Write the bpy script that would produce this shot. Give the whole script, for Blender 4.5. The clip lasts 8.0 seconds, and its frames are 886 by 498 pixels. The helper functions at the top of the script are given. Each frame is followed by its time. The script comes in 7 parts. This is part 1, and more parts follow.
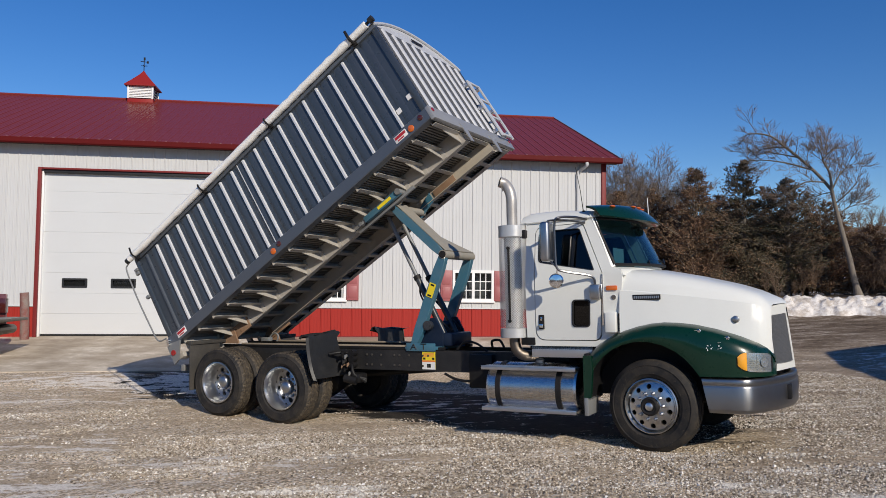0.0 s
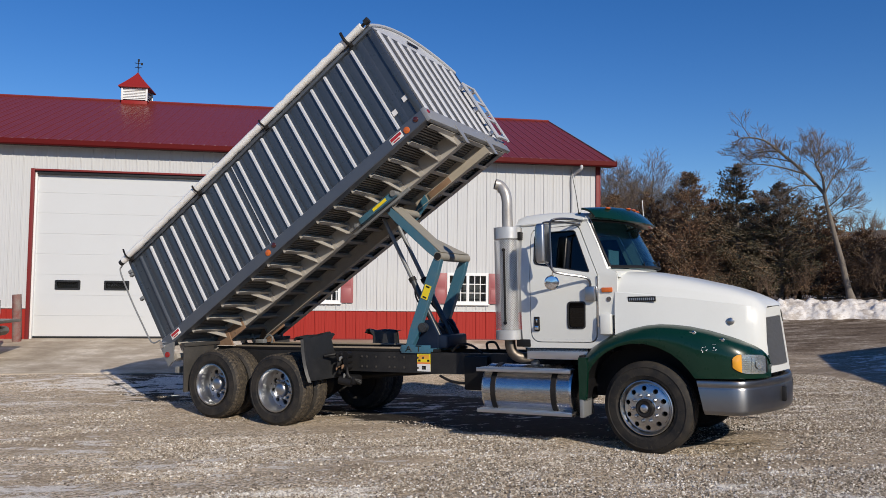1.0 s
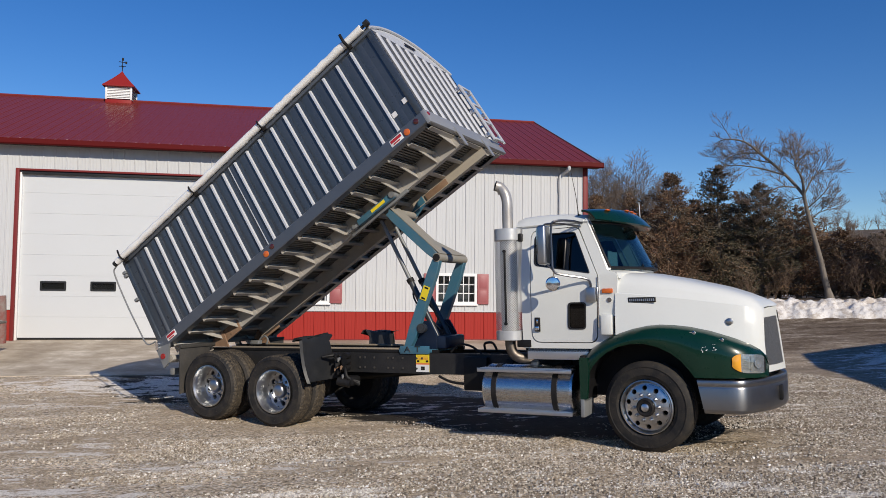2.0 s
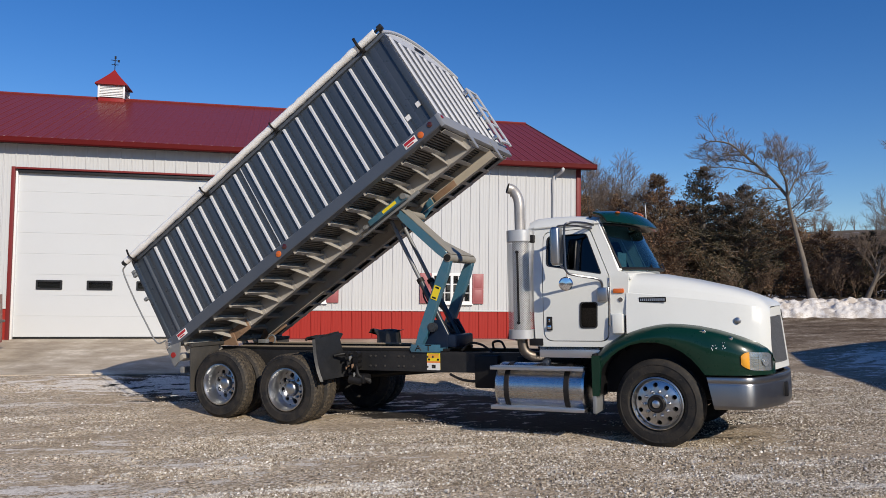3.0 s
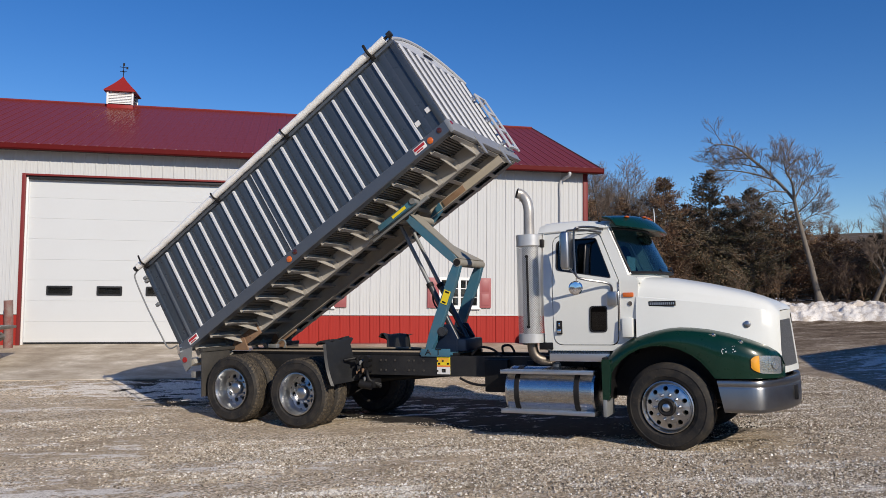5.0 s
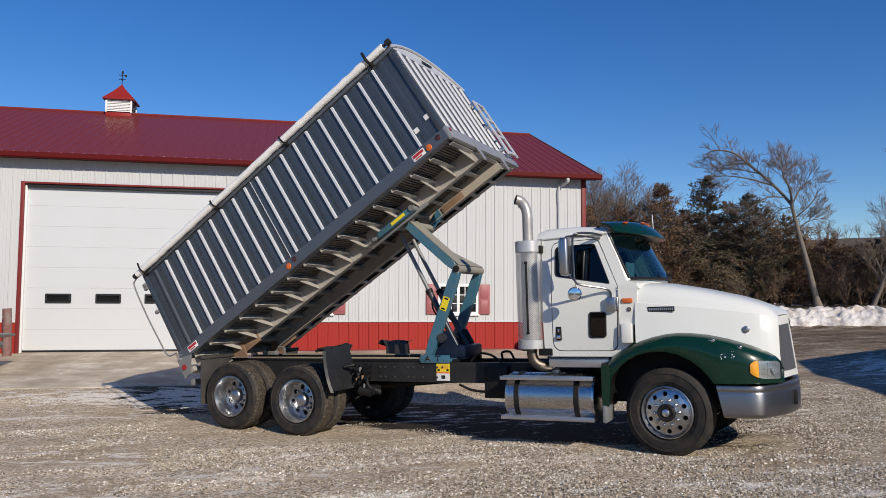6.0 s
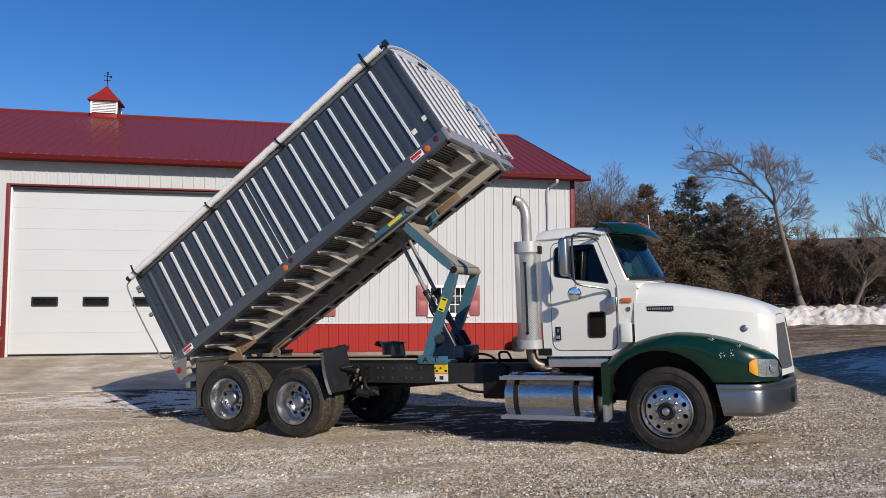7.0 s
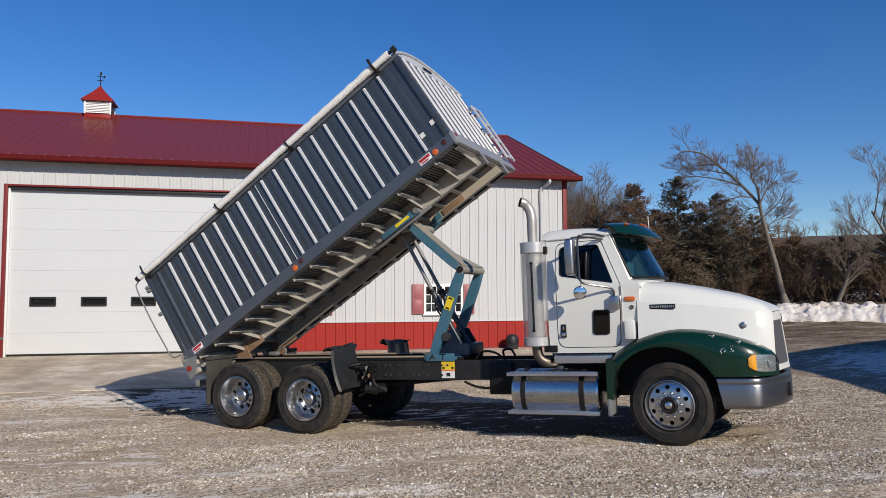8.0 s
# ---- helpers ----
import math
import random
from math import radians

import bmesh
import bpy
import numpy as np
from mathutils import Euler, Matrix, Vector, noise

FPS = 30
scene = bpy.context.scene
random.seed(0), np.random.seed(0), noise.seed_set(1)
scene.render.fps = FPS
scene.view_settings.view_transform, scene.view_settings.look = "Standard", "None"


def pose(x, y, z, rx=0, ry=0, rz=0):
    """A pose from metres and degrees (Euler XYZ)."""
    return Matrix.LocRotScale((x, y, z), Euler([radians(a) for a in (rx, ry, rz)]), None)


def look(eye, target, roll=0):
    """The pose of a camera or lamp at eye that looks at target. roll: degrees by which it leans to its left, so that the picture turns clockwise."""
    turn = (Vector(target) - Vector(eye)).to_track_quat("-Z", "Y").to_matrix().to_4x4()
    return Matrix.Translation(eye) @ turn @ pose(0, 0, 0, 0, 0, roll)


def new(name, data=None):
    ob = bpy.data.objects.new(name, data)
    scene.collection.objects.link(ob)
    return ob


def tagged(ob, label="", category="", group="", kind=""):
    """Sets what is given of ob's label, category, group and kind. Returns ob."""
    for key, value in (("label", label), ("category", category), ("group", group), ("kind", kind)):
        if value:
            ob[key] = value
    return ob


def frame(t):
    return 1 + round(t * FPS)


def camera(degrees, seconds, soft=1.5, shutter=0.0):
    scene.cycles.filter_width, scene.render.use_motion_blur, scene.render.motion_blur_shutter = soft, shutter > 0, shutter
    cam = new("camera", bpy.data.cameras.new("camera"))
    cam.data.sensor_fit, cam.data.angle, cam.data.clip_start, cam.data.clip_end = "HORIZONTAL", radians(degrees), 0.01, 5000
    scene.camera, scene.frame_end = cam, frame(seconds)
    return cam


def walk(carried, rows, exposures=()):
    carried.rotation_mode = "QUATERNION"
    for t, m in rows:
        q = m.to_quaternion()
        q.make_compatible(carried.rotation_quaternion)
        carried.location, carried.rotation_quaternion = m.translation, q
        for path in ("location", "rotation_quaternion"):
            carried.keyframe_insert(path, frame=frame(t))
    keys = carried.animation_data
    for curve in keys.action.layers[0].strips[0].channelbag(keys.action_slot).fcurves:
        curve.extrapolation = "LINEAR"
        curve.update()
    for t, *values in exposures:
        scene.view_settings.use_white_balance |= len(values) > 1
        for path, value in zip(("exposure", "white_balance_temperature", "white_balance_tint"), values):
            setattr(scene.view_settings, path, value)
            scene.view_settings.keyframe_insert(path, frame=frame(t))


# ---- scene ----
cam = camera(60.7, 8.0, soft=0.6)
PATH = [
    (0, (-3.462, -7.853, 1.786), (-3.171, -5.877, 1.882), 0.6),
    (0.5, (-3.449, -7.844, 1.793), (-3.155, -5.868, 1.89), 0.5),
    (1, (-3.481, -7.847, 1.766), (-3.174, -5.873, 1.871), 0.7),
    (1.5, (-3.552, -7.833, 1.776), (-3.223, -5.863, 1.882), 0.7),
    (3, (-4.2, -7.99, 1.78), (-3.79, -6.035, 1.884), 0.7),
    (3.5, (-4.248, -8.015, 1.773), (-3.836, -6.061, 1.877), 0.8),
    (4, (-4.252, -8.015, 1.779), (-3.848, -6.059, 1.884), 0.7),
    (4.5, (-4.266, -8.03, 1.783), (-3.868, -6.073, 1.891), 0.6),
    (6, (-4.286, -8.059, 1.783), (-3.886, -6.103, 1.915), 0.3),
    (6.5, (-4.341, -8.078, 1.781), (-3.922, -6.127, 1.917), 0.2),
    (7, (-4.499, -8.028, 1.773), (-4.054, -6.083, 1.909), 0.0),
    (7.5, (-4.706, -8.087, 1.763), (-4.234, -6.149, 1.902), -0.0),
    (8, (-4.888, -8.245, 1.78), (-4.401, -6.31, 1.912), -0.2),
]
walk(cam, [(t, look(eye, target, roll)) for t, eye, target, roll in PATH],
     exposures=((0.0, 0.08), (1.5, 0.09), (3.0, 0.13), (4.5, 0.14), (8.0, 0.14)))

# ---- world, sun ----
SUN_AZ, SUN_EL = radians(161.5), radians(28.6)   # azimuth clockwise from +y
world = bpy.data.worlds.new("sky")
scene.world = world
world.use_nodes = True
wn = world.node_tree
sky = wn.nodes.new("ShaderNodeTexSky")
sky.sky_type = "NISHITA"
sky.sun_disc = False
sky.sun_elevation, sky.sun_rotation = SUN_EL, SUN_AZ
sky.altitude, sky.air_density, sky.dust_density, sky.ozone_density = 300.0, 1.0, 0.0, 4.0
hue = wn.nodes.new("ShaderNodeHueSaturation")
hue.inputs["Saturation"].default_value = 1.29
hue.inputs["Hue"].default_value = 0.512
wn.links.new(sky.outputs[0], hue.inputs["Color"])
wn.links.new(hue.outputs[0], wn.nodes["Background"].inputs[0])
wn.nodes["Background"].inputs[1].default_value = 0.097
sun_lamp = bpy.data.lights.new("sun", "SUN")
sun_lamp.energy, sun_lamp.angle, sun_lamp.color = 3.95, radians(0.55), (1.0, 0.905, 0.765)
sun_ob = new("sun", sun_lamp)
sun_to = Vector((math.cos(SUN_EL) * math.sin(SUN_AZ), math.cos(SUN_EL) * math.cos(SUN_AZ), math.sin(SUN_EL)))
sun_ob.matrix_world = look(sun_to * 60, (0, 0, 0))


# ---- materials ----
class Nodes:
    """A short way to write node trees."""

    def __init__(self, name):
        self.m = bpy.data.materials.new(name)
        self.m.use_nodes = True
        self.t = self.m.node_tree
        self.b = self.t.nodes["Principled BSDF"]
        self.co = self.t.nodes.new("ShaderNodeTexCoord").outputs["Object"]

    def put(self, kind, **sets):
        n = self.t.nodes.new(kind)
        for k, v in sets.items():
            if isinstance(v, bpy.types.NodeSocket):
                self.t.links.new(v, n.inputs[k.replace("_", " ")])
            else:
                n.inputs[k.replace("_", " ")].default_value = v
        return n

    def noise(self, scale, detail=4.0, rough=0.55, co=None):
        return self.put("ShaderNodeTexNoise", Vector=co or self.co, Scale=scale, Detail=detail, Roughness=rough).outputs["Fac"]

    def stretch(self, sx, sy, sz):
        n = self.put("ShaderNodeMapping", Vector=self.co)
        n.inputs["Scale"].default_value = (sx, sy, sz)
        return n.outputs[0]

    def ramp(self, fac, stops):
        n = self.put("ShaderNodeValToRGB", Fac=fac)
        e = n.color_ramp.elements
        while len(e) < len(stops):
            e.new(0.5)
        for el, (p, c) in zip(e, stops):
            el.position, el.color = p, (*((c, c, c) if isinstance(c, (int, float)) else c), 1)
        return n.outputs["Color"]

    def mix(self, fac, a, b, blend="MIX"):
        n = self.t.nodes.new("ShaderNodeMix")
        n.data_type, n.blend_type = "RGBA", blend
        for i, v in ((0, fac), (6, a), (7, b)):
            if isinstance(v, bpy.types.NodeSocket):
                self.t.links.new(v, n.inputs[i])
            else:
                n.inputs[i].default_value = v if i == 0 else (*v, 1)
        return n.outputs[2]

    def math(self, op, a, b=0.0):
        n = self.t.nodes.new("ShaderNodeMath")
        n.operation = op
        for i, v in ((0, a), (1, b)):
            if isinstance(v, bpy.types.NodeSocket):
                self.t.links.new(v, n.inputs[i])
            else:
                n.inputs[i].default_value = v
        return n.outputs[0]

    def set(self, **k):
        for key, v in k.items():
            s = self.b.inputs[key.replace("_", " ")]
            if isinstance(v, bpy.types.NodeSocket):
                self.t.links.new(v, s)
            else:
                s.default_value = (*v, 1) if isinstance(v, tuple) and len(v) == 3 else v
        return self

    def bump(self, height, strength=0.3, distance=0.01):
        n = self.put("ShaderNodeBump", Height=height, Strength=strength, Distance=distance)
        self.t.links.new(n.outputs[0], self.b.inputs["Normal"])
        return self


def paint(name, col, rough=0.3, coat=0.0, dirt=0.12, dirt_col=(0.28, 0.23, 0.18), metal=0.0, scale=2.2, bump=0.02, spec=0.5):
    """Painted sheet: base colour with large faint soiling, fine grain and scuffs."""
    n = Nodes(name)
    big = n.ramp(n.noise(scale, 6, 0.65), [(0.42, 0.0), (0.78, 1.0)])
    fine = n.ramp(n.noise(scale * 22, 3), [(0.45, 0.0), (0.75, 1.0)])
    d = n.math("MULTIPLY", n.math("ADD", n.math("MULTIPLY", big, 0.7), n.math("MULTIPLY", fine, 0.3)), dirt)
    n.set(Base_Color=n.mix(d, col, dirt_col), Metallic=metal, Coat_Weight=coat, Coat_Roughness=0.08, Specular_IOR_Level=spec)
    n.set(Roughness=n.math("ADD", n.math("MULTIPLY", n.noise(scale * 7, 4), 0.22), rough - 0.11))
    return n.bump(n.noise(scale * 30, 3), bump, 0.01).m


def metal(name, col, rough=0.25, var=0.15, stretch=(1, 1, 1), scale=12.0, dirt=0.15, dirt_col=(0.2, 0.17, 0.14)):
    n = Nodes(name)
    co = n.stretch(*stretch)
    g = n.noise(scale, 5, 0.6, co)
    big = n.ramp(n.noise(2.4, 5, 0.6), [(0.45, 0.0), (0.8, 1.0)])
    n.set(Base_Color=n.mix(n.math("MULTIPLY", big, dirt), col, dirt_col), Metallic=1.0)
    n.set(Roughness=n.math("ADD", n.math("MULTIPLY", g, var), rough - var / 2))
    return n.bump(g, 0.05, 0.004).m


WHITE = paint("white_truck_paint", (0.69, 0.70, 0.665), 0.34, 0.25, 0.07)
GREEN = paint("dark_green_paint", (0.0015, 0.024, 0.0135), 0.30, 0.55, 0.03, (0.10, 0.12, 0.10), spec=0.2)
CHROME = metal("chrome", (0.80, 0.81, 0.83), 0.10, 0.08, dirt=0.10)
POLISHED = metal("polished_aluminium", (0.50, 0.505, 0.51), 0.30, 0.14, dirt=0.06)
FRONTALLOY = metal("bright_polished_aluminium", (0.62, 0.62, 0.615), 0.30, 0.16, dirt=0.14)
ALU = metal("brushed_aluminium", (0.72, 0.73, 0.75), 0.34, 0.16, (1, 12, 12), 20.0, 0.18)
TANK = metal("tank_aluminium", (0.62, 0.62, 0.615), 0.27, 0.16, (0.5, 14, 14), 16.0, 0.22)
BUMPER = metal("bumper_metal", (0.34, 0.335, 0.33), 0.34, 0.18, (9, 9, 0.4), 9.0, 0.4)
BARE = paint("bare_sheet_metal", (0.34, 0.345, 0.35), 0.40, 0.0, 0.2, (0.25, 0.24, 0.23), 0.35, 2.0, 0.04)
# pale base colour stands in for the highlights on the bare metal
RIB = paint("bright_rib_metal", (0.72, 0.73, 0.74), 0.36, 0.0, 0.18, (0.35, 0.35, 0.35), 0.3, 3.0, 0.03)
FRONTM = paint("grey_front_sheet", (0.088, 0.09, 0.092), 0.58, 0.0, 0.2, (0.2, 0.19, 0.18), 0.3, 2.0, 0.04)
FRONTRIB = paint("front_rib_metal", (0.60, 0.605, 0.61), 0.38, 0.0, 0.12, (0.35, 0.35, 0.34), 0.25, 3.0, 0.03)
SHIELDM = paint("heat_shield_metal", (0.60, 0.60, 0.59), 0.34, 0.0, 0.15, (0.35, 0.32, 0.28), 0.5, 3.0, 0.03)
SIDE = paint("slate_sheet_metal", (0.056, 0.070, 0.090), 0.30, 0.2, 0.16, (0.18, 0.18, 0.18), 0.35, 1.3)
RAIL = paint("slate_rail_metal", (0.100, 0.117, 0.145), 0.36, 0.1, 0.2, (0.25, 0.24, 0.22), 0.4, 1.6)
BEIGE = paint("worn_sill_paint", (0.43, 0.385, 0.315), 0.6, 0.0, 0.4, (0.20, 0.15, 0.11), 0.0, 3.0, 0.1)
UNDER = paint("underbody_grey", (0.42, 0.395, 0.355), 0.5, 0.0, 0.3, (0.18, 0.15, 0.12), 0.1, 2.5, 0.08)
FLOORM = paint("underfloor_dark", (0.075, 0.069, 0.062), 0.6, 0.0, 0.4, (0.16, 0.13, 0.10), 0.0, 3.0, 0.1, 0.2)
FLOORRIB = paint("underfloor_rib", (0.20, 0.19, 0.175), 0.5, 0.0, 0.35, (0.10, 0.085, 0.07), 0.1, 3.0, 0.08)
PLANKM = paint("dusty_plank", (0.30, 0.245, 0.18), 0.8, 0.0, 0.5, (0.14, 0.11, 0.08), 0.0, 4.0, 0.15)
RUST = paint("rusty_brown_bracket", (0.21, 0.125, 0.075), 0.75, 0.0, 0.5, (0.34, 0.24, 0.16), 0.0, 6.0, 0.2)
BLACK = paint("black_chassis_paint", (0.009, 0.009, 0.010), 0.5, 0.0, 0.2, (0.07, 0.063, 0.055), 0.0, 3.0, 0.06, 0.2)
PLASTIC = paint("black_plastic", (0.016, 0.017, 0.019), 0.45, 0.0, 0.25, (0.12, 0.115, 0.11), 0.0, 2.0, 0.06, 0.3)
GREYFLAP = paint("grey_dusty_flap", (0.034, 0.032, 0.029), 0.75, 0.0, 0.5, (0.13, 0.11, 0.09), 0.0, 3.0, 0.1)
TEAL = paint("teal_hoist_paint", (0.038, 0.135, 0.20), 0.42, 0.1, 0.3, (0.25, 0.22, 0.18), 0.0, 3.5, 0.05)
TEALDUST = paint("dusty_hoist_steel", (0.30, 0.27, 0.22), 0.62, 0.0, 0.45, (0.10, 0.15, 0.17), 0.0, 4.0, 0.1)
# much darker blue than the arms, used on the hoist's base parts
DARKTEAL = paint("dark_blue_hoist_paint", (0.006, 0.014, 0.034), 0.42, 0.0, 0.12, (0.12, 0.12, 0.12), 0.0, 3.5, spec=0.25)
TARP = paint("white_tarp_vinyl", (0.88, 0.87, 0.835), 0.5, 0.0, 0.16, (0.45, 0.41, 0.35), 0.0, 2.2, 0.5)
AMBER = paint("amber_lens", (0.60, 0.125, 0.015), 0.18, 0.6, 0.05)
DARKLENS = paint("dark_red_lens", (0.06, 0.010, 0.008), 0.2, 0.6, 0.05)
RED_LENS = paint("red_lens", (0.30, 0.008, 0.010), 0.2, 0.6, 0.05)
DULLCHROME = metal("dull_chrome", (0.46, 0.465, 0.47), 0.34, 0.12, (4, 4, 0.6), 10.0, 0.2)
ARMTUBE = metal("dark_tube_metal", (0.17, 0.17, 0.18), 0.3, 0.12)
PIPEM = paint("heat_stained_pipe", (0.46, 0.44, 0.41), 0.42, 0.0, 0.55, (0.14, 0.11, 0.085), 0.45, 4.0, 0.04)
FRAMEM = paint("dusty_black_frame", (0.015, 0.015, 0.016), 0.55, 0.0, 0.28, (0.10, 0.09, 0.08), 0.0, 3.0, 0.06, 0.35)
CABCLOTH = paint("pale_seat_cloth", (0.50, 0.58, 0.57), 0.8, 0.0, 0.2)
TURNLENS = paint("turn_lens", (0.80, 0.36, 0.03), 0.16, 0.5, 0.04)
REFLECTOR = paint("bright_reflector", (0.70, 0.70, 0.68), 0.20, 0.5, 0.05, metal=0.8)
YELLOW = paint("yellow_decal", (0.80, 0.62, 0.02), 0.45, 0.0, 0.12)
DECAL = paint("white_decal", (0.75, 0.74, 0.72), 0.45, 0.0, 0.12)
ORANGE = paint("orange_decal", (0.75, 0.22, 0.06), 0.45, 0.0, 0.1)
DECALRED = paint("red_decal", (0.42, 0.02, 0.03), 0.4, 0.0, 0.1)
INK = paint("black_ink", (0.010, 0.010, 0.011), 0.5, 0.0, 0.08, spec=0.2)
STAINED = metal("stained_steel", (0.15, 0.128, 0.108), 0.48, 0.2, dirt=0.5)
GRILLEM = paint("grille_grey", (0.22, 0.225, 0.235), 0.35, 0.0, 0.2, metal=0.6)
CYLM = paint("dark_cylinder_paint", (0.035, 0.04, 0.048), 0.35, 0.2, 0.3, (0.2, 0.18, 0.15), 0.3)
SEATM = paint("dark_cab_trim", (0.13, 0.14, 0.145), 0.6, 0.0, 0.2)
GREYSTEEL = paint("weathered_grey_steel", (0.22, 0.23, 0.235), 0.5, 0.0, 0.35, (0.3, 0.25, 0.2), 0.3, 3.0, 0.06)
DARKRED = paint("dark_red_car_paint", (0.10, 0.014, 0.018), 0.3, 0.5, 0.15)


def rubber(name, mud):
    n = Nodes(name)
    m = n.ramp(n.noise(22.0, 8, 0.75), [(0.66 - mud * 0.34, 0.0), (0.84 - mud * 0.2, 1.0)])
    film = n.ramp(n.noise(5.0, 7, 0.7), [(0.40, 0.0), (0.66, 1.0)])
    m = n.math("MAXIMUM", m, n.math("MULTIPLY", film, 0.12 + 0.45 * mud))
    n.set(Base_Color=n.mix(n.math("MULTIPLY", m, 0.35 + 0.5 * mud), (0.016, 0.016, 0.017), (0.21, 0.165, 0.11)), Roughness=0.7, Specular_IOR_Level=0.25)
    return n.bump(n.noise(60, 4), 0.25, 0.006).m


TYRE = rubber("tyre_rubber", 0.34)
TREAD = rubber("muddy_tread_rubber", 0.72)
TREADDUST = rubber("dusty_tread_rubber", 0.4)


def glass(name, tint, gloss=1.0, ior=1.5):
    m = bpy.data.materials.new(name)
    m.use_nodes = True
    t = m.node_tree
    t.nodes.clear()
    out = t.nodes.new("ShaderNodeOutputMaterial")
    mixn = t.nodes.new("ShaderNodeMixShader")
    tr = t.nodes.new("ShaderNodeBsdfTransparent")
    gl = t.nodes.new("ShaderNodeBsdfGlossy")
    lw = t.nodes.new("ShaderNodeLayerWeight")
    lw.inputs["Blend"].default_value = 0.5
    po = t.nodes.new("ShaderNodeMath")
    po.operation = "POWER"
    po.inputs[1].default_value = 5.0
    fr = t.nodes.new("ShaderNodeMath")
    fr.operation = "MULTIPLY_ADD"
    r0 = ((ior - 1) / (ior + 1)) ** 2
    fr.inputs[1].default_value, fr.inputs[2].default_value = 1 - r0, r0
    t.links.new(lw.outputs["Facing"], po.inputs[0])
    t.links.new(po.outputs[0], fr.inputs[0])
    tr.inputs[0].default_value = (*tint, 1)
    gl.inputs["Color"].default_value = (gloss, gloss, gloss, 1)
    gl.inputs["Roughness"].default_value = 0.02
    t.links.new(fr.outputs[0], mixn.inputs[0])
    t.links.new(tr.outputs[0], mixn.inputs[1])
    t.links.new(gl.outputs[0], mixn.inputs[2])
    t.links.new(mixn.outputs[0], out.inputs[0])
    return m


CABGLASS = glass("tinted_cab_glass", (0.46, 0.60, 0.64), 1.0, 1.5)
# near-black tint puts the dimness of the cab into the glass
SIDEGLASS = glass("dark_side_glass", (0.06, 0.07, 0.075))
LENSGLASS = glass("lamp_lens_glass", (0.93, 0.95, 0.95))
PANE = glass("window_glass", (0.8, 0.83, 0.83))


def siding(name, col, dirt=0.14, rough=0.36, spec=0.15):
    """Painted ribbed steel, with a slight shift of tone from sheet to sheet."""
    n = Nodes(name)
    rnd = n.t.nodes.new("ShaderNodeObjectInfo").outputs["Random"]
    streak = n.ramp(n.noise(3.0, 6, 0.65, n.stretch(6, 6, 0.6)), [(0.45, 0.0), (0.8, 1.0)])
    c = n.mix(n.math("MULTIPLY", streak, dirt), col, tuple(0.62 * v + 0.04 * min(col) for v in col))
    c = n.mix(n.math("MULTIPLY", rnd, 0.10), c, tuple(0.72 * v for v in col))
    n.set(Base_Color=c, Roughness=n.math("ADD", n.math("MULTIPLY", n.noise(6.0), 0.2), rough), Specular_IOR_Level=spec)
    return n.bump(n.noise(2.5, 3), 0.06, 0.05).m


SIDING = siding("white_steel_siding", (0.55, 0.555, 0.555))
WAINSCOT = siding("red_steel_siding", (0.34, 0.032, 0.025))
ROOFM = siding("maroon_steel_roof", (0.180, 0.029, 0.022), 0.14, 0.22, 0.10)
TRIM = siding("red_steel_trim", (0.19, 0.030, 0.030))
GUTTER = siding("dark_red_gutter_steel", (0.10, 0.009, 0.009), 0.14, 0.42, 0.06)
# pale colour paints the glints along the roof's lower edge
RIBGLINT = siding("bright_rib_end", (0.40, 0.24, 0.24), 0.14, 0.3, 0.3)
# near-black, so the shade under the eave is in the sheet's colour
EAVESHADE = siding("dark_eave_steel", (0.06, 0.045, 0.042))
ROOFRED = siding("red_cupola_roof", (0.27, 0.022, 0.02))
DOORM = paint("white_door_panel", (0.575, 0.59, 0.595), 0.42, 0.0, 0.06, scale=0.8)
SHUTTER = paint("faded_red_shutter", (0.33, 0.095, 0.10), 0.5, 0.0, 0.15)
WINWHITE = paint("white_window_frame", (0.78, 0.78, 0.77), 0.4, 0.0, 0.06)
DARKROOM = paint("dim_interior", (0.10, 0.10, 0.11), 0.8, 0.0, 0.1)
POST = paint("flaked_red_post", (0.20, 0.055, 0.045), 0.7, 0.0, 1.6, (0.24, 0.20, 0.175), 0.0, 4.0, 0.2)

# concrete apron
n = Nodes("worn_concrete")
big = n.noise(0.35, 7, 0.6)
streak = n.noise(1.2, 8, 0.7, n.stretch(1.0, 1.15, 1))
fine = n.noise(28.0, 5, 0.7)
col = n.ramp(n.math("ADD", n.math("MULTIPLY", big, 0.55), n.math("MULTIPLY", streak, 0.45)), [(0.42, (0.31, 0.25, 0.18)), (0.475, (0.43, 0.355, 0.265)), (0.52, (0.52, 0.445, 0.345)), (0.56, (0.70, 0.62, 0.51))])
n.set(Base_Color=n.mix(n.math("MULTIPLY", fine, 0.35), col, (0.33, 0.275, 0.21)), Roughness=0.8)
CONCRETE = n.bump(fine, 0.25, 0.01).m

# gravel yard with frost, packed soil and snow streaks; grass and soil farther off
n = Nodes("gravel_ground")
geo = n.t.nodes.new("ShaderNodeNewGeometry").outputs["Position"]


def stretched(nodes, vec, sx, sy):
    m = nodes.put("ShaderNodeMapping", Vector=vec)
    m.inputs["Scale"].default_value = (sx, sy, 1.0)
    return m.outputs[0]


vor = n.put("ShaderNodeTexVoronoi", Vector=geo, Scale=44.0)
sep = n.t.nodes.new("ShaderNodeSeparateColor")
n.t.links.new(vor.outputs["Color"], sep.inputs[0])
att = n.t.nodes.new("ShaderNodeAttribute")
att.attribute_name = "cover"
cov = n.t.nodes.new("ShaderNodeSeparateColor")
n.t.links.new(att.outputs["Color"], cov.inputs[0])
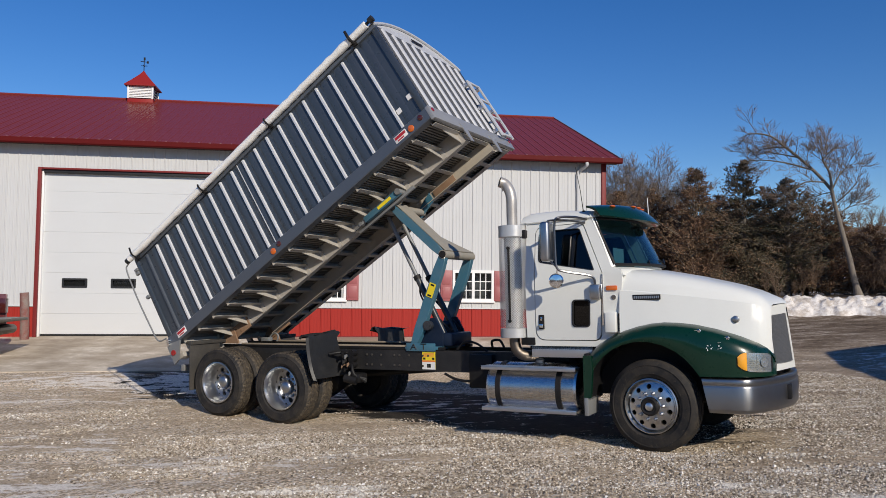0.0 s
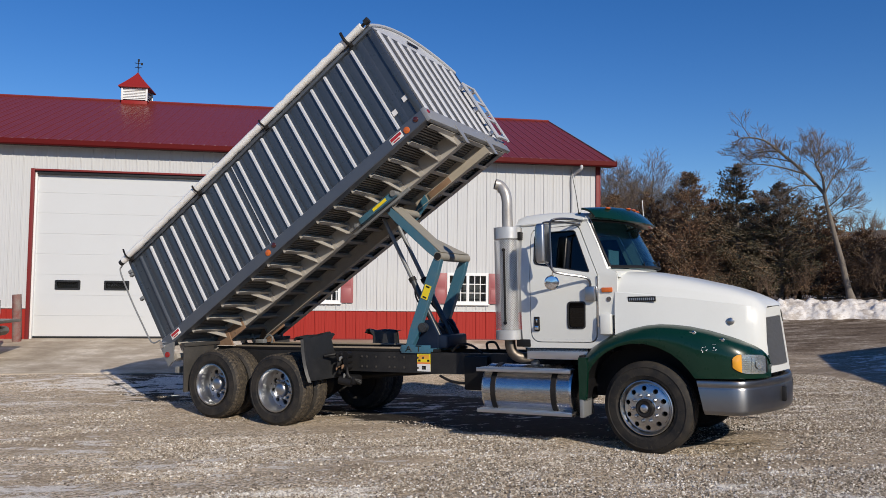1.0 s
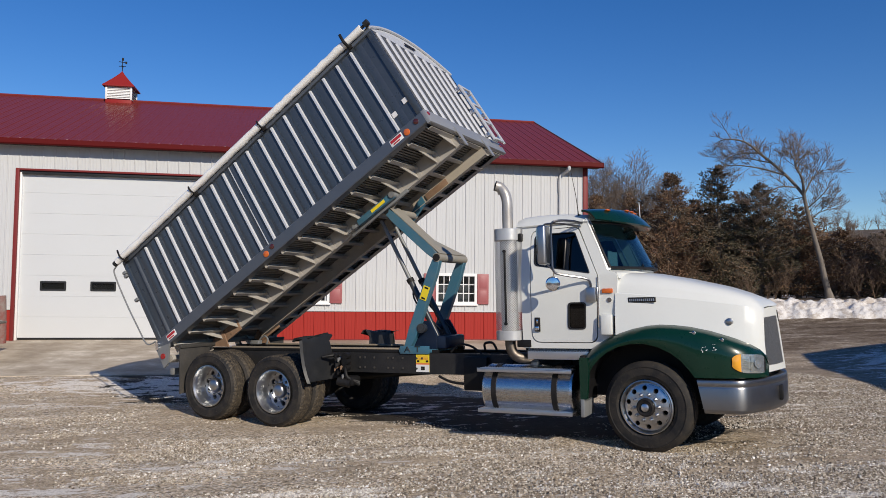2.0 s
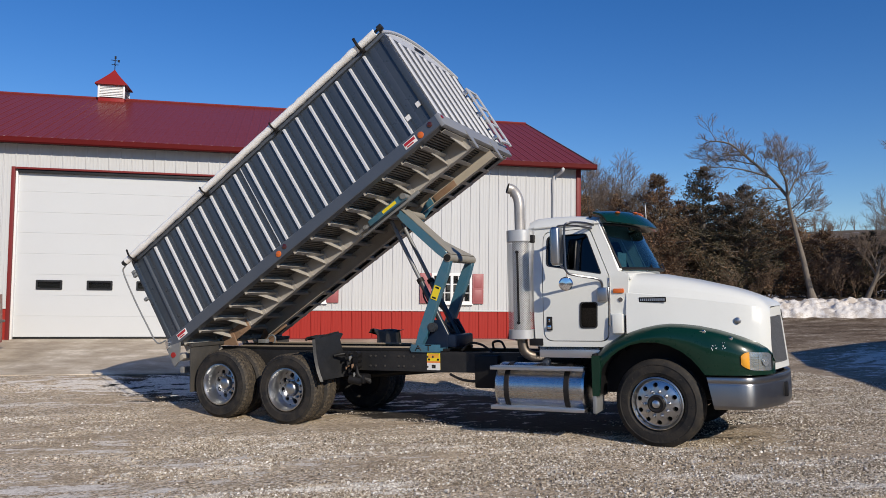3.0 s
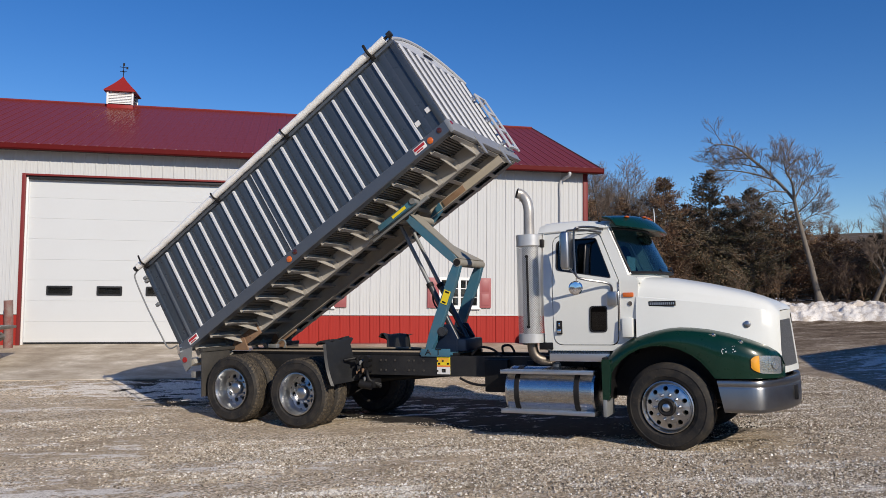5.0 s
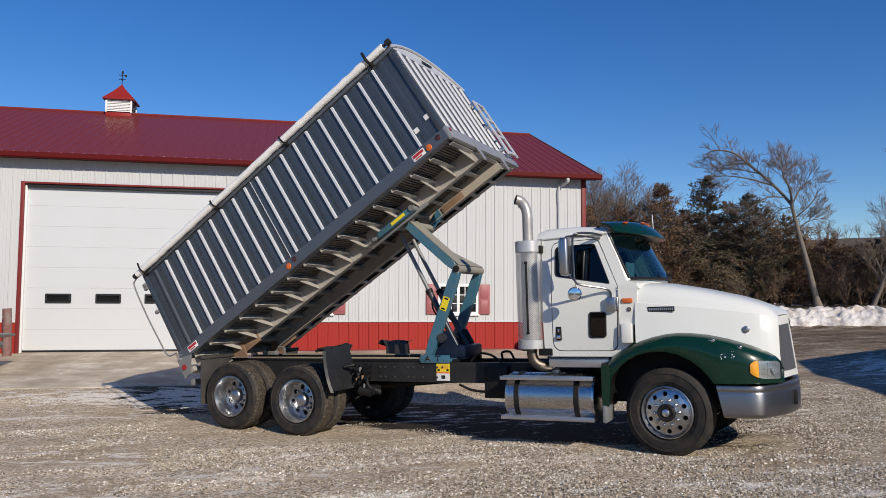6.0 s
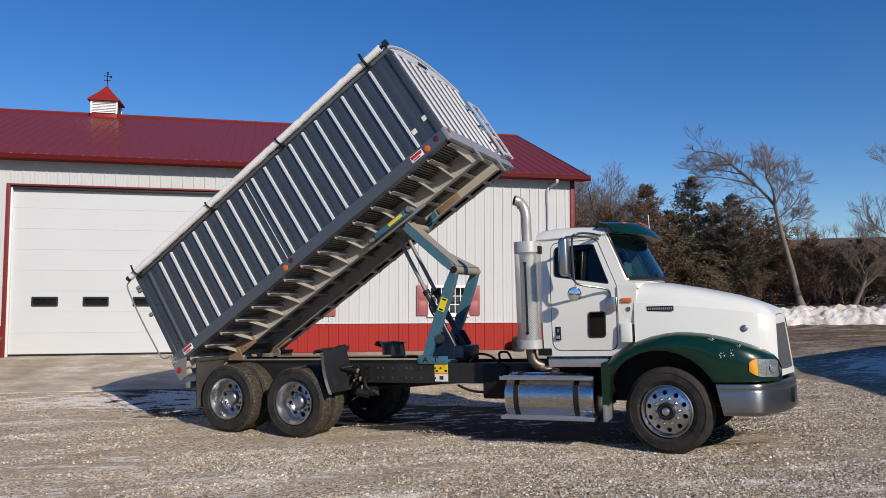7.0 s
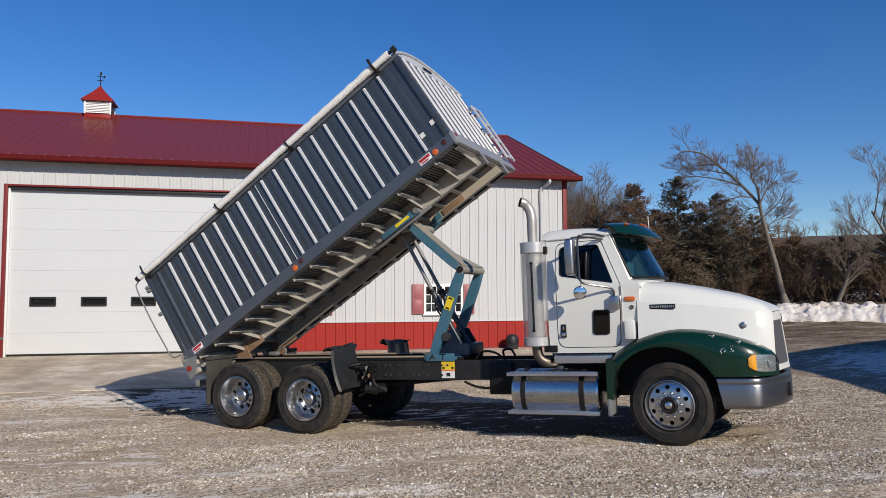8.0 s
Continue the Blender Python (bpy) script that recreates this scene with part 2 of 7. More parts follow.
shadec, fieldc, mudc, icy = cov.outputs[0], cov.outputs[1], cov.outputs[2], att.outputs["Alpha"]
# crushed stone and packed soil
stone = n.ramp(sep.outputs[0], [(0.0, (0.14, 0.115, 0.088)), (0.35, (0.31, 0.262, 0.20)), (0.7, (0.45, 0.39, 0.31)), (1.0, (0.62, 0.56, 0.475))])
soil = n.ramp(n.noise(1.1, 9, 0.7, geo), [(0.35, (0.25, 0.20, 0.145)), (0.6, (0.36, 0.305, 0.235)), (0.8, (0.45, 0.395, 0.315))])
wide = stretched(n, geo, 0.6, 1.5)
packed = n.ramp(n.noise(0.62, 9, 0.72, wide), [(0.45, 0.0), (0.56, 1.0)])
c = n.mix(n.math("MULTIPLY", packed, 0.72), stone, soil)
pebble = n.ramp(n.noise(15.0, 7, 0.85, geo), [(0.36, (0.30, 0.285, 0.27)), (0.50, (0.88, 0.88, 0.88)), (0.64, (1.18, 1.18, 1.18))])
c = n.mix(0.85, c, pebble, "MULTIPLY")
tone = n.ramp(n.noise(0.8, 8, 0.72, wide), [(0.36, (0.80, 0.78, 0.75)), (0.5, (1.0, 1.0, 1.0)), (0.64, (1.2, 1.2, 1.19))])
c = n.mix(0.9, c, tone, "MULTIPLY")
c = n.mix(1.0, c, (1.62, 1.52, 1.38), "MULTIPLY")
chip = n.math("MULTIPLY", n.ramp(sep.outputs[1], [(0.84, 0.0), (0.90, 1.0)]), n.math("SUBTRACT", 0.8, n.math("MULTIPLY", packed, 0.6)))
c = n.mix(chip, c, (0.80, 0.75, 0.67))
# brown churned soil towards the drive
mud = n.ramp(n.math("ADD", n.math("MULTIPLY", n.noise(0.9, 9, 0.78, stretched(n, geo, 0.7, 1.6)), 0.6), n.math("MULTIPLY", n.noise(7.0, 6, 0.85, geo), 0.4)), [(0.42, (0.075, 0.050, 0.032)), (0.49, (0.17, 0.125, 0.085)), (0.54, (0.27, 0.215, 0.16)), (0.60, (0.52, 0.45, 0.37))])
c = n.mix(mudc, c, mud)
# the truck's ground shade, painted in as a ragged near-black patch
blot = n.math("ADD", shadec, n.math("MULTIPLY", n.math("SUBTRACT", n.noise(1.5, 9, 0.75, stretched(n, geo, 0.55, 1.8)), 0.5), 1.5))
shade_col = n.ramp(n.noise(9.0, 7, 0.8, geo), [(0.40, (0.010, 0.0095, 0.009)), (0.58, (0.026, 0.024, 0.021)), (0.70, (0.075, 0.066, 0.056))])
c = n.mix(n.math("MULTIPLY", n.ramp(blot, [(0.28, 0.0), (0.42, 1.0)]), 0.96), c, shade_col)
# what is left of the snow, in streaks
streak = n.math("ADD", n.math("MULTIPLY", n.noise(2.0, 6, 0.70, stretched(n, geo, 0.9, 2.3)), 0.76), n.math("MULTIPLY", n.noise(15.0, 6, 0.8, stretched(n, geo, 0.8, 1.5)), 0.24))
streak = n.math("ADD", streak, n.math("MULTIPLY", n.math("SUBTRACT", icy, 0.5), 0.34))
c = n.mix(n.math("MULTIPLY", n.ramp(streak, [(0.505, 0.0), (0.527, 1.0)]), 0.97), c, n.ramp(n.noise(24.0, 6, 0.85, geo), [(0.38, (0.50, 0.435, 0.355)), (0.52, (0.84, 0.775, 0.69)), (0.66, (0.92, 0.865, 0.79))]))
field = n.ramp(n.noise(0.22, 8, 0.65, geo), [(0.35, (0.075, 0.055, 0.038)), (0.55, (0.135, 0.10, 0.068)), (0.72, (0.19, 0.155, 0.115))])
drift = n.ramp(n.noise(0.11, 7, 0.65, geo), [(0.60, 0.0), (0.66, 1.0)])
field = n.mix(drift, field, (0.66, 0.66, 0.68))
c = n.mix(fieldc, c, field)
n.set(Base_Color=c, Roughness=0.9, Specular_IOR_Level=0.15)
h = n.math("ADD", n.math("MULTIPLY", n.noise(34.0, 5, 0.75, geo), 0.6), n.math("MULTIPLY", n.noise(3.0, 5, 0.6, geo), 0.6))
GROUND = n.bump(h, 0.7, 0.04).m

n = Nodes("gravel_stone")
isl = n.t.nodes.new("ShaderNodeNewGeometry").outputs["Random Per Island"]
pos = n.t.nodes.new("ShaderNodeNewGeometry").outputs["Position"]
mp2 = n.put("ShaderNodeMapping", Vector=pos)
mp2.inputs["Scale"].default_value = (0.8, 2.2, 1.0)
mp2.inputs["Rotation"].default_value = (0, 0, radians(6))
frost = n.ramp(n.noise(1.15, 8, 0.75, mp2.outputs[0]), [(0.53, 0.0), (0.62, 1.0)])
grey = n.ramp(isl, [(0.0, (0.12, 0.096, 0.072)), (0.3, (0.28, 0.232, 0.176)), (0.65, (0.44, 0.375, 0.295)), (0.9, (0.62, 0.56, 0.475)), (1.0, (0.82, 0.80, 0.77))])
n.set(Base_Color=n.mix(n.math("MULTIPLY", frost, 0.5), grey, (0.82, 0.80, 0.77)), Roughness=0.9, Specular_IOR_Level=0.15)
STONE = n.m

n = Nodes("dirty_snow")
dirt = n.ramp(n.noise(1.3, 10, 0.82), [(0.46, 0.0), (0.57, 1.0)])
grit = n.ramp(n.noise(9.0, 5, 0.7), [(0.58, 0.0), (0.72, 1.0)])
c = n.mix(n.math("MULTIPLY", dirt, 0.7), (0.84, 0.80, 0.745), (0.40, 0.32, 0.24))
n.set(Base_Color=n.mix(n.math("MULTIPLY", grit, 0.55), c, (0.22, 0.17, 0.12)), Roughness=0.7)
SNOW = n.bump(n.noise(5.0, 7, 0.7), 0.5, 0.10).m


def bark(name, lo, hi):
    n = Nodes(name)
    n.set(Base_Color=n.mix(n.noise(5.0, 6, 0.65, n.stretch(3, 3, 0.6)), lo, hi), Roughness=0.85)
    return n.bump(n.noise(12.0, 5, 0.7, n.stretch(3, 3, 0.6)), 0.5, 0.03).m


BARK = bark("grey_bark", (0.055, 0.044, 0.035), (0.29, 0.25, 0.205))
TWIG = bark("twig_bark", (0.12, 0.085, 0.065), (0.28, 0.215, 0.165))
BRUSH = bark("brush_twigs", (0.11, 0.07, 0.045), (0.23, 0.155, 0.105))


def needles(name, a, b, c3):
    n = Nodes(name)
    isl = n.t.nodes.new("ShaderNodeNewGeometry").outputs["Random Per Island"]
    tone = n.ramp(n.noise(0.8, 4), [(0.40, 0.0), (0.62, 1.0)])
    n.set(Base_Color=n.mix(tone, n.mix(isl, a, b), n.mix(isl, a, c3)), Roughness=0.8)
    return n.m


CEDAR = needles("cedar_needles", (0.036, 0.040, 0.024), (0.140, 0.118, 0.068), (0.28, 0.17, 0.10))
CEDARBROWN = needles("browned_cedar_needles", (0.085, 0.046, 0.028), (0.31, 0.172, 0.098), (0.18, 0.132, 0.074))


# ---- mesh helpers ----
def finish(bm, name, mat, smooth=35.0, recalc=True):
    if recalc:
        bmesh.ops.recalc_face_normals(bm, faces=bm.faces[:])
    me = bpy.data.meshes.new(name)
    bm.to_mesh(me)
    bm.free()
    me.materials.append(mat)
    if smooth:
        me.shade_smooth()
        me.set_sharp_from_angle(angle=radians(smooth))
    return me


def part(name, bm, mat, parent, label="", smooth=35.0, m=None, recalc=True):
    """One mesh object under a thing or a part."""
    me = bm if isinstance(bm, bpy.types.Mesh) else finish(bm, name, mat, smooth, recalc)
    ob = new(name, me)
    ob.parent = parent
    if m is not None:
        ob.matrix_local = m
    return tagged(ob, label)


def thing(name, label, category, m=None, group="", kind=""):
    ob = new(name)
    ob.empty_display_size = 0.3
    if m is not None:
        ob.matrix_world = m
    return tagged(ob, label, category, group, kind)


def single(name, bm, mat, label, category, group="", kind="", smooth=35.0, m=None):
    ob = new(name, finish(bm, name, mat, smooth))
    if m is not None:
        ob.matrix_world = m
    return tagged(ob, label, category, group, kind)


def box(bm, x0, x1, y0, y1, z0, z1, bevel=0.0, seg=2):
    r = bmesh.ops.create_cube(bm, size=1.0)
    bmesh.ops.scale(bm, vec=(x1 - x0, y1 - y0, z1 - z0), verts=r["verts"])
    bmesh.ops.translate(bm, vec=((x0 + x1) / 2, (y0 + y1) / 2, (z0 + z1) / 2), verts=r["verts"])
    if bevel:
        es = list({e for v in r["verts"] for e in v.link_edges})
        bmesh.ops.bevel(bm, geom=es, offset=bevel, segments=seg, affect="EDGES", profile=0.5)
    return bm


def boxed(*a, **k):
    return box(bmesh.new(), *a, **k)


def basis(d):
    d = Vector(d).normalized()
    a = d.cross(Vector((0, 0, 1)) if abs(d.z) < 0.9 else Vector((1, 0, 0))).normalized()
    return d, a, d.cross(a)


def tube(bm, pts, r, n=10, cap=True):
    """A pipe through the points; r is one radius or a list."""
    pts = [Vector(p) for p in pts]
    rs = r if isinstance(r, (list, tuple)) else [r] * len(pts)
    rings, a = [], None
    for i, p in enumerate(pts):
        d = (pts[min(i + 1, len(pts) - 1)] - pts[max(i - 1, 0)]).normalized()
        if a is None:
            _, a, _ = basis(d)
        a = (a - d * a.dot(d)).normalized()
        b = d.cross(a)
        rings.append([bm.verts.new(p + (a * math.cos(t) + b * math.sin(t)) * rs[i]) for t in (2 * math.pi * k / n for k in range(n))])
    for p, q in zip(rings, rings[1:]):
        for k in range(n):
            bm.faces.new((p[k], p[(k + 1) % n], q[(k + 1) % n], q[k]))
    if cap:
        bm.faces.new(rings[0][::-1])
        bm.faces.new(rings[-1])
    return bm


def bend(pts, steps=6):
    """A smooth line through the points."""
    pts = [Vector(p) for p in pts]
    out = []
    for i in range(len(pts) - 1):
        p0, p1, p2, p3 = pts[max(i - 1, 0)], pts[i], pts[i + 1], pts[min(i + 2, len(pts) - 1)]
        for k in range(steps):
            t = k / steps
            out.append(0.5 * (2 * p1 + (p2 - p0) * t + (2 * p0 - 5 * p1 + 4 * p2 - p3) * t * t + (3 * p1 - p0 - 3 * p2 + p3) * t ** 3))
    return out + [pts[-1]]


def grid(bm, rows, close=False):
    """A skin over rows of points."""
    vs = [[bm.verts.new(p) for p in row] for row in rows]
    for a, b in zip(vs, vs[1:]):
        for k in range(len(a) - (0 if close else 1)):
            k2 = (k + 1) % len(a)
            bm.faces.new((a[k], a[k2], b[k2], b[k]))
    return vs


def thicken(bm, d):
    bmesh.ops.recalc_face_normals(bm, faces=bm.faces[:])
    bmesh.ops.solidify(bm, geom=bm.faces[:], thickness=d)
    return bm


def plate(outer, holes, place, depth):
    """A flat plate with holes: 2D outlines, put into space by place(a, b, c), c from 0 to depth."""
    bm = bmesh.new()
    edges = []
    for ring in (outer, *holes):
        vs = [bm.verts.new((a, b, 0)) for a, b in ring]
        edges += [bm.edges.new((vs[i], vs[(i + 1) % len(vs)])) for i in range(len(vs))]
    bmesh.ops.triangle_fill(bm, use_beauty=True, use_dissolve=False, edges=edges)
    r = bmesh.ops.extrude_face_region(bm, geom=bm.faces[:])
    bmesh.ops.translate(bm, vec=(0, 0, depth), verts=[v for v in r["geom"] if isinstance(v, bmesh.types.BMVert)])
    for v in bm.verts:
        v.co = place(*v.co)
    return bm


def rounded(pts, r, steps=4):
    """A polygon with rounded corners; r is one radius or a list."""
    out = []
    for i, p in enumerate(pts):
        p, a, b = Vector(p), Vector(pts[i - 1]), Vector(pts[(i + 1) % len(pts)])
        rr = r[i] if isinstance(r, (list, tuple)) else r
        if rr <= 0:
            out.append((p.x, p.y))
            continue
        u, v = (a - p).normalized(), (b - p).normalized()
        p0, p2 = p + u * rr, p + v * rr
        for k in range(steps + 1):
            t = k / steps
            q = p0 * (1 - t) ** 2 + p * 2 * t * (1 - t) + p2 * t * t
            out.append((q.x, q.y))
    return out


def spin(bm, profile, n=48, closed=False):
    """Turns (radius, along) round the y axis."""
    rows = [[(r * math.cos(2 * math.pi * k / n), a, r * math.sin(2 * math.pi * k / n)) for k in range(n)] for r, a in profile]
    if closed:
        rows.append(rows[0])
    vs = grid(bm, rows, True)
    if closed:
        bmesh.ops.remove_doubles(bm, verts=bm.verts[:], dist=1e-5)
    return vs


def disc(bm, c, axis, r, h, n=16):
    """A short round bar from c along axis."""
    d = Vector(axis).normalized()
    return tube(bm, [Vector(c), Vector(c) + d * h], r, n)


def step01(v):
    v = np.clip(v, 0.0, 1.0)
    return v * v * (3 - 2 * v)


# ---- ground ----
CH, SH = math.cos(radians(37.3)), math.sin(radians(37.3))
BARN_Y, BARN_Z, APRON_Y = 13.16, 0.34, 8.35


def ground_z(x, y):
    s = np.clip((x - 0.70) * CH - (y - 0.89) * SH, -7.4, 3.0)
    z = 0.0349 * np.maximum(s, -5.25)
    dc = np.hypot(x + 3.5, y + 7.9)
    z = z + 0.52 * step01((dc - 15) / 21) * step01((x - 3) / 9) + 0.95 * step01((dc - 35.5) / 4.5) * step01((x - 3) / 9)
    pad = np.where(y < APRON_Y, -0.03, -0.03 + (BARN_Z + 0.03) * (y - APRON_Y) / (BARN_Y - APRON_Y))
    pad = np.minimum(pad, BARN_Z)
    w = step01((y - 6.2) / (APRON_Y - 6.2)) * (1 - step01((x - 4.5) / 7))
    z = z * (1 - w) + pad * w
    return z + 0.088 * np.clip(dc - 62, 0, 345) * step01((dc - 62) / 40)


def spaced(lo, hi, d, far):
    core = np.arange(lo, hi + d / 2, d)
    out, k = [], d
    v = hi
    while v < far:
        k *= 1.16
        v += k
        out.append(v)
    left, k, v = [], d, lo
    while v > -far:
        k *= 1.16
        v -= k
        left.append(v)
    return np.array(left[::-1] + list(core) + out)


gx, gy = spaced(-14, 10, 0.16, 2200), spaced(-7.5, 14, 0.16, 2200)
GX, GY = np.meshgrid(gx, gy)
GZ = ground_z(GX, GY)
rough = np.array([noise.noise((float(a) * 1.3, float(b) * 1.3, 0.3)) for a, b in zip(GX.ravel(), GY.ravel())]).reshape(GX.shape)
rough2 = np.array([noise.noise((float(a) * 0.35, float(b) * 0.35, 4.3)) for a, b in zip(GX.ravel(), GY.ravel())]).reshape(GX.shape)
near = 1 - step01((np.hypot(GX, GY) - 9) / 20)
GZ = GZ + (0.010 * rough + 0.012 * rough2) * (0.3 + near)
under = step01((GY - APRON_Y - 0.1) / 0.15) * (GY < 30) * (1 - step01((GX - 4.3) / 0.4))
GZ = GZ - 0.06 * under
nx, ny = len(gx), len(gy)
idx = np.arange(nx * ny).reshape(ny, nx)
quads = np.stack([idx[:-1, :-1], idx[:-1, 1:], idx[1:, 1:], idx[1:, :-1]], -1).reshape(-1, 4)
gm = bpy.data.meshes.new("ground")
gm.from_pydata(np.stack([GX, GY, GZ], -1).reshape(-1, 3).tolist(), [], quads.tolist())
gm.shade_smooth()
gm.materials.append(GROUND)
DC = np.hypot(GX + 3.5, GY + 7.9)


def blob(cx, cy, rx, ry, ang=0.0):
    c, s = math.cos(radians(ang)), math.sin(radians(ang))
    u, v = (GX - cx) * c + (GY - cy) * s, -(GX - cx) * s + (GY - cy) * c
    return np.exp(-(u / rx) ** 2 - (v / ry) ** 2)


# mask for the painted shade, laid where the truck shades the yard
shadem = 1.05 * blob(-2.3, 4.9, 5.2, 1.25, -37) + 1.0 * blob(-5.3, 7.0, 1.6, 1.3) + 0.8 * blob(-1.7, 3.35, 3.4, 0.72, -47) + 0.5 * blob(-0.2, 1.6, 1.3, 0.5, -37)
icym = 0.10 + 0.40 * blob(-8.6, 7.4, 4.2, 0.9) + 0.26 * blob(-5.6, 7.0, 2.2, 1.2) + 0.36 * blob(-2.5, 4.8, 4.6, 1.4, -37) + 0.45 * blob(-8.2, 5.4, 2.6, 0.35)
icym += 0.50 * blob(-6.6, -0.2, 2.2, 1.0) + 0.42 * blob(-3.6, 0.9, 1.8, 0.6) + 0.30 * blob(-5.6, 1.6, 1.6, 0.4) + 0.5 * blob(-0.9, -0.25, 0.5, 0.22) + 0.30 * blob(-7.2, 2.2, 2.0, 0.6)
icym += 0.80 * blob(10.6, 6.2, 2.6, 4.2, -24) + 0.42 * blob(4.7, 2.6, 1.4, 0.5) + 0.45 * blob(1.2, -2.2, 1.0, 0.22) + 0.30 * blob(3.0, 0.3, 1.2, 0.4)
field = step01((DC - 37) / 3)
mudm = step01((DC - 19) / 5) * step01((GX - 5) / 4) * (1 - step01((DC - 37) / 3)) * (1 - 0.9 * blob(10.6, 6.2, 2.6, 4.2, -24))
mudm = np.maximum(mudm, 0.58 * step01((GX - 0.2) / 3) * (1 - step01((DC - 37) / 3)))
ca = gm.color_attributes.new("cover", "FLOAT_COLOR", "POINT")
ca.data.foreach_set("color", np.stack([np.clip(shadem, 0, 1), field, mudm, np.clip(icym, 0, 1)], -1).astype(np.float32).ravel())
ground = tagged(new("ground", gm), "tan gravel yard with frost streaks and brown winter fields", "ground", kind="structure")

# loose stones in the yard, nearest first
rng = np.random.default_rng(4)
COUNT = 270000
px, py = rng.uniform(-8.5, 6.8, COUNT * 2), -2.4 + 9.6 * rng.random(COUNT * 2) ** 2.2
clump = np.array([noise.noise((float(a) * 0.35, float(b) * 1.7, 9.0)) + 0.5 * noise.noise((float(a) * 1.1, float(b) * 4.0, 3.0)) for a, b in zip(px, py)])
# fewer stones where the truck's shade is painted into the ground
shade_thin = 1.3 * np.exp(-((0.8 * (px + 2.3) - 0.6 * (py - 5.0)) / 4.6) ** 2 - ((0.6 * (px + 2.3) + 0.8 * (py - 5.0)) / 1.0) ** 2)
shade_thin += 0.9 * np.exp(-((0.68 * (px + 1.7) - 0.73 * (py - 3.4)) / 3.2) ** 2 - ((0.73 * (px + 1.7) + 0.68 * (py - 3.4)) / 0.7) ** 2)
clump *= np.where(px > -2.0, 0.55, 1.0)
keep = np.nonzero(clump - shade_thin + rng.normal(0, 0.18, COUNT * 2) > np.clip(0.02 - 0.06 * (px + 3.0), -0.30, 0.22))[0][:COUNT]
px, py = px[keep], py[keep]
size = 0.0052 + 0.0100 * rng.random(len(px)) ** 3.0
corner = np.array([[-1.1, -0.8, -0.9], [1.2, -0.7, -0.9], [0.0, 1.2, -0.9], [-0.7, -0.5, 0.9], [0.7, -0.5, 0.9], [0.0, 0.8, 0.9]])
chip_faces = [[3, 4, 5], [0, 1, 4, 3], [1, 2, 5, 4], [2, 0, 3, 5]]
v = corner[None] * (0.5 + 0.8 * rng.random((len(px), 6, 3))) * np.array([1.15, 0.95, 0.65])
turn = rng.uniform(0, 6.28, len(px))
vx = v[..., 0] * np.cos(turn)[:, None] - v[..., 1] * np.sin(turn)[:, None]
vy = v[..., 0] * np.sin(turn)[:, None] + v[..., 1] * np.cos(turn)[:, None]
v = np.stack([vx, vy, v[..., 2]], -1) * size[:, None, None]
v += np.stack([px, py, ground_z(px, py) + 0.004 + 0.15 * size], -1)[:, None]
sm = bpy.data.meshes.new("gravel")
sm.from_pydata(v.reshape(-1, 3).tolist(), [], [[i + 6 * k for i in f] for k in range(len(px)) for f in chip_faces])
sm.materials.append(STONE)
tagged(new("gravel", sm), "loose grey and tan crushed stone on the yard", "gravel", kind="stuff")

# concrete apron before the shed
bm = bmesh.new()
edges_x = np.linspace(-26, 4.3, 60)
rows = []
for yy, dz in ((APRON_Y, -0.09), (APRON_Y, 0.012), (APRON_Y + 0.02, 0.016), (10.0, 0.016), (11.6, 0.016), (13.3, 0.016)):
    rows.append([(float(a), yy + (0.05 * noise.noise((float(a) * 0.9, 0, 0)) if yy < 9 else 0), float(ground_z(0.0, max(yy, APRON_Y + 0.02))) + dz) for a in edges_x])
grid(bm, rows)
single("pavement", bm, CONCRETE, "worn tan concrete apron in front of the shed", "pavement", kind="structure")

# ---- machine shed ----
PITCH, X_END, X_START = 0.28, 4.376, -24.2
shed = thing("machine_shed", "white ribbed steel machine shed with red wainscot and maroon roof", "building", pose(0, BARN_Y, BARN_Z))


def sheet(length, w=PITCH, rib=0.020):
    """A strip of ribbed sheet, standing; rib at its left edge, two low swages."""
    prof = [(0, 0), (0.012, -rib), (0.034, -rib), (0.048, 0), (0.115, 0), (0.121, -0.004), (0.135, -0.004), (0.141, 0), (0.195, 0), (0.201, -0.004), (0.215, -0.004), (0.221, 0), (w, 0)]
    bm = bmesh.new()
    grid(bm, [[(a, b, 0) for a, b in prof], [(a, b, length) for a, b in prof]])
    for f in bm.faces:
        f.normal_flip() if f.normal.y > 0 else None
    return bm


def strip_mesh(name, length, mat):
    return finish(sheet(length), name, mat, 25.0, False)


LOW, TOP = 0.80, 5.10         # wainscot and eave heights above the base
DOOR_L, DOOR_R, DOOR_T = -11.0, -5.45, 4.34
WINDOWS = ((-0.09, 1.09), (-4.25, -3.05))
WZ0, WZ1 = 1.02, 1.85
low_mesh = strip_mesh("wainscot_panel", LOW, WAINSCOT)
high_mesh = strip_mesh("siding_panel", TOP - LOW, SIDING)
head_mesh = strip_mesh("siding_panel", TOP - DOOR_T - 0.06, SIDING)
sill_mesh = strip_mesh("siding_panel", WZ0 - LOW, SIDING)
over_mesh = strip_mesh("siding_panel", TOP - WZ1, SIDING)
outer = [(X_START, 0), (DOOR_L, 0), (DOOR_L, DOOR_T), (DOOR_R, DOOR_T), (DOOR_R, 0), (X_END, 0), (X_END, TOP), (X_START, TOP)]
wh = [[(a + 0.03, WZ0 + 0.03), (b - 0.03, WZ0 + 0.03), (b - 0.03, WZ1 - 0.03), (a + 0.03, WZ1 - 0.03)] for a, b in WINDOWS]
wb = plate(outer, wh, lambda a, b, c: (a, 0.05 + c, b), 0.12)
bmesh.ops.recalc_face_normals(wb, faces=wb.faces[:])
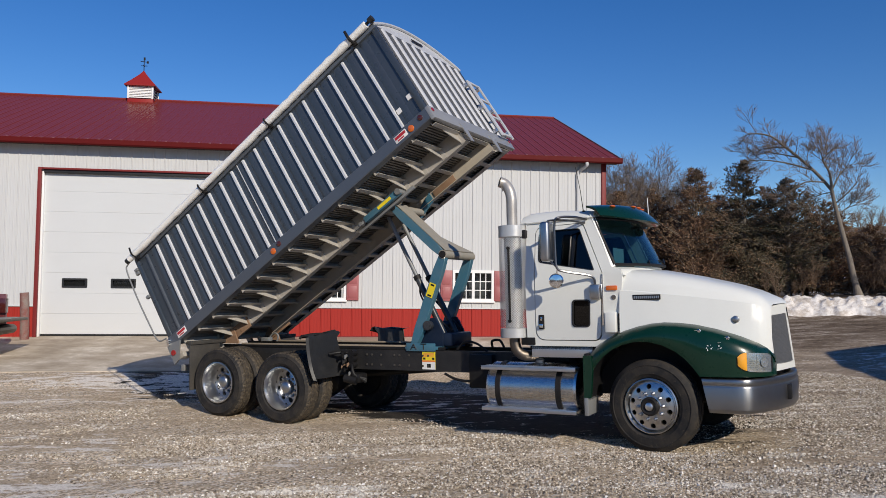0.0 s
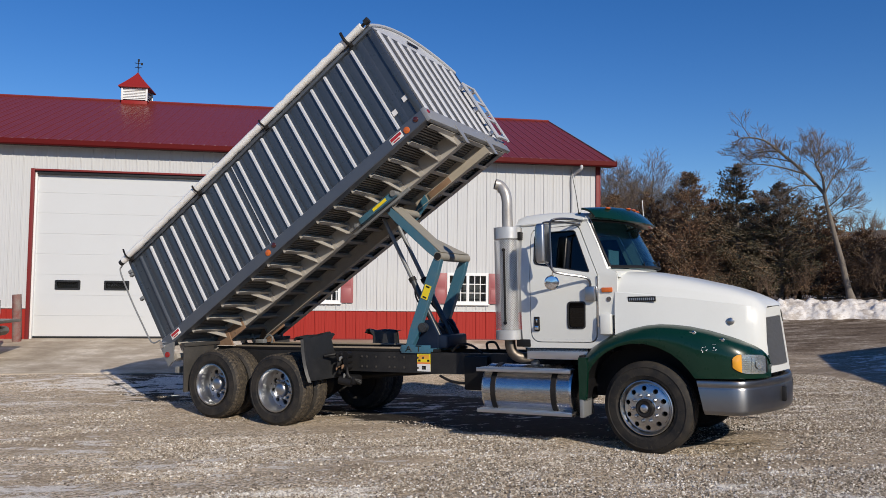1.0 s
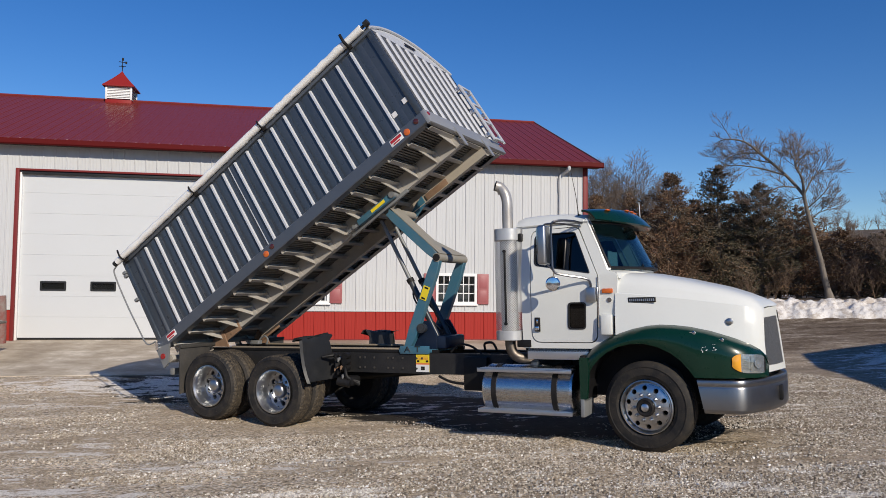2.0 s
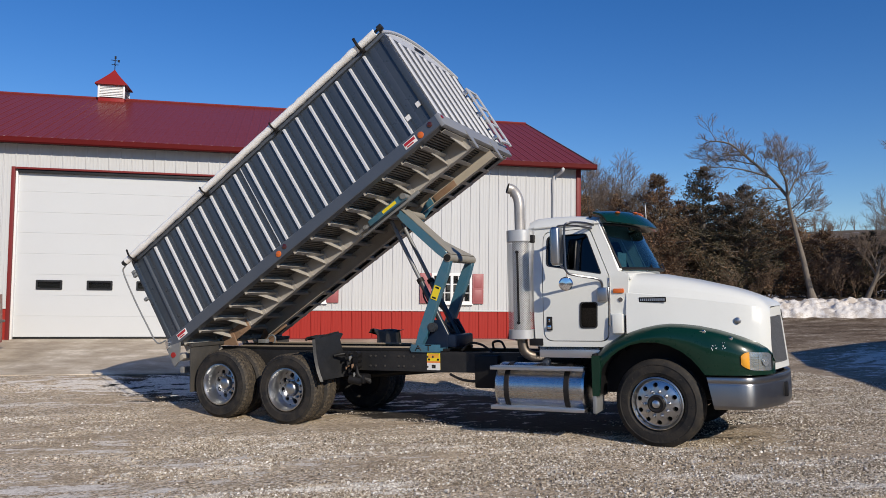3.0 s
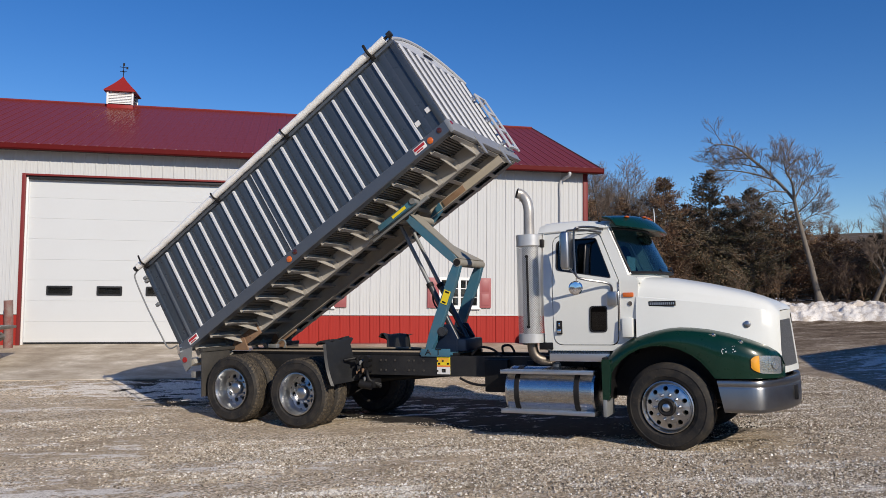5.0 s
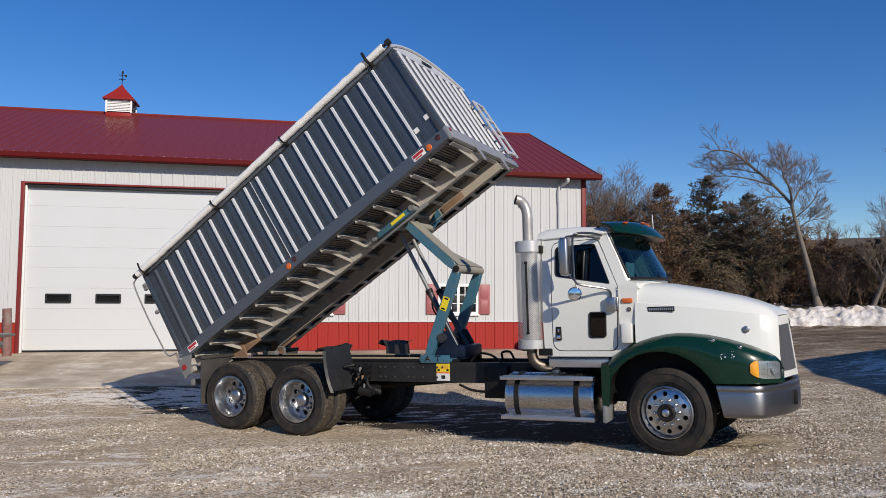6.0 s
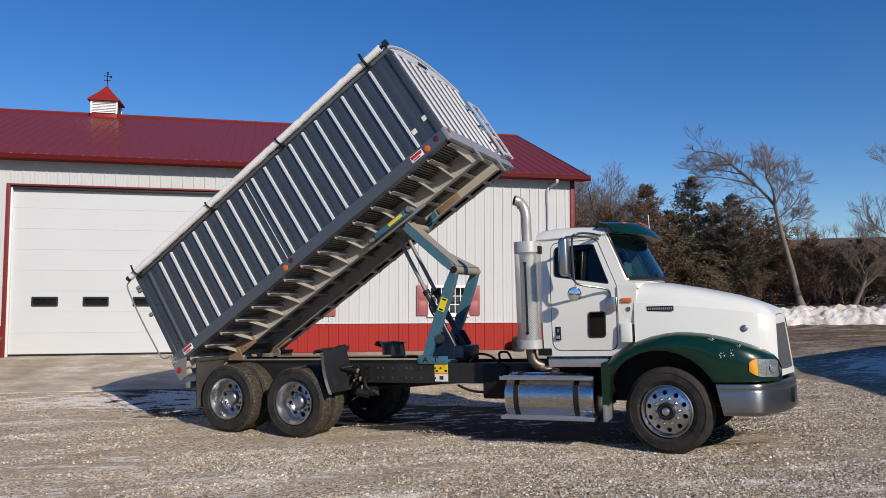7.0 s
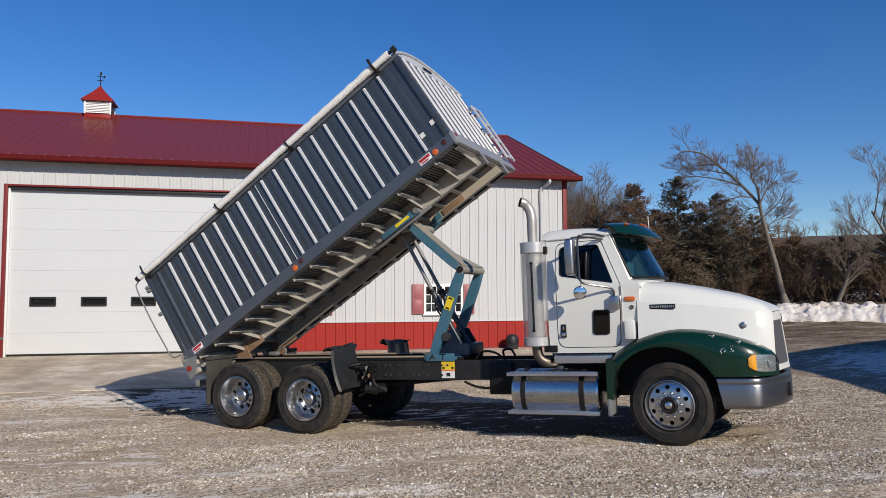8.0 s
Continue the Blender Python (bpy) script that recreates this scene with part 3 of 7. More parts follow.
part("wall", wb, SIDING, shed, "plain inner wall sheathing")
for x0, x1, mat in ((X_START, X_START, SIDING), (X_END, X_END, SIDING)):
    gable = plate([(0.03, 0), (13.2, 0), (13.2, TOP), (6.62, TOP + 2.62), (0.03, TOP)], [], lambda a, b, c, s=x0: (s - 0.02 - c if s > 0 else s + c, a + 0.14, b), 0.1)
    part("gable_wall", gable, mat, shed)
part("back_wall", boxed(X_START, X_END, 13.1, 13.25, 0, TOP), SIDING, shed)

count = int((X_END - X_START) / PITCH)
for i in range(count):
    x = X_END - PITCH * (i + 1)
    mid = x + PITCH / 2
    jobs = []
    if DOOR_L - 0.02 < mid < DOOR_R + 0.02:
        jobs.append((head_mesh, DOOR_T + 0.06))
    else:
        jobs.append((low_mesh, 0.0))
        if any(a < mid < b for a, b in WINDOWS):
            jobs += [(sill_mesh, LOW), (over_mesh, WZ1)]
        else:
            jobs.append((high_mesh, LOW))
    for me, z in jobs:
        ob = part(me.name.split(".")[0], me, None, shed)
        ob.location = (x, 0.0, z)
part("wainscot_cap", boxed(DOOR_R, X_END, -0.030, 0.03, LOW - 0.012, LOW + 0.022, 0.004), SIDING, shed)
part("wainscot_cap", boxed(X_START, DOOR_L, -0.030, 0.03, LOW - 0.012, LOW + 0.022, 0.004), SIDING, shed)
part("base_trim", boxed(DOOR_R, X_END, -0.035, 0.03, -0.03, 0.03, 0.004), TRIM, shed)
part("corner_trim", boxed(X_END - 0.11, X_END + 0.03, -0.045, 0.12, -0.02, TOP - 0.05, 0.006), TRIM, shed, "red corner trim")
part("door_jamb", boxed(DOOR_L - 0.085, DOOR_L + 0.004, -0.05, 0.03, -0.02, DOOR_T + 0.09, 0.006), TRIM, shed, "red door jamb trim")
part("door_stop", boxed(DOOR_L - 0.01, DOOR_L + 0.05, 0.032, 0.22, -0.02, DOOR_T - 0.01, 0.004), WINWHITE, shed, "white inner door stop")
part("door_stop", boxed(DOOR_R - 0.05, DOOR_R + 0.01, 0.032, 0.22, -0.02, DOOR_T - 0.01, 0.004), WINWHITE, shed)
part("door_jamb", boxed(DOOR_R - 0.004, DOOR_R + 0.085, -0.05, 0.03, -0.02, DOOR_T + 0.09, 0.006), TRIM, shed)
part("door_header", boxed(DOOR_L + 0.006, DOOR_R - 0.006, -0.05, 0.22, DOOR_T + 0.035, DOOR_T + 0.085, 0.006), TRIM, shed)
# black strip added for the band of shade below the header
part("head_seal", boxed(DOOR_L + 0.052, DOOR_R - 0.052, 0.0, 0.19, DOOR_T - 0.045, DOOR_T + 0.033, 0.006), PLASTIC, shed, "dark strip painted as the shade above the door")

# overhead door of eight sections
door = part("overhead_door", boxed(DOOR_L, DOOR_R, 0.20, 0.24, 0.04, DOOR_T, 0), DOORM, shed, "white sectional overhead door, closed")
SEC = (DOOR_T - 0.05) / 8
for i in range(8):
    z0 = 0.07 + SEC * i
    if i == 2:
        cuts = [[(DOOR_L + 0.58 + 1.22 * k, z0 + 0.17), (DOOR_L + 1.15 + 1.22 * k, z0 + 0.17), (DOOR_L + 1.15 + 1.22 * k, z0 + 0.36), (DOOR_L + 0.58 + 1.22 * k, z0 + 0.36)] for k in range(4)]
        sec = plate([(DOOR_L + 0.01, z0), (DOOR_R - 0.01, z0), (DOOR_R - 0.01, z0 + SEC - 0.0025), (DOOR_L + 0.01, z0 + SEC - 0.0025)], cuts, lambda a, b, c: (a, 0.12 + c, b), 0.07)
        part("door_section", sec, DOORM, door, "white door section with four slot windows")
        for k in range(4):
            a0, a1 = DOOR_L + 0.58 + 1.22 * k, DOOR_L + 1.15 + 1.22 * k
            part("window_pane", boxed(a0, a1, 0.15, 0.156, z0 + 0.17, z0 + 0.36), PANE, door)
            fr = plate(rounded([(a0 - 0.03, z0 + 0.14), (a1 + 0.03, z0 + 0.14), (a1 + 0.03, z0 + 0.39), (a0 - 0.03, z0 + 0.39)], 0.03), [rounded([(a0 + 0.015, z0 + 0.185), (a1 - 0.015, z0 + 0.185), (a1 - 0.015, z0 + 0.345), (a0 + 0.015, z0 + 0.345)], 0.02)], lambda a, b, c: (a, 0.10 + c, b), 0.03)
            part("window_frame", fr, PLASTIC, door, "black window frame")
            part("window_backing", boxed(a0, a1, 0.185, 0.195, z0 + 0.17, z0 + 0.36), INK, door)
    else:
        part("door_section", boxed(DOOR_L + 0.01, DOOR_R - 0.01, 0.12, 0.19, z0, z0 + SEC - 0.0025), DOORM, door)
part("bottom_seal", boxed(DOOR_L, DOOR_R, 0.11, 0.20, 0.022, 0.07, 0.01), PLASTIC, door, "black rubber bottom seal")

# windows with shutters
for a, b in WINDOWS:
    fr = plate([(a, WZ0 - 0.02), (b, WZ0 - 0.02), (b, WZ1 + 0.03), (a, WZ1 + 0.03)], [[(a + 0.07, WZ0 + 0.06), (b - 0.07, WZ0 + 0.06), (b - 0.07, WZ1 - 0.05), (a + 0.07, WZ1 - 0.05)]], lambda p, q, c: (p, -0.055 + c, q), 0.09)
    win = part("window", fr, WINWHITE, shed, "white window with divided panes")
    part("sill", boxed(a - 0.03, b + 0.03, -0.085, 0.0, WZ0 - 0.05, WZ0 - 0.01, 0.006), WINWHITE, win)
    part("mullion", boxed((a + b) / 2 - 0.04, (a + b) / 2 + 0.04, -0.048, 0.0, WZ0 + 0.04, WZ1 - 0.04, 0.004), WINWHITE, win)
    half = (b - a) / 2 - 0.11
    for s in (a + 0.07, (a + b) / 2 + 0.04):
        part("pane", boxed(s, s + half, -0.012, -0.006, WZ0 + 0.05, WZ1 - 0.04), PANE, win)
        for k in (1, 2):
            part("muntin", boxed(s + half * k / 3 - 0.011, s + half * k / 3 + 0.011, -0.03, -0.014, WZ0 + 0.05, WZ1 - 0.04), WINWHITE, win)
            zz = WZ0 + 0.05 + (WZ1 - WZ0 - 0.09) * k / 3
            part("muntin", boxed(s, s + half, -0.031, -0.0145, zz - 0.011, zz + 0.011), WINWHITE, win)
    part("dim_room", boxed(a + 0.05, b - 0.05, 0.30, 0.32, WZ0, WZ1), DARKROOM, win)
    for s in (a - 0.34, b + 0.01):
        sh = part("shutter", boxed(s, s + 0.33, -0.06, -0.02, WZ0 - 0.01, WZ1 + 0.02, 0.008), SHUTTER, win, "faded red panel shutter")
        for z0, z1 in ((WZ0 + 0.06, (WZ0 + WZ1) / 2 - 0.03), ((WZ0 + WZ1) / 2 + 0.03, WZ1 - 0.05)):
            part("raised_panel", boxed(s + 0.05, s + 0.28, -0.068, -0.055, z0, z1, 0.006), SHUTTER, sh)

# roof: one sheet per rib, gutter, rake, ridge
EY, EZ, RY, RZ = -0.33, TOP + 0.03, 6.34, 7.78
slope = math.atan2(RZ - EZ, RY - EY)
rlen = math.hypot(RZ - EZ, RY - EY)
roof_mesh = finish(sheet(rlen, rib=0.015), "roof_panel", ROOFM, 25.0, False)
rx_end = X_END + 0.36
for i in range(int((rx_end - X_START) / PITCH)):
    ob = part("roof_panel", roof_mesh, None, shed)
    ob.matrix_local = Matrix.Translation((rx_end - PITCH * (i + 1), EY, EZ)) @ Matrix.Rotation(slope - math.pi / 2, 4, "X")
bm = bmesh.new()
grid(bm, [[(X_START, RY, RZ), (rx_end, RY, RZ)], [(X_START, 2 * RY - EY, EZ), (rx_end, 2 * RY - EY, EZ)]])
part("back_roof", thicken(bm, 0.03), ROOFM, shed)
bm = bmesh.new()
grid(bm, [[(X_START, EY + 0.05, EZ - 0.05), (rx_end - 0.02, EY + 0.05, EZ - 0.05)], [(X_START, RY, RZ - 0.06), (rx_end - 0.02, RY, RZ - 0.06)]])
part("roof_deck", thicken(bm, 0.02), DARKROOM, shed)
part("ridge_cap", tube(bmesh.new(), [(X_START, RY, RZ + 0.01), (rx_end, RY, RZ + 0.01)], 0.05, 8), TRIM, shed)
bm = bmesh.new()
gp = [(-0.10, 0.02), (-0.11, -0.10), (-0.08, -0.13), (0.0, -0.13), (0.02, -0.10), (0.02, 0.0)]
grid(bm, [[(x, EY + p, EZ + q - 0.01) for p, q in gp] for x in (X_START, rx_end + 0.01)])
part("gutter", thicken(bm, 0.006), GUTTER, shed, "dark red eave gutter")
# one small block per roof rib, coloured as a glint
rib_end = finish(boxed(-0.020, 0.020, -0.012, 0.02, 0.012, 0.038, 0.004, 1), "rib_end", RIBGLINT)
for i in range(int((rx_end - X_START) / PITCH)):
    part("rib_end", rib_end, None, shed, m=pose(rx_end - PITCH * (i + 1) + 0.024, EY, EZ))
part("gutter_end", boxed(rx_end, rx_end + 0.02, EY - 0.11, EY + 0.03, EZ - 0.14, EZ + 0.02, 0.004), GUTTER, shed)
part("soffit", boxed(X_START, rx_end, EY, 0.06, TOP - 0.075, TOP - 0.055), EAVESHADE, shed, "dark sheet painted as the shade under the eave")
bm = bmesh.new()
for y0, z0, y1, z1 in ((EY, EZ, RY, RZ), (2 * RY - EY, EZ, RY, RZ)):
    grid(bm, [[(rx_end, y0, z0 - 0.14), (rx_end, y0, z0 + 0.03)], [(rx_end, y1, z1 - 0.14), (rx_end, y1, z1 + 0.03)]])
part("rake_trim", thicken(bm, 0.025), GREYSTEEL, shed, "pale grey rake trim")
bm = bmesh.new()
tube(bm, bend([(3.70, EY - 0.04, EZ - 0.12), (3.70, EY - 0.04, EZ - 0.22), (3.62, -0.10, TOP - 0.28), (3.55, -0.05, TOP - 0.40), (3.55, -0.05, TOP - 0.8)]), 0.05, 8)
tube(bm, [(3.55, -0.05, TOP - 0.8), (3.55, -0.05, 0.15)], 0.045, 8)
part("downspout", bm, SIDING, shed, "white downspout on the wall")

# cupola with weathervane
CX, CYC, CZ = -10.06, RY + 0.02, 7.60
cup = part("cupola", boxed(CX - 0.42, CX + 0.42, CYC - 0.42, CYC + 0.42, CZ - 0.35, CZ + 0.14, 0.01), ROOFRED, shed, "white louvred cupola with red roof")
part("cupola_core", boxed(CX - 0.36, CX + 0.36, CYC - 0.36, CYC + 0.36, CZ + 0.13, CZ + 0.62), DARKROOM, cup)
for sx in (-1, 1):
    for sy in (-1, 1):
        part("corner_post", boxed(CX + sx * 0.40 - 0.03, CX + sx * 0.40 + 0.03, CYC + sy * 0.40 - 0.03, CYC + sy * 0.40 + 0.03, CZ + 0.14, CZ + 0.62, 0.005), WINWHITE, cup)
for k in range(8):
    z = CZ + 0.17 + 0.056 * k
    for sy in (-1, 1):
        bm = bmesh.new()
        grid(bm, [[(CX - 0.38, CYC + sy * 0.41, z), (CX + 0.38, CYC + sy * 0.41, z)], [(CX - 0.38, CYC + sy * 0.37, z + 0.055), (CX + 0.38, CYC + sy * 0.37, z + 0.055)]])
        part("louvre", thicken(bm, 0.008), WINWHITE, cup)
        bm = bmesh.new()
        grid(bm, [[(CX + sy * 0.41, CYC - 0.38, z), (CX + sy * 0.41, CYC + 0.38, z)], [(CX + sy * 0.37, CYC - 0.38, z + 0.055), (CX + sy * 0.37, CYC + 0.38, z + 0.055)]])
        part("louvre", thicken(bm, 0.008), WINWHITE, cup)
bm = bmesh.new()
rows = []
for k in range(7):
    t = k / 6
    r = 0.50 * (1 - t) ** 1.15 + 0.012
    rows.append([(CX + a * r, CYC + b * r, CZ + 0.62 + 0.60 * t) for a, b in ((-1, -1), (1, -1), (1, 1), (-1, 1))])
rows.insert(0, [(p[0], p[1], CZ + 0.585) for p in rows[0]])
g = grid(bm, rows, True)
bm.faces.new(g[0][::-1])
bm.faces.new(g[-1])
part("cupola_roof", bm, ROOFRED, cup, "red flared metal roof")
bm = bmesh.new()
zt = CZ + 1.20
tube(bm, [(CX, CYC, zt - 0.05), (CX, CYC, zt + 0.46)], 0.014, 6)
tube(bm, [(CX - 0.11, CYC, zt + 0.20), (CX + 0.11, CYC, zt + 0.20)], 0.011, 6)
tube(bm, [(CX, CYC - 0.11, zt + 0.20), (CX, CYC + 0.11, zt + 0.20)], 0.011, 6)
tube(bm, [(CX - 0.12, CYC, zt + 0.36), (CX + 0.14, CYC, zt + 0.33)], 0.012, 6)
box(bm, CX + 0.09, CX + 0.15, CYC - 0.01, CYC + 0.01, zt + 0.29, zt + 0.37)
box(bm, CX - 0.02, CX + 0.04, CYC - 0.01, CYC + 0.01, zt + 0.40, zt + 0.50)
part("weathervane", bm, INK, cup, "dark metal weathervane")

# bollard, and a pickup parked beside the door
bm = bmesh.new()
bz = float(ground_z(-11.1, 12.7))
tube(bm, bend([(-11.11, 12.7, bz - 0.05), (-11.12, 12.7, bz + 0.5), (-11.145, 12.7, bz + 1.13), (-11.15, 12.7, bz + 1.16)], 3), [0.106] * 9 + [0.085], 16)
single("bollard", bm, POST, "flaking red steel bollard beside the shed door", "bollard")
pickup = thing("pickup_truck", "dark red pickup with its tailgate lowered beside the shed", "pickup", pose(-10.80, 9.85, float(ground_z(-11.3, 9.85)) + 0.02))
bm = bmesh.new()
for yy in (-0.98, 0.93):
    for xa, xb in ((-2.0, -1.66), (-0.86, 0.0)):
        box(bm, xa, xb, yy, yy + 0.05, 0.55, 1.38, 0.02, 2)
    box(bm, -1.66, -0.86, yy, yy + 0.05, 0.95, 1.38, 0.02, 2)
box(bm, -2.0, 0.0, -0.93, 0.93, 0.80, 0.86)
box(bm, -2.03, -1.98, -0.95, 0.95, 0.80, 1.36, 0.01)
part("bed", bm, DARKRED, pickup, "dark red cargo bed")
outl = rounded([(-5.5, 0.5), (-2.06, 0.5), (-2.06, 1.36), (-2.22, 1.86), (-3.35, 1.88), (-4.05, 1.40), (-5.45, 1.22)], [0.1, 0.05, 0.05, 0.08, 0.12, 0.1, 0.15], 4)
part("cab_body", plate(outl, [], lambda a, b, c: (a, -0.95 + c, b), 1.9), DARKRED, pickup, "dark red cab and hood")
for yy in (-0.957, 0.951):
    part("side_window", plate([(-3.75, 1.38), (-2.3, 1.38), (-2.38, 1.78), (-3.33, 1.79)], [], lambda a, b, c, yy=yy: (a, yy + c, b), 0.006), INK, pickup)
gate = bmesh.new()
box(gate, 0.02, 0.53, -0.80, 0.80, 0.80, 0.86, 0.02, 2)
tg = part("tailgate", gate, STAINED, pickup, "worn grey inside of the lowered tailgate")
for k in range(5):
    part("gate_rib", boxed(0.06, 0.48, -0.66 + 0.32 * k, -0.62 + 0.32 * k, 0.858, 0.870, 0.004), GREYSTEEL, tg)
for yy in (-1, 1):
    part("tail_lamp", boxed(-0.16, 0.02, min(yy * 0.83, yy * 0.985), max(yy * 0.83, yy * 0.985), 0.95, 1.28, 0.015), DARKLENS, pickup, "tall red tail lamp")
bm = bmesh.new()
tube(bm, bend([(-0.3, -0.97, 0.60), (0.08, -0.94, 0.60), (0.20, -0.7, 0.60), (0.22, 0, 0.60), (0.20, 0.7, 0.60), (0.08, 0.94, 0.60), (-0.3, 0.97, 0.60)], 4), 0.10, 10)
part("rear_bumper", bm, STAINED, pickup, "dull grey rear bumper")
for yy in (-0.84, 0.84):
    for xx in (-1.26, -4.55):
        bm = bmesh.new()
        spin(bm, [(0.02, 0.0), (0.2, -0.05), (0.22, -0.12), (0.36, -0.125), (0.385, -0.09), (0.385, 0.09), (0.36, 0.125), (0.22, 0.12), (0.2, 0.05), (0.02, 0.02)], 32)
        part("wheel", bm, TYRE, pickup, "black pickup tyre", m=pose(xx, yy, 0.375))

bm = bmesh.new()
spin(bm, [(0.001, 0.0), (0.15, 0.0), (0.175, 0.02), (0.19, 0.16), (0.185, 0.30), (0.15, 0.38), (0.09, 0.425), (0.001, 0.43)], 20)
for v in bm.verts:
    v.co = Vector((v.co.x * 1.05, v.co.z * 0.8, v.co.y))
bucket = thing("covered_bucket", "small black covered bucket against the shed wall", "bucket", pose(2.48, 12.80, float(ground_z(2.48, 12.8)) + 0.01))
part("body", bm, PLASTIC, bucket)
bm = bmesh.new()
tube(bm, bend([(-0.17, -0.05, 0.32), (-0.10, -0.17, 0.20), (0.0, -0.20, 0.15), (0.10, -0.17, 0.20), (0.17, -0.05, 0.32)]), 0.008, 6)
part("handle", bm, INK, bucket, "thin wire handle")

# a low shed outside the view, whose shade lies across the yard
HUT_H = 4.0
reach = HUT_H / math.tan(SUN_EL)
SX, SY = 9.44 + reach * math.sin(SUN_AZ), 10.2 + reach * math.cos(SUN_AZ)
hut = thing("storage_shed", "plain white storage shed beside the yard", "building", pose(SX, SY, 0.25))
hut_plan = [(0.0, 0.0), (-4.0, -8.6), (4.2, -5.4), (8.2, 3.2)]
part("wall", plate(hut_plan, [], lambda a, b, c: (a, b, c - 0.5), HUT_H + 0.4), SIDING, hut)
part("roof", plate([(a * 1.02, b * 1.02) for a, b in hut_plan], [], lambda a, b, c: (a, b, HUT_H - 0.1 + c), 0.12), ROOFM, hut)

# ---- truck: chassis ----
TRUCK = Matrix.Translation((0.6992, 0.8879, 0.0033)) @ Matrix.Rotation(radians(-37.3), 4, "Z") @ Matrix.Rotation(radians(-2.0), 4, "Y")
truck = thing("grain_truck", "white and green grain truck with raised slate-grey dump box on gravel", "truck", TRUCK)


def lerp_table(table, x):
    """Linear between (x, value) pairs."""
    xs, ys = zip(*table)
    return float(np.interp(x, xs, ys))


BOLT = {s: finish(disc(bmesh.new(), (0, 0, 0), (0, s, 0), 0.016, 0.012, 6), "bolt", GREYFLAP) for s in (-1, 1)}
for s in (-1, 1):
    prof = [(0, 0), (0.085, 0), (0.085, 0.012), (0.012, 0.012), (0.012, 0.268), (0.085, 0.268), (0.085, 0.28), (0, 0.28)]
    bm = bmesh.new()
    g = grid(bm, [[(x, s * (0.45 - a), 0.72 + b) for a, b in prof] for x in (-7.15, -4.0, 0.95)], True)
    bm.faces.new(g[0])
    bm.faces.new(g[-1][::-1])
    rail = part("frame_rail", bm, FRAMEM, truck, "black steel frame rail with bolts")
    for i in range(9):
        x = -4.42 + 0.155 * i + (0.07 if i % 3 == 1 else 0)
        for z in (0.79, 0.93):
            part("bolt", BOLT[s], None, rail, m=pose(x, s * 0.45, z))
    part("sub_rail", boxed(-7.25, -2.95, min(s * 0.37, s * 0.45), max(s * 0.37, s * 0.45), 1.003, 1.045, 0.006), BLACK, truck)
    part("frame_plank", boxed(-6.6, -3.35, min(s * 0.35, s * 0.455), max(s * 0.35, s * 0.455), 1.046, 1.066, 0.004), PLANKM, truck, "dusty worn wooden strip on the frame rail")
for x in (-6.9, -5.85, -4.2, -2.6, -1.2):
    part("crossmember", boxed(x - 0.05, x + 0.05, -0.44, 0.44, 0.76, 0.96, 0.01), BLACK, truck)
bm = bmesh.new()
tube(bm, [(-5.2, 0, 0.55), (-3.3, 0, 0.72), (-1.0, 0, 0.80)], 0.055, 12)
part("drive_shaft", bm, BLACK, truck)
bm = bmesh.new()
box(bm, -1.5, -0.4, -0.35, 0.35, 0.55, 1.0, 0.06)
box(bm, -0.3, 0.7, -0.35, 0.35, 0.45, 1.2, 0.06)
part("engine", bm, BLACK, truck, "dark engine and gearbox underneath")

# ---- wheels ----
TR = 0.505


def tyre_bm(lugs, w=0.27):
    h = w / 2
    prof = [(0.305, -h + 0.035), (0.33, -h + 0.012), (0.345, -h + 0.008), (0.350, -h + 0.002), (0.40, -h), (0.435, -h + 0.003), (0.438, -h - 0.002), (0.446, -h - 0.002), (0.449, -h + 0.005), (0.484, -h + 0.022), (TR - 0.006, -h + 0.040), (TR, -h + 0.060)]
    for a in (-0.058, 0.0, 0.058):
        prof += [(TR, a - 0.009), (TR - 0.014, a - 0.006), (TR - 0.014, a + 0.006), (TR, a + 0.009)]
    prof += [(r, -a) for r, a in prof[11::-1]]
    bm = bmesh.new()
    n = 162
    vs = spin(bm, prof, n)
    if lugs:
        for i, (r, a) in enumerate(prof):
            if r > 0.478:
                for k in range(n):
                    if (k + (1 if a > 0 else 0)) % 3 == 0 and abs(a) > 0.02:
                        f = (r - 0.009 * (1 if abs(a) > 0.062 else 0.6)) / r
                        vs[i][k].co.x *= f
                        vs[i][k].co.z *= f
    return bm


def holed_ring(bm, r0, r1, rc, hole, count, face, depth, seg=20):
    """A wheel disc with round hand holes; face(r) gives the place along the axis."""
    for s in range(count):
        a0 = 2 * math.pi * s / count
        da = math.pi / count
        c = Vector((rc * math.cos(a0), rc * math.sin(a0)))
        hv, ov, iv = [], [], []
        for k in range(seg):
            t = 2 * math.pi * k / seg + a0
            d = Vector((math.cos(t), math.sin(t)))
            far = 0.005
            while far < 0.4:
                q = c + d * far
                ang = (math.atan2(q.y, q.x) - a0 + math.pi) % (2 * math.pi) - math.pi
                if q.length > r1 or q.length < r0 or abs(ang) > da:
                    break
                far += 0.002
            p, q = c + d * hole, c + d * far
            hv.append(bm.verts.new((p.x, face(p.length), p.y)))
            iv.append(bm.verts.new((p.x, face(p.length) + depth, p.y)))
            ov.append(bm.verts.new((q.x, face(q.length), q.y)))
        for k in range(seg):
            k2 = (k + 1) % seg
            bm.faces.new((hv[k], hv[k2], ov[k2], ov[k]))
            bm.faces.new((iv[k], iv[k2], hv[k2], hv[k]))
    return bm


LUG = finish(tube(bmesh.new(), [(0, 0, 0), (0, -0.020, 0), (0, -0.038, 0), (0, -0.044, 0)], [0.020, 0.0175, 0.0145, 0.006], 8), "lug_nut", DULLCHROME)


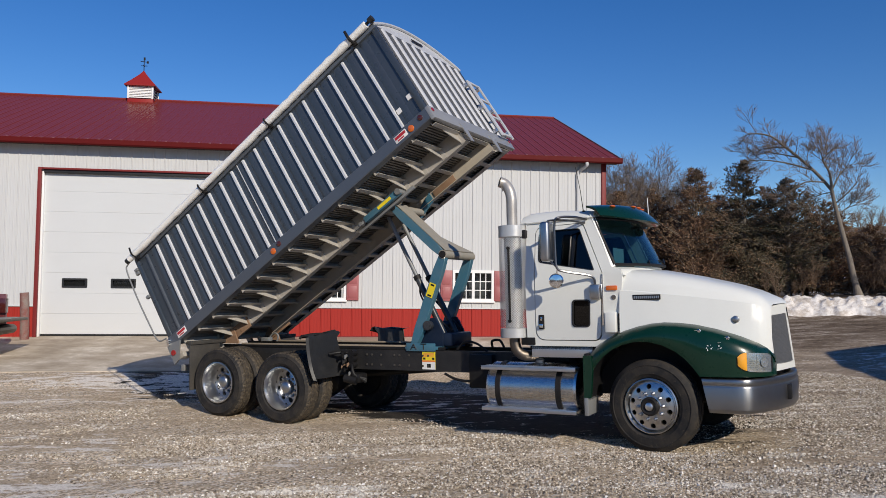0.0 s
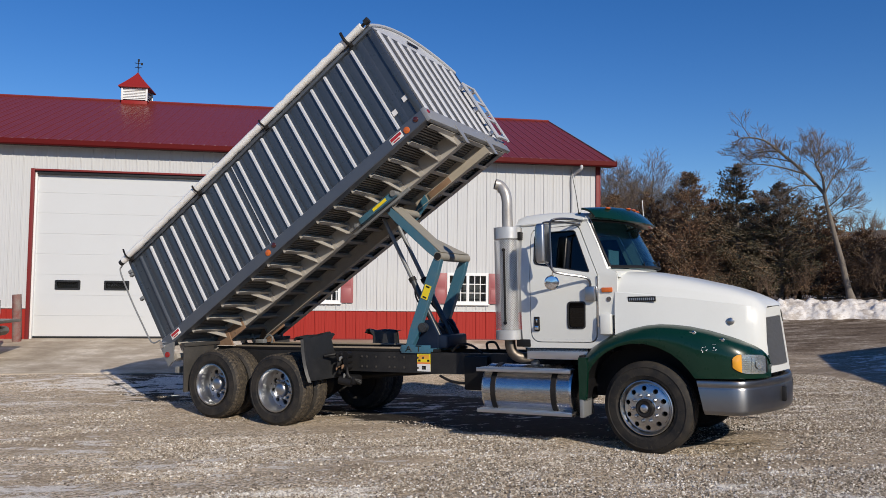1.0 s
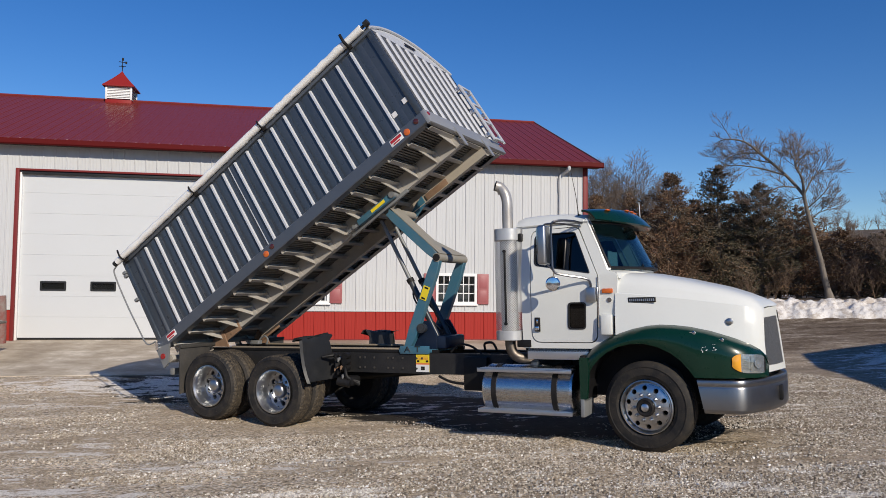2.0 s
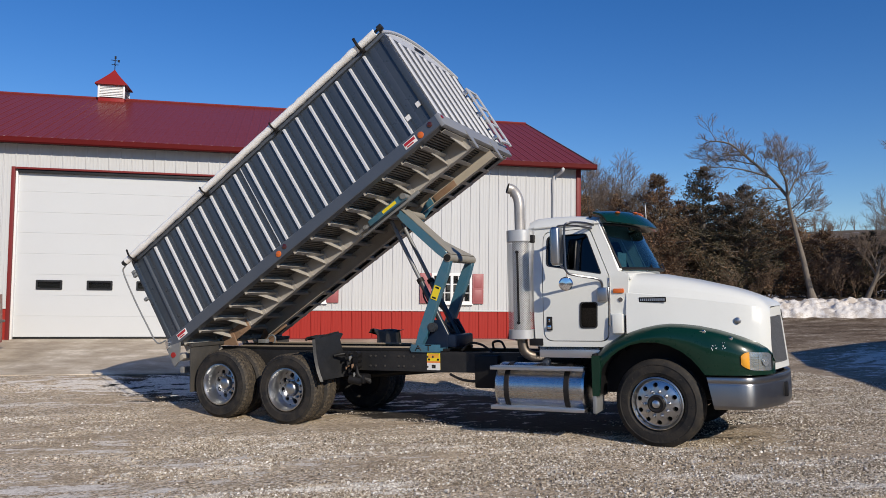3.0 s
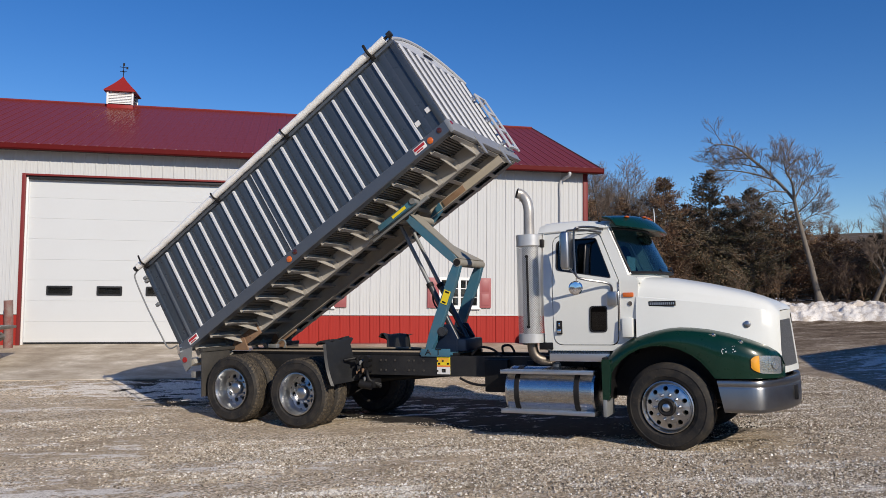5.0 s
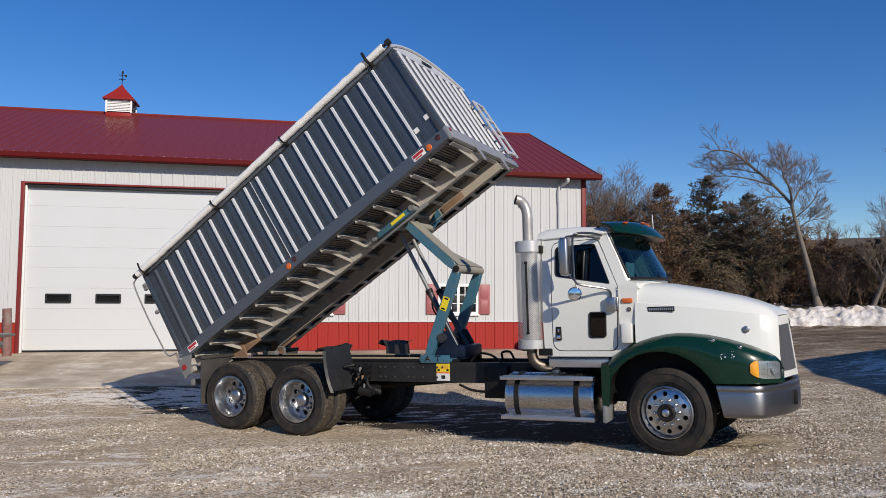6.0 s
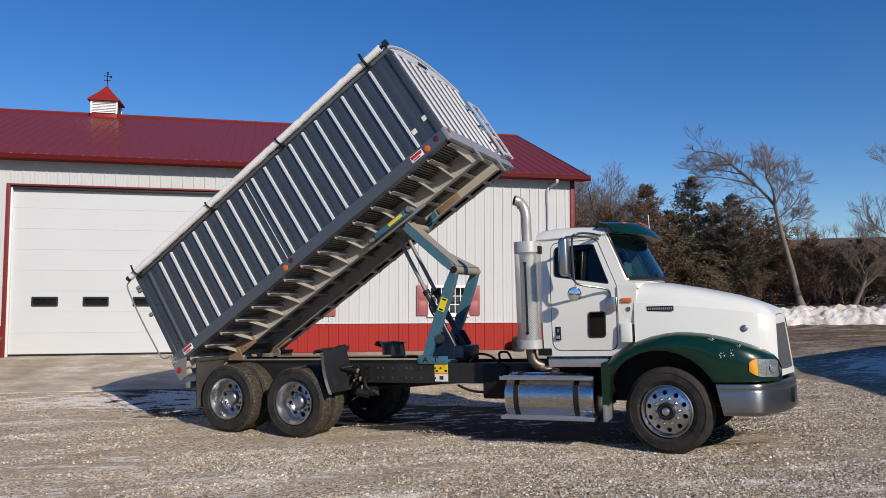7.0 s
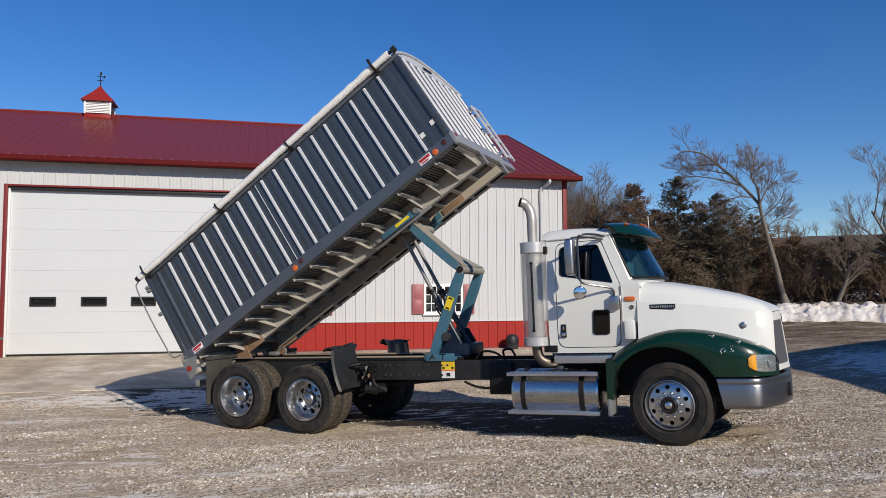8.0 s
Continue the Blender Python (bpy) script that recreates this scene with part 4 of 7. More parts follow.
def lug_ring(w, y):
    for k in range(10):
        a = 2 * math.pi * (k + 0.5) / 10
        part("lug_nut", LUG, None, w, m=pose(0.142 * math.cos(a), y, 0.142 * math.sin(a)))


def wheel(name, x, y, side, kind, label):
    """A wheel whose outer face looks along side * y."""
    me = finish(tyre_bm(kind != "front"), name, TYRE, 40.0)
    me.materials.append(TREAD if kind != "front" else TREADDUST)
    for p in me.polygons:
        if math.hypot(p.center.x, p.center.z) > 0.470:
            p.material_index = 1
    w = part(name, me, None, truck, label)
    rim = bmesh.new()
    if kind == "front":
        spin(rim, [(0.298, -0.100), (0.300, -0.135), (0.290, -0.140), (0.282, -0.120), (0.262, -0.090), (0.250, -0.095)], 64)
        face = lambda r: -0.142 + 0.030 * ((r - 0.12) / 0.13) ** 2 if r > 0.12 else -0.142
        holed_ring(rim, 0.115, 0.252, 0.212, 0.027, 10, face, 0.05)
        spin(rim, [(0.118, -0.142), (0.110, -0.147), (0.100, -0.147), (0.09, -0.142)], 40)
        part("rim", rim, FRONTALLOY, w, "polished aluminium rim with ten holes", recalc=True)
        lug_ring(w, -0.139)
        hub = bmesh.new()
        spin(hub, [(0.103, -0.14), (0.101, -0.176), (0.084, -0.186), (0.074, -0.180), (0.050, -0.176)], 32)
        part("hub", hub, INK, w, "black oily hub")
        cap = bmesh.new()
        spin(cap, [(0.046, -0.17), (0.043, -0.190), (0.030, -0.198), (0.001, -0.200)], 28)
        part("hub_cap", cap, ALU, w)
        back = bmesh.new()
        spin(back, [(0.30, 0.0), (0.02, 0.0)], 40)
        part("brake_drum", back, INK, w)
    elif kind == "rear":
        spin(rim, [(0.302, -0.105), (0.304, -0.137), (0.292, -0.140), (0.284, -0.120), (0.268, -0.095), (0.262, 0.02), (0.250, 0.065)], 64)
        face = lambda r: 0.065 - 0.030 * max(0, (0.20 - r) / 0.1)
        holed_ring(rim, 0.105, 0.252, 0.186, 0.036, 8, face, 0.04)
        spin(rim, [(0.107, 0.036), (0.100, 0.01)], 32)
        part("rim", rim, POLISHED, w, "dished aluminium rim", recalc=True)
        lug_ring(w, 0.045)
        hub = bmesh.new()
        spin(hub, [(0.105, 0.04), (0.102, -0.005), (0.092, -0.030), (0.070, -0.046), (0.035, -0.055), (0.001, -0.057)], 32)
        part("hub", hub, DULLCHROME, w, "dull chrome axle hub cover")
        back = bmesh.new()
        spin(back, [(0.27, 0.09), (0.02, 0.09)], 40)
        part("brake_drum", back, INK, w)
    else:
        spin(rim, [(0.30, -0.10), (0.30, 0.10), (0.2, 0.05), (0.02, 0.05)], 40)
        part("rim", rim, INK, w)
    steer = -8.0 if kind == "front" else 0.0
    turn = Matrix.Rotation((0 if side < 0 else math.pi) + radians(steer), 4, "Z")
    w.matrix_local = Matrix.Translation((x + (0.17 if y > 0 else 0.0), y, TR - 0.012 + 0.0349 * max(0.0, -5.25 - x))) @ turn @ Matrix.Rotation(radians(RNG.uniform(0, 360)), 4, "Y")
    return w


RNG = random.Random(3)
R1, R2 = -6.37, -5.16
for s in (-1, 1):
    wheel("front_wheel", 0.0, s * 0.965, s, "front", "black steer tyre on polished ten-hole aluminium wheel")
    for x in (R1, R2):
        wheel("rear_wheel", x, s * 1.065, s, "rear", "muddy lugged drive tyre on dished aluminium wheel")
        wheel("inner_wheel", x, s * 0.745, s, "inner", "muddy inner dual tyre")
for x in (R1, R2):
    bm = bmesh.new()
    tube(bm, [(x, -0.95, TR), (x, 0.95, TR)], 0.075, 14)
    tube(bm, [(x, -0.22, TR), (x, -0.1, TR), (x, 0.1, TR), (x, 0.22, TR)], [0.09, 0.21, 0.21, 0.09], 18)
    part("rear_axle", bm, BLACK, truck)
part("front_axle", boxed(-0.05, 0.05, -0.9, 0.9, 0.40, 0.50, 0.015), BLACK, truck)
for s in (-1, 1):
    bm = bmesh.new()
    for k in range(4):
        box(bm, -6.5 + 0.1 * k, -5.2 - 0.1 * k, min(s * 0.48, s * 0.57), max(s * 0.48, s * 0.57), 0.60 + 0.03 * k, 0.625 + 0.03 * k, 0.004)
    part("leaf_spring", bm, BLACK, truck)

# ---- fuel tank with steps ----
TY, TZ, T0, T1, TRAD = -0.755, 0.605, -2.04, -0.87, 0.305
bm = bmesh.new()
rows = []
for x, r in ((T0, 0.02), (T0, TRAD - 0.05), (T0 + 0.015, TRAD - 0.012), (T0 + 0.04, TRAD), (T0 + 0.06, TRAD - 0.004), (T1 - 0.06, TRAD - 0.004), (T1 - 0.04, TRAD), (T1 - 0.015, TRAD - 0.012), (T1, TRAD - 0.05), (T1, 0.02)):
    rows.append([(x, TY + r * math.cos(2 * math.pi * k / 56), TZ + r * math.sin(2 * math.pi * k / 56)) for k in range(56)])
grid(bm, rows, True)
tank = part("fuel_tank", bm, TANK, truck, "round polished aluminium fuel tank", 30.0)
for x in (-1.87, -1.10):
    bm = bmesh.new()
    rows = []
    for dx, r in ((-0.032, TRAD - 0.01), (-0.032, TRAD + 0.007), (0.032, TRAD + 0.007), (0.032, TRAD - 0.01)):
        rows.append([(x + dx, TY + r * math.cos(2 * math.pi * k / 48), TZ + r * math.sin(2 * math.pi * k / 48)) for k in range(48)])
    grid(bm, rows, True)
    part("strap", bm, INK, tank, "black tank strap")
    part("bracket", boxed(x - 0.05, x + 0.05, -0.50, -0.44, 0.40, 0.95, 0.01), BLACK, tank)
for z, y0 in ((0.865, -1.09), (0.375, -1.09)):
    bm = bmesh.new()
    box(bm, T0 - 0.03, T1 + 0.0, y0, y0 + 0.19, z, z + 0.012, 0.003)
    box(bm, T0 - 0.03, T1 + 0.0, y0, y0 + 0.008, z - 0.03, z + 0.018, 0.003)
    for k in range(36):
        x = T0 + 0.01 + k * 0.032
        for yy in (y0 + 0.05, y0 + 0.11, y0 + 0.16):
            box(bm, x, x + 0.012, yy - 0.015, yy + 0.015, z + 0.011, z + 0.017)
    part("step", bm, ALU, tank, "pierced aluminium step plate")
bm = bmesh.new()
tube(bm, [(-1.42, TY - 0.02, TZ + TRAD - 0.01), (-1.42, TY - 0.02, TZ + TRAD + 0.03), (-1.42, TY - 0.02, TZ + TRAD + 0.045)], [0.055, 0.055, 0.04], 18)
part("filler_cap", bm, GREYSTEEL, tank)
part("battery_box", boxed(-2.51, -2.17, -0.56, -0.46, 0.53, 0.97, 0.02), BLACK, truck, "black battery box")
bm = bmesh.new()
tube(bm, bend([(-2.9, -0.5, 0.70), (-2.7, -0.52, 0.63), (-2.45, -0.52, 0.62), (-2.25, -0.5, 0.70)]), 0.018, 8)
part("air_hose", bm, INK, truck, "black looped air hose")
bm = bmesh.new()
tube(bm, bend([(-2.75, -0.42, 1.02), (-2.62, -0.42, 1.12), (-2.45, -0.42, 1.10), (-2.3, -0.42, 1.0)]), 0.016, 8)
part("air_hose", bm, INK, truck, "black looped air hose")
bm = bmesh.new()
tube(bm, bend([(-2.58, 0.34, 1.0), (-2.58, 0.33, 1.09), (-2.46, 0.33, 1.10), (-2.40, 0.34, 1.0)]), 0.018, 8)
part("air_hose", bm, INK, truck, "black looped air hose")

# ---- cab ----
YS = 0.98


def tuck(y, z):
    """The cab sides lean in above the belt line."""
    s = -1 if y < 0 else 1
    return y - s * (0.10 * max(0.0, z - 1.98) / 0.65 + 0.03 * max(0.0, 1.45 - z) / 0.35)


def shaped(bm):
    for z in (1.45, 1.98, 2.15, 2.35):
        bmesh.ops.bisect_plane(bm, geom=bm.verts[:] + bm.edges[:] + bm.faces[:], plane_co=(0, 0, z), plane_no=(0, 0, 1))
    for v in bm.verts:
        v.co.y = tuck(v.co.y, v.co.z)
    return bm


side_outline = rounded([(-1.50, 1.12), (-0.62, 1.12), (-0.36, 1.26), (-0.315, 1.98), (-0.44, 2.03), (-0.70, 2.66), (-1.50, 2.62)], [0.04, 0.05, 0.03, 0.05, 0.02, 0.06, 0.10], 4)
door_outline = rounded([(-1.375, 1.195), (-0.585, 1.195), (-0.555, 1.97), (-0.795, 2.56), (-1.375, 2.54)], [0.12, 0.10, 0.02, 0.06, 0.10], 5)
door_cut = rounded([(-1.385, 1.185), (-0.575, 1.185), (-0.545, 1.97), (-0.785, 2.57), (-1.385, 2.55)], [0.12, 0.10, 0.02, 0.06, 0.10], 5)
win_cut = rounded([(-1.335, 2.115), (-0.635, 1.995), (-0.825, 2.505), (-1.335, 2.50)], [0.05, 0.03, 0.03, 0.08], 5)
peep_cut = rounded([(-0.925, 1.345), (-0.705, 1.345), (-0.695, 1.665), (-0.915, 1.665)], 0.045, 4)
for s in (-1, 1):
    bm = shaped(plate(side_outline, [door_cut], lambda a, b, c, s=s: (a, s * (YS - c), b), 0.05))
    if s < 0:
        cab = part("cab", bm, WHITE, truck, "white steel conventional cab")
    else:
        part("side_panel", bm, WHITE, cab)
    bm = shaped(plate(door_outline, [win_cut, peep_cut], lambda a, b, c, s=s: (a, s * (YS + 0.008 - c), b), 0.05))
    cdoor = part("door", bm, WHITE, cab, "white cab door, closed")
    bm = shaped(plate(win_cut, [], lambda a, b, c, s=s: (a, s * (YS - 0.02 - c), b), 0.006))
    part("door_glass", bm, SIDEGLASS, cdoor, "side window, glass darkened for the dim cab inside")
    inner = [(a * 0.965 + 0.035 * -1.02, b * 0.965 + 0.035 * 2.28) for a, b in win_cut]
    bm = shaped(plate(win_cut, [inner], lambda a, b, c, s=s: (a, s * (YS + 0.012 - c), b), 0.03))
    part("window_seal", bm, PLASTIC, cdoor, "black rubber seal")
    bm = shaped(plate(peep_cut, [], lambda a, b, c, s=s: (a, s * (YS - 0.015 - c), b), 0.006))
    part("peep_glass", bm, SIDEGLASS, cdoor, "lower door window, glass darkened for the dim cab inside")
    inner = [(a * 0.88 + 0.12 * -0.81, b * 0.91 + 0.09 * 1.505) for a, b in peep_cut]
    bm = shaped(plate(peep_cut, [inner], lambda a, b, c, s=s: (a, s * (YS + 0.016 - c), b), 0.03))
    part("peep_frame", bm, PLASTIC, cdoor, "black rubber frame")
    bm = bmesh.new()
    y = s * 0.985
    box(bm, -1.335, -1.265, min(y, y + s * 0.012), max(y, y + s * 0.012), 1.32, 1.49, 0.006)
    part("handle", bm, INK, cdoor, "black door handle recess")
    part("grip", boxed(-1.325, -1.278, min(y, y + s * 0.03), max(y, y + s * 0.03), 1.335, 1.385, 0.008), CHROME, cdoor, "chrome paddle")
    part("lock_barrel", boxed(-1.31, -1.29, min(y, y + s * 0.02), max(y, y + s * 0.02), 1.42, 1.465, 0.004), CHROME, cdoor)
    bm = bmesh.new()
    tube(bm, [(-0.552, tuck(s * 0.99, 1.37), 1.37), (-0.548, tuck(s * 0.99, 1.95), 1.95)], 0.012, 8)
    part("hinge_rod", bm, CHROME, cab)
    for k in range(7):
        part("rivet", disc(bmesh.new(), (-1.22 + k * 0.095, tuck(s * 0.985, 1.225), 1.225), (0, s, 0), 0.007, 0.006, 8), WHITE, cdoor)
    part("marker_lamp", boxed(-0.505, -0.375, min(s * 0.975, s * 1.003), max(s * 0.975, s * 1.003), 1.762, 1.818, 0.012), AMBER, cab, "amber cab marker lamp")
    bm = bmesh.new()
    disc(bm, (-0.42, s * 0.975, 1.685), (0, s, 0), 0.028, 0.015, 14)
    part("lock", bm, CHROME, cab)
    part("intake_box", boxed(-0.515, -0.385, min(s * 0.94, s * 1.06), max(s * 0.94, s * 1.06), 1.285, 1.52, 0.015), WHITE, cab, "white intake box on the cowl")
    part("slot", boxed(-0.372, -0.352, min(s * 0.95, s * 1.01), max(s * 0.95, s * 1.01), 1.30, 1.50), INK, cab)
    bm = bmesh.new()
    box(bm, -1.46, -0.70, min(s * 0.90, s * 0.93), max(s * 0.90, s * 0.93), 0.985, 1.125, 0.004)
    part("kick_panel", bm, ALU, cab, "bare metal kick panel below the door")
    part("bracket", boxed(-1.58, -1.40, min(s * 0.90, s * 0.97), max(s * 0.90, s * 0.97), 1.13, 1.22, 0.01), INK, cab)

part("floor_pan", boxed(-1.48, -0.4, -0.93, 0.93, 1.08, 1.13), BLACK, cab)
bm = plate([(-0.90, 1.12), (0.90, 1.12), (0.90, 2.60), (-0.90, 2.60)], [rounded([(-0.6, 1.95), (0.6, 1.95), (0.6, 2.45), (-0.6, 2.45)], 0.08)], lambda a, b, c: (-1.50 + c, a, b), 0.04)
for v in bm.verts:
    v.co.y = v.co.y * (1.05 if v.co.z < 2 else 0.985)
part("back_panel", bm, WHITE, cab)
part("rear_glass", boxed(-1.485, -1.48, -0.61, 0.61, 1.94, 2.46), CABGLASS, cab)
# firewall and cowl
part("firewall", boxed(-0.42, -0.36, -0.93, 0.93, 1.2, 1.99, 0.01), BLACK, cab)
bm = bmesh.new()
rows = []
for k in range(13):
    y = -0.95 + 1.9 * k / 12
    bulge = 0.33 * (1 - (y / 0.95) ** 2)
    rows.append([(-0.46 + bulge, y, 2.035), (-0.33 + bulge * 0.55, y * 1.02, 2.0), (-0.30 + bulge * 0.1, y * 1.02, 1.93)])
grid(bm, rows)
part("cowl", thicken(bm, 0.02), WHITE, cab)

# roof: domed shell
bm = bmesh.new()
rows = []
for i in range(15):
    t = i / 14
    x = -1.575 + t * 0.905
    crown = 0.05 * math.sin(math.pi * min(1.0, 0.25 + 0.75 * t)) + 0.035
    end = 1 - 0.18 * max(0.0, (0.08 - t) / 0.08) ** 2
    row = []
    for k in range(21):
        a = -1 + 2 * k / 20
        w = 0.905
        e = 1 - abs(a) ** 9
        row.append((x, a * w, 2.605 + (crown + 0.06) * end * e ** 0.6 + 0.02 * t))
    rows.append(row)
grid(bm, rows)
part("roof", thicken(bm, 0.03), WHITE, cab, "white domed cab roof")
for s in (-1, 1):
    part("drip_rail", tube(bmesh.new(), [(-1.50, s * 0.895, 2.605), (-0.72, s * 0.90, 2.63)], 0.016, 8), WHITE, cab)


# windshield: curved glass with black seal
def screen(s, v, out=0.0):
    b0 = Vector((-0.425 + 0.34 * (1 - s * s), 0.945 * s, 2.045))
    t0 = Vector((-0.685 + 0.30 * (1 - s * s), 0.875 * s, 2.625))
    p = b0.lerp(t0, v)
    return p + Vector((0.9, 0.5 * s, 0.4)).normalized() * out


bm = bmesh.new()
grid(bm, [[screen(-0.97 + 1.94 * k / 24, v) for k in range(25)] for v in (0.03, 0.35, 0.7, 0.97)])
part("windshield", thicken(bm, 0.006), CABGLASS, cab, "curved tinted windshield")
ring = [screen(-0.98 + 1.96 * k / 20, 0.02, 0.004) for k in range(21)] + [screen(0.98, 0.02 + 0.96 * k / 6, 0.004) for k in range(1, 7)] + [screen(0.98 - 1.96 * k / 20, 0.98, 0.004) for k in range(1, 21)] + [screen(-0.98, 0.98 - 0.96 * k / 6, 0.004) for k in range(1, 7)]
bm = bmesh.new()
tube(bm, ring, 0.018, 8, False)
part("windshield_seal", bm, INK, cab, "black windshield seal")
for s in (-1, 1):
    bm = bmesh.new()
    grid(bm, [[(-0.44, s * 0.955, 2.03), (-0.40, s * 0.93, 2.04)], [(-0.56, s * 0.92, 2.34), (-0.53, s * 0.895, 2.345)], [(-0.70, s * 0.885, 2.66), (-0.655, s * 0.855, 2.65)]])
    part("pillar", thicken(bm, 0.03), WHITE, cab)
    bm = bmesh.new()
    base = screen(s * 0.25 - 0.2, 0.03, 0.03)
    tube(bm, [base, base + Vector((-0.06, 0.22, 0.07)), screen(s * 0.25 + 0.32, 0.10, 0.02)], 0.009, 6)
    part("wiper", bm, INK, cab)

# inside: dash, wheel, seats
part("dashboard", boxed(-0.72, -0.40, -0.86, 0.86, 1.72, 2.06, 0.06), SEATM, cab)
bm = bmesh.new()
grid(bm, [[(-0.52 + 0.03 * math.sin(k * 1.3), -0.62 + 0.055 * k, z) for k in range(7)] for z in (2.05, 2.16, 2.27)])
part("folded_cloth", thicken(bm, 0.012), CABCLOTH, cab, "pale folded cloth on the dashboard")
bm = bmesh.new()
rim = [(-0.80 + 0.10 * math.sin(2 * math.pi * k / 28), 0.45 + 0.22 * math.cos(2 * math.pi * k / 28), 1.98 + 0.19 * math.sin(2 * math.pi * k / 28)) for k in range(29)]
tube(bm, rim, 0.016, 8, False)
tube(bm, [(-0.80, 0.45, 1.98), (-0.58, 0.45, 1.82)], 0.03, 8)
tube(bm, [rim[0], rim[14]], 0.014, 6)
part("steering_wheel", bm, INK, cab)
for y in (-0.48, 0.48):
    bm = bmesh.new()
    box(bm, -1.35, -0.88, y - 0.24, y + 0.24, 1.42, 1.58, 0.05)
    box(bm, -1.44, -1.28, y - 0.24, y + 0.24, 1.50, 2.24, 0.06)
    box(bm, -1.42, -1.30, y - 0.15, y + 0.15, 2.22, 2.40, 0.05)
    part("seat", bm, CABCLOTH, cab, "pale high-back cab seat")

# visor with five amber lamps
def visor_pt(s, v):
    """s across, v from back to front lip."""
    e = 1 - abs(s) ** 2.2
    back = Vector((-0.74 + 0.02 * e, 0.90 * s, 2.765 + 0.05 * e))
    lip = Vector((-0.56 + 0.43 * e, 0.95 * s, 2.67 + 0.03 * e))
    p = back.lerp(lip, v)
    p.z += 0.045 * math.sin(math.pi * v) * (0.4 + 0.6 * e) - (0.03 + 0.08 * e) * max(0.0, (v - 0.55) / 0.45) ** 2
    return p


bm = bmesh.new()
grid(bm, [[visor_pt(-1 + 2 * k / 28, v / 14) for k in range(29)] for v in range(15)])
visor = part("sun_visor", thicken(bm, 0.025), GREEN, cab, "dark green outside sun visor")
for s in (-0.72, -0.22, 0.0, 0.22, 0.72):
    c = visor_pt(s, 0.62)
    bm = bmesh.new()
    bmesh.ops.create_uvsphere(bm, u_segments=14, v_segments=8, radius=1.0)
    for v in bm.verts:
        v.co = Vector((v.co.x * 0.035, v.co.y * 0.058, v.co.z * 0.016)) + c + Vector((0.0, 0.0, 0.006))
    part("roof_lamp", bm, AMBER, visor, "amber roof marker lamp")
bm = bmesh.new()
tube(bm, [(-0.80, -0.80, 2.66), (-0.83, -0.81, 2.95), (-0.88, -0.82, 3.25)], [0.006, 0.004, 0.003], 6)
tube(bm, [(-0.80, -0.80, 2.66), (-0.80, -0.80, 2.72)], 0.02, 8)
part("antenna", bm, INK, cab, "thin whip antenna")
bm = bmesh.new()
tube(bm, [(-0.36, 0.55, 2.70), (-0.37, 0.55, 2.98)], 0.006, 6)
part("antenna", bm, DECAL, cab, "short pale antenna")

# mirrors
for s in (-1, 1):
    Y = s * 1.27
    bm = bmesh.new()
    box(bm, -1.150, -1.045, Y - 0.10, Y + 0.10, 2.105, 2.565, 0.03, 3)
    mir = part("mirror", bm, DULLCHROME, cab, "tall dull metal mirror on tube bracket")
    part("mirror_glass", boxed(-1.156, -1.150, Y - 0.08, Y + 0.08, 2.14, 2.53), CHROME, mir)
    bm = bmesh.new()
    tube(bm, bend([(-0.74, s * 0.905, 2.60), (-0.82, s * 1.08, 2.62), (-0.95, s * 1.25, 2.61), (-1.0, Y, 2.54), (-1.0, Y, 2.20), (-0.985, Y, 2.03), (-0.90, s * 1.20, 1.985), (-0.70, s * 1.06, 1.945), (-0.635, s * 1.01, 1.90), (-0.63, s * 1.0, 1.80)], 5), 0.014, 8)
    tube(bm, bend([(-0.76, s * 0.905, 2.56), (-0.92, s * 1.18, 2.585), (-1.07, Y, 2.58), (-1.08, Y, 2.55)], 5), 0.011, 8)
    tube(bm, [(-1.07, Y, 2.12), (-1.0, Y, 2.05)], 0.011, 8)
    part("mirror_arm", bm, ARMTUBE, mir)
    bm = bmesh.new()
    box(bm, -0.685, -0.565, min(s * 0.97, s * 1.05), max(s * 0.97, s * 1.05), 1.665, 1.835, 0.015)
    part("arm_mount", bm, DULLCHROME, mir)
    bm = bmesh.new()
    c = Vector((-1.005, Y - s * 0.02, 1.885))
    ax = Vector((0.25, s * 1.0, 0.0)).normalized()
    tube(bm, [c - ax * 0.035, c - ax * 0.01, c + ax * 0.012, c + ax * 0.026, c + ax * 0.032], [0.03, 0.078, 0.084, 0.070, 0.01], 28)
    tube(bm, [c, (-0.98, Y, 2.03)], 0.008, 6)
    part("convex_mirror", bm, CHROME, mir, "round convex mirror")

# ---- hood, fenders, grille, bumper ----
def nose_x(y, z):
    """The nose is swept back from the middle and leans a little."""
    return 1.352 - 0.155 * (abs(y) / 0.66) ** 1.25 - 0.06 * (z - 0.9) / 0.6


FTOP = [(-0.75, 1.02), (-0.73, 1.05), (-0.60, 1.165), (-0.42, 1.275), (-0.25, 1.345), (-0.05, 1.395), (0.19, 1.415), (0.45, 1.385), (0.67, 1.335), (0.9, 1.26), (1.07, 1.185), (1.15, 1.125), (1.20, 1.06), (1.225, 0.98)]
HTOP = [(-0.32, 2.02), (0.0, 1.985), (0.4, 1.905), (0.8, 1.805), (0.98, 1.745), (1.07, 1.705), (1.13, 1.66), (1.175, 1.61), (1.195, 1.58)]
HCREASE = [(-0.32, 1.765), (0.4, 1.685), (0.9, 1.615), (1.09, 1.58), (1.175, 1.53), (1.195, 1.51)]
HWIDE = [(-0.32, 0.985), (0.0, 0.965), (0.4, 0.92), (0.86, 0.855), (1.04, 0.805), (1.12, 0.765), (1.175, 0.715), (1.195, 0.675)]
bm = bmesh.new()
rows = []
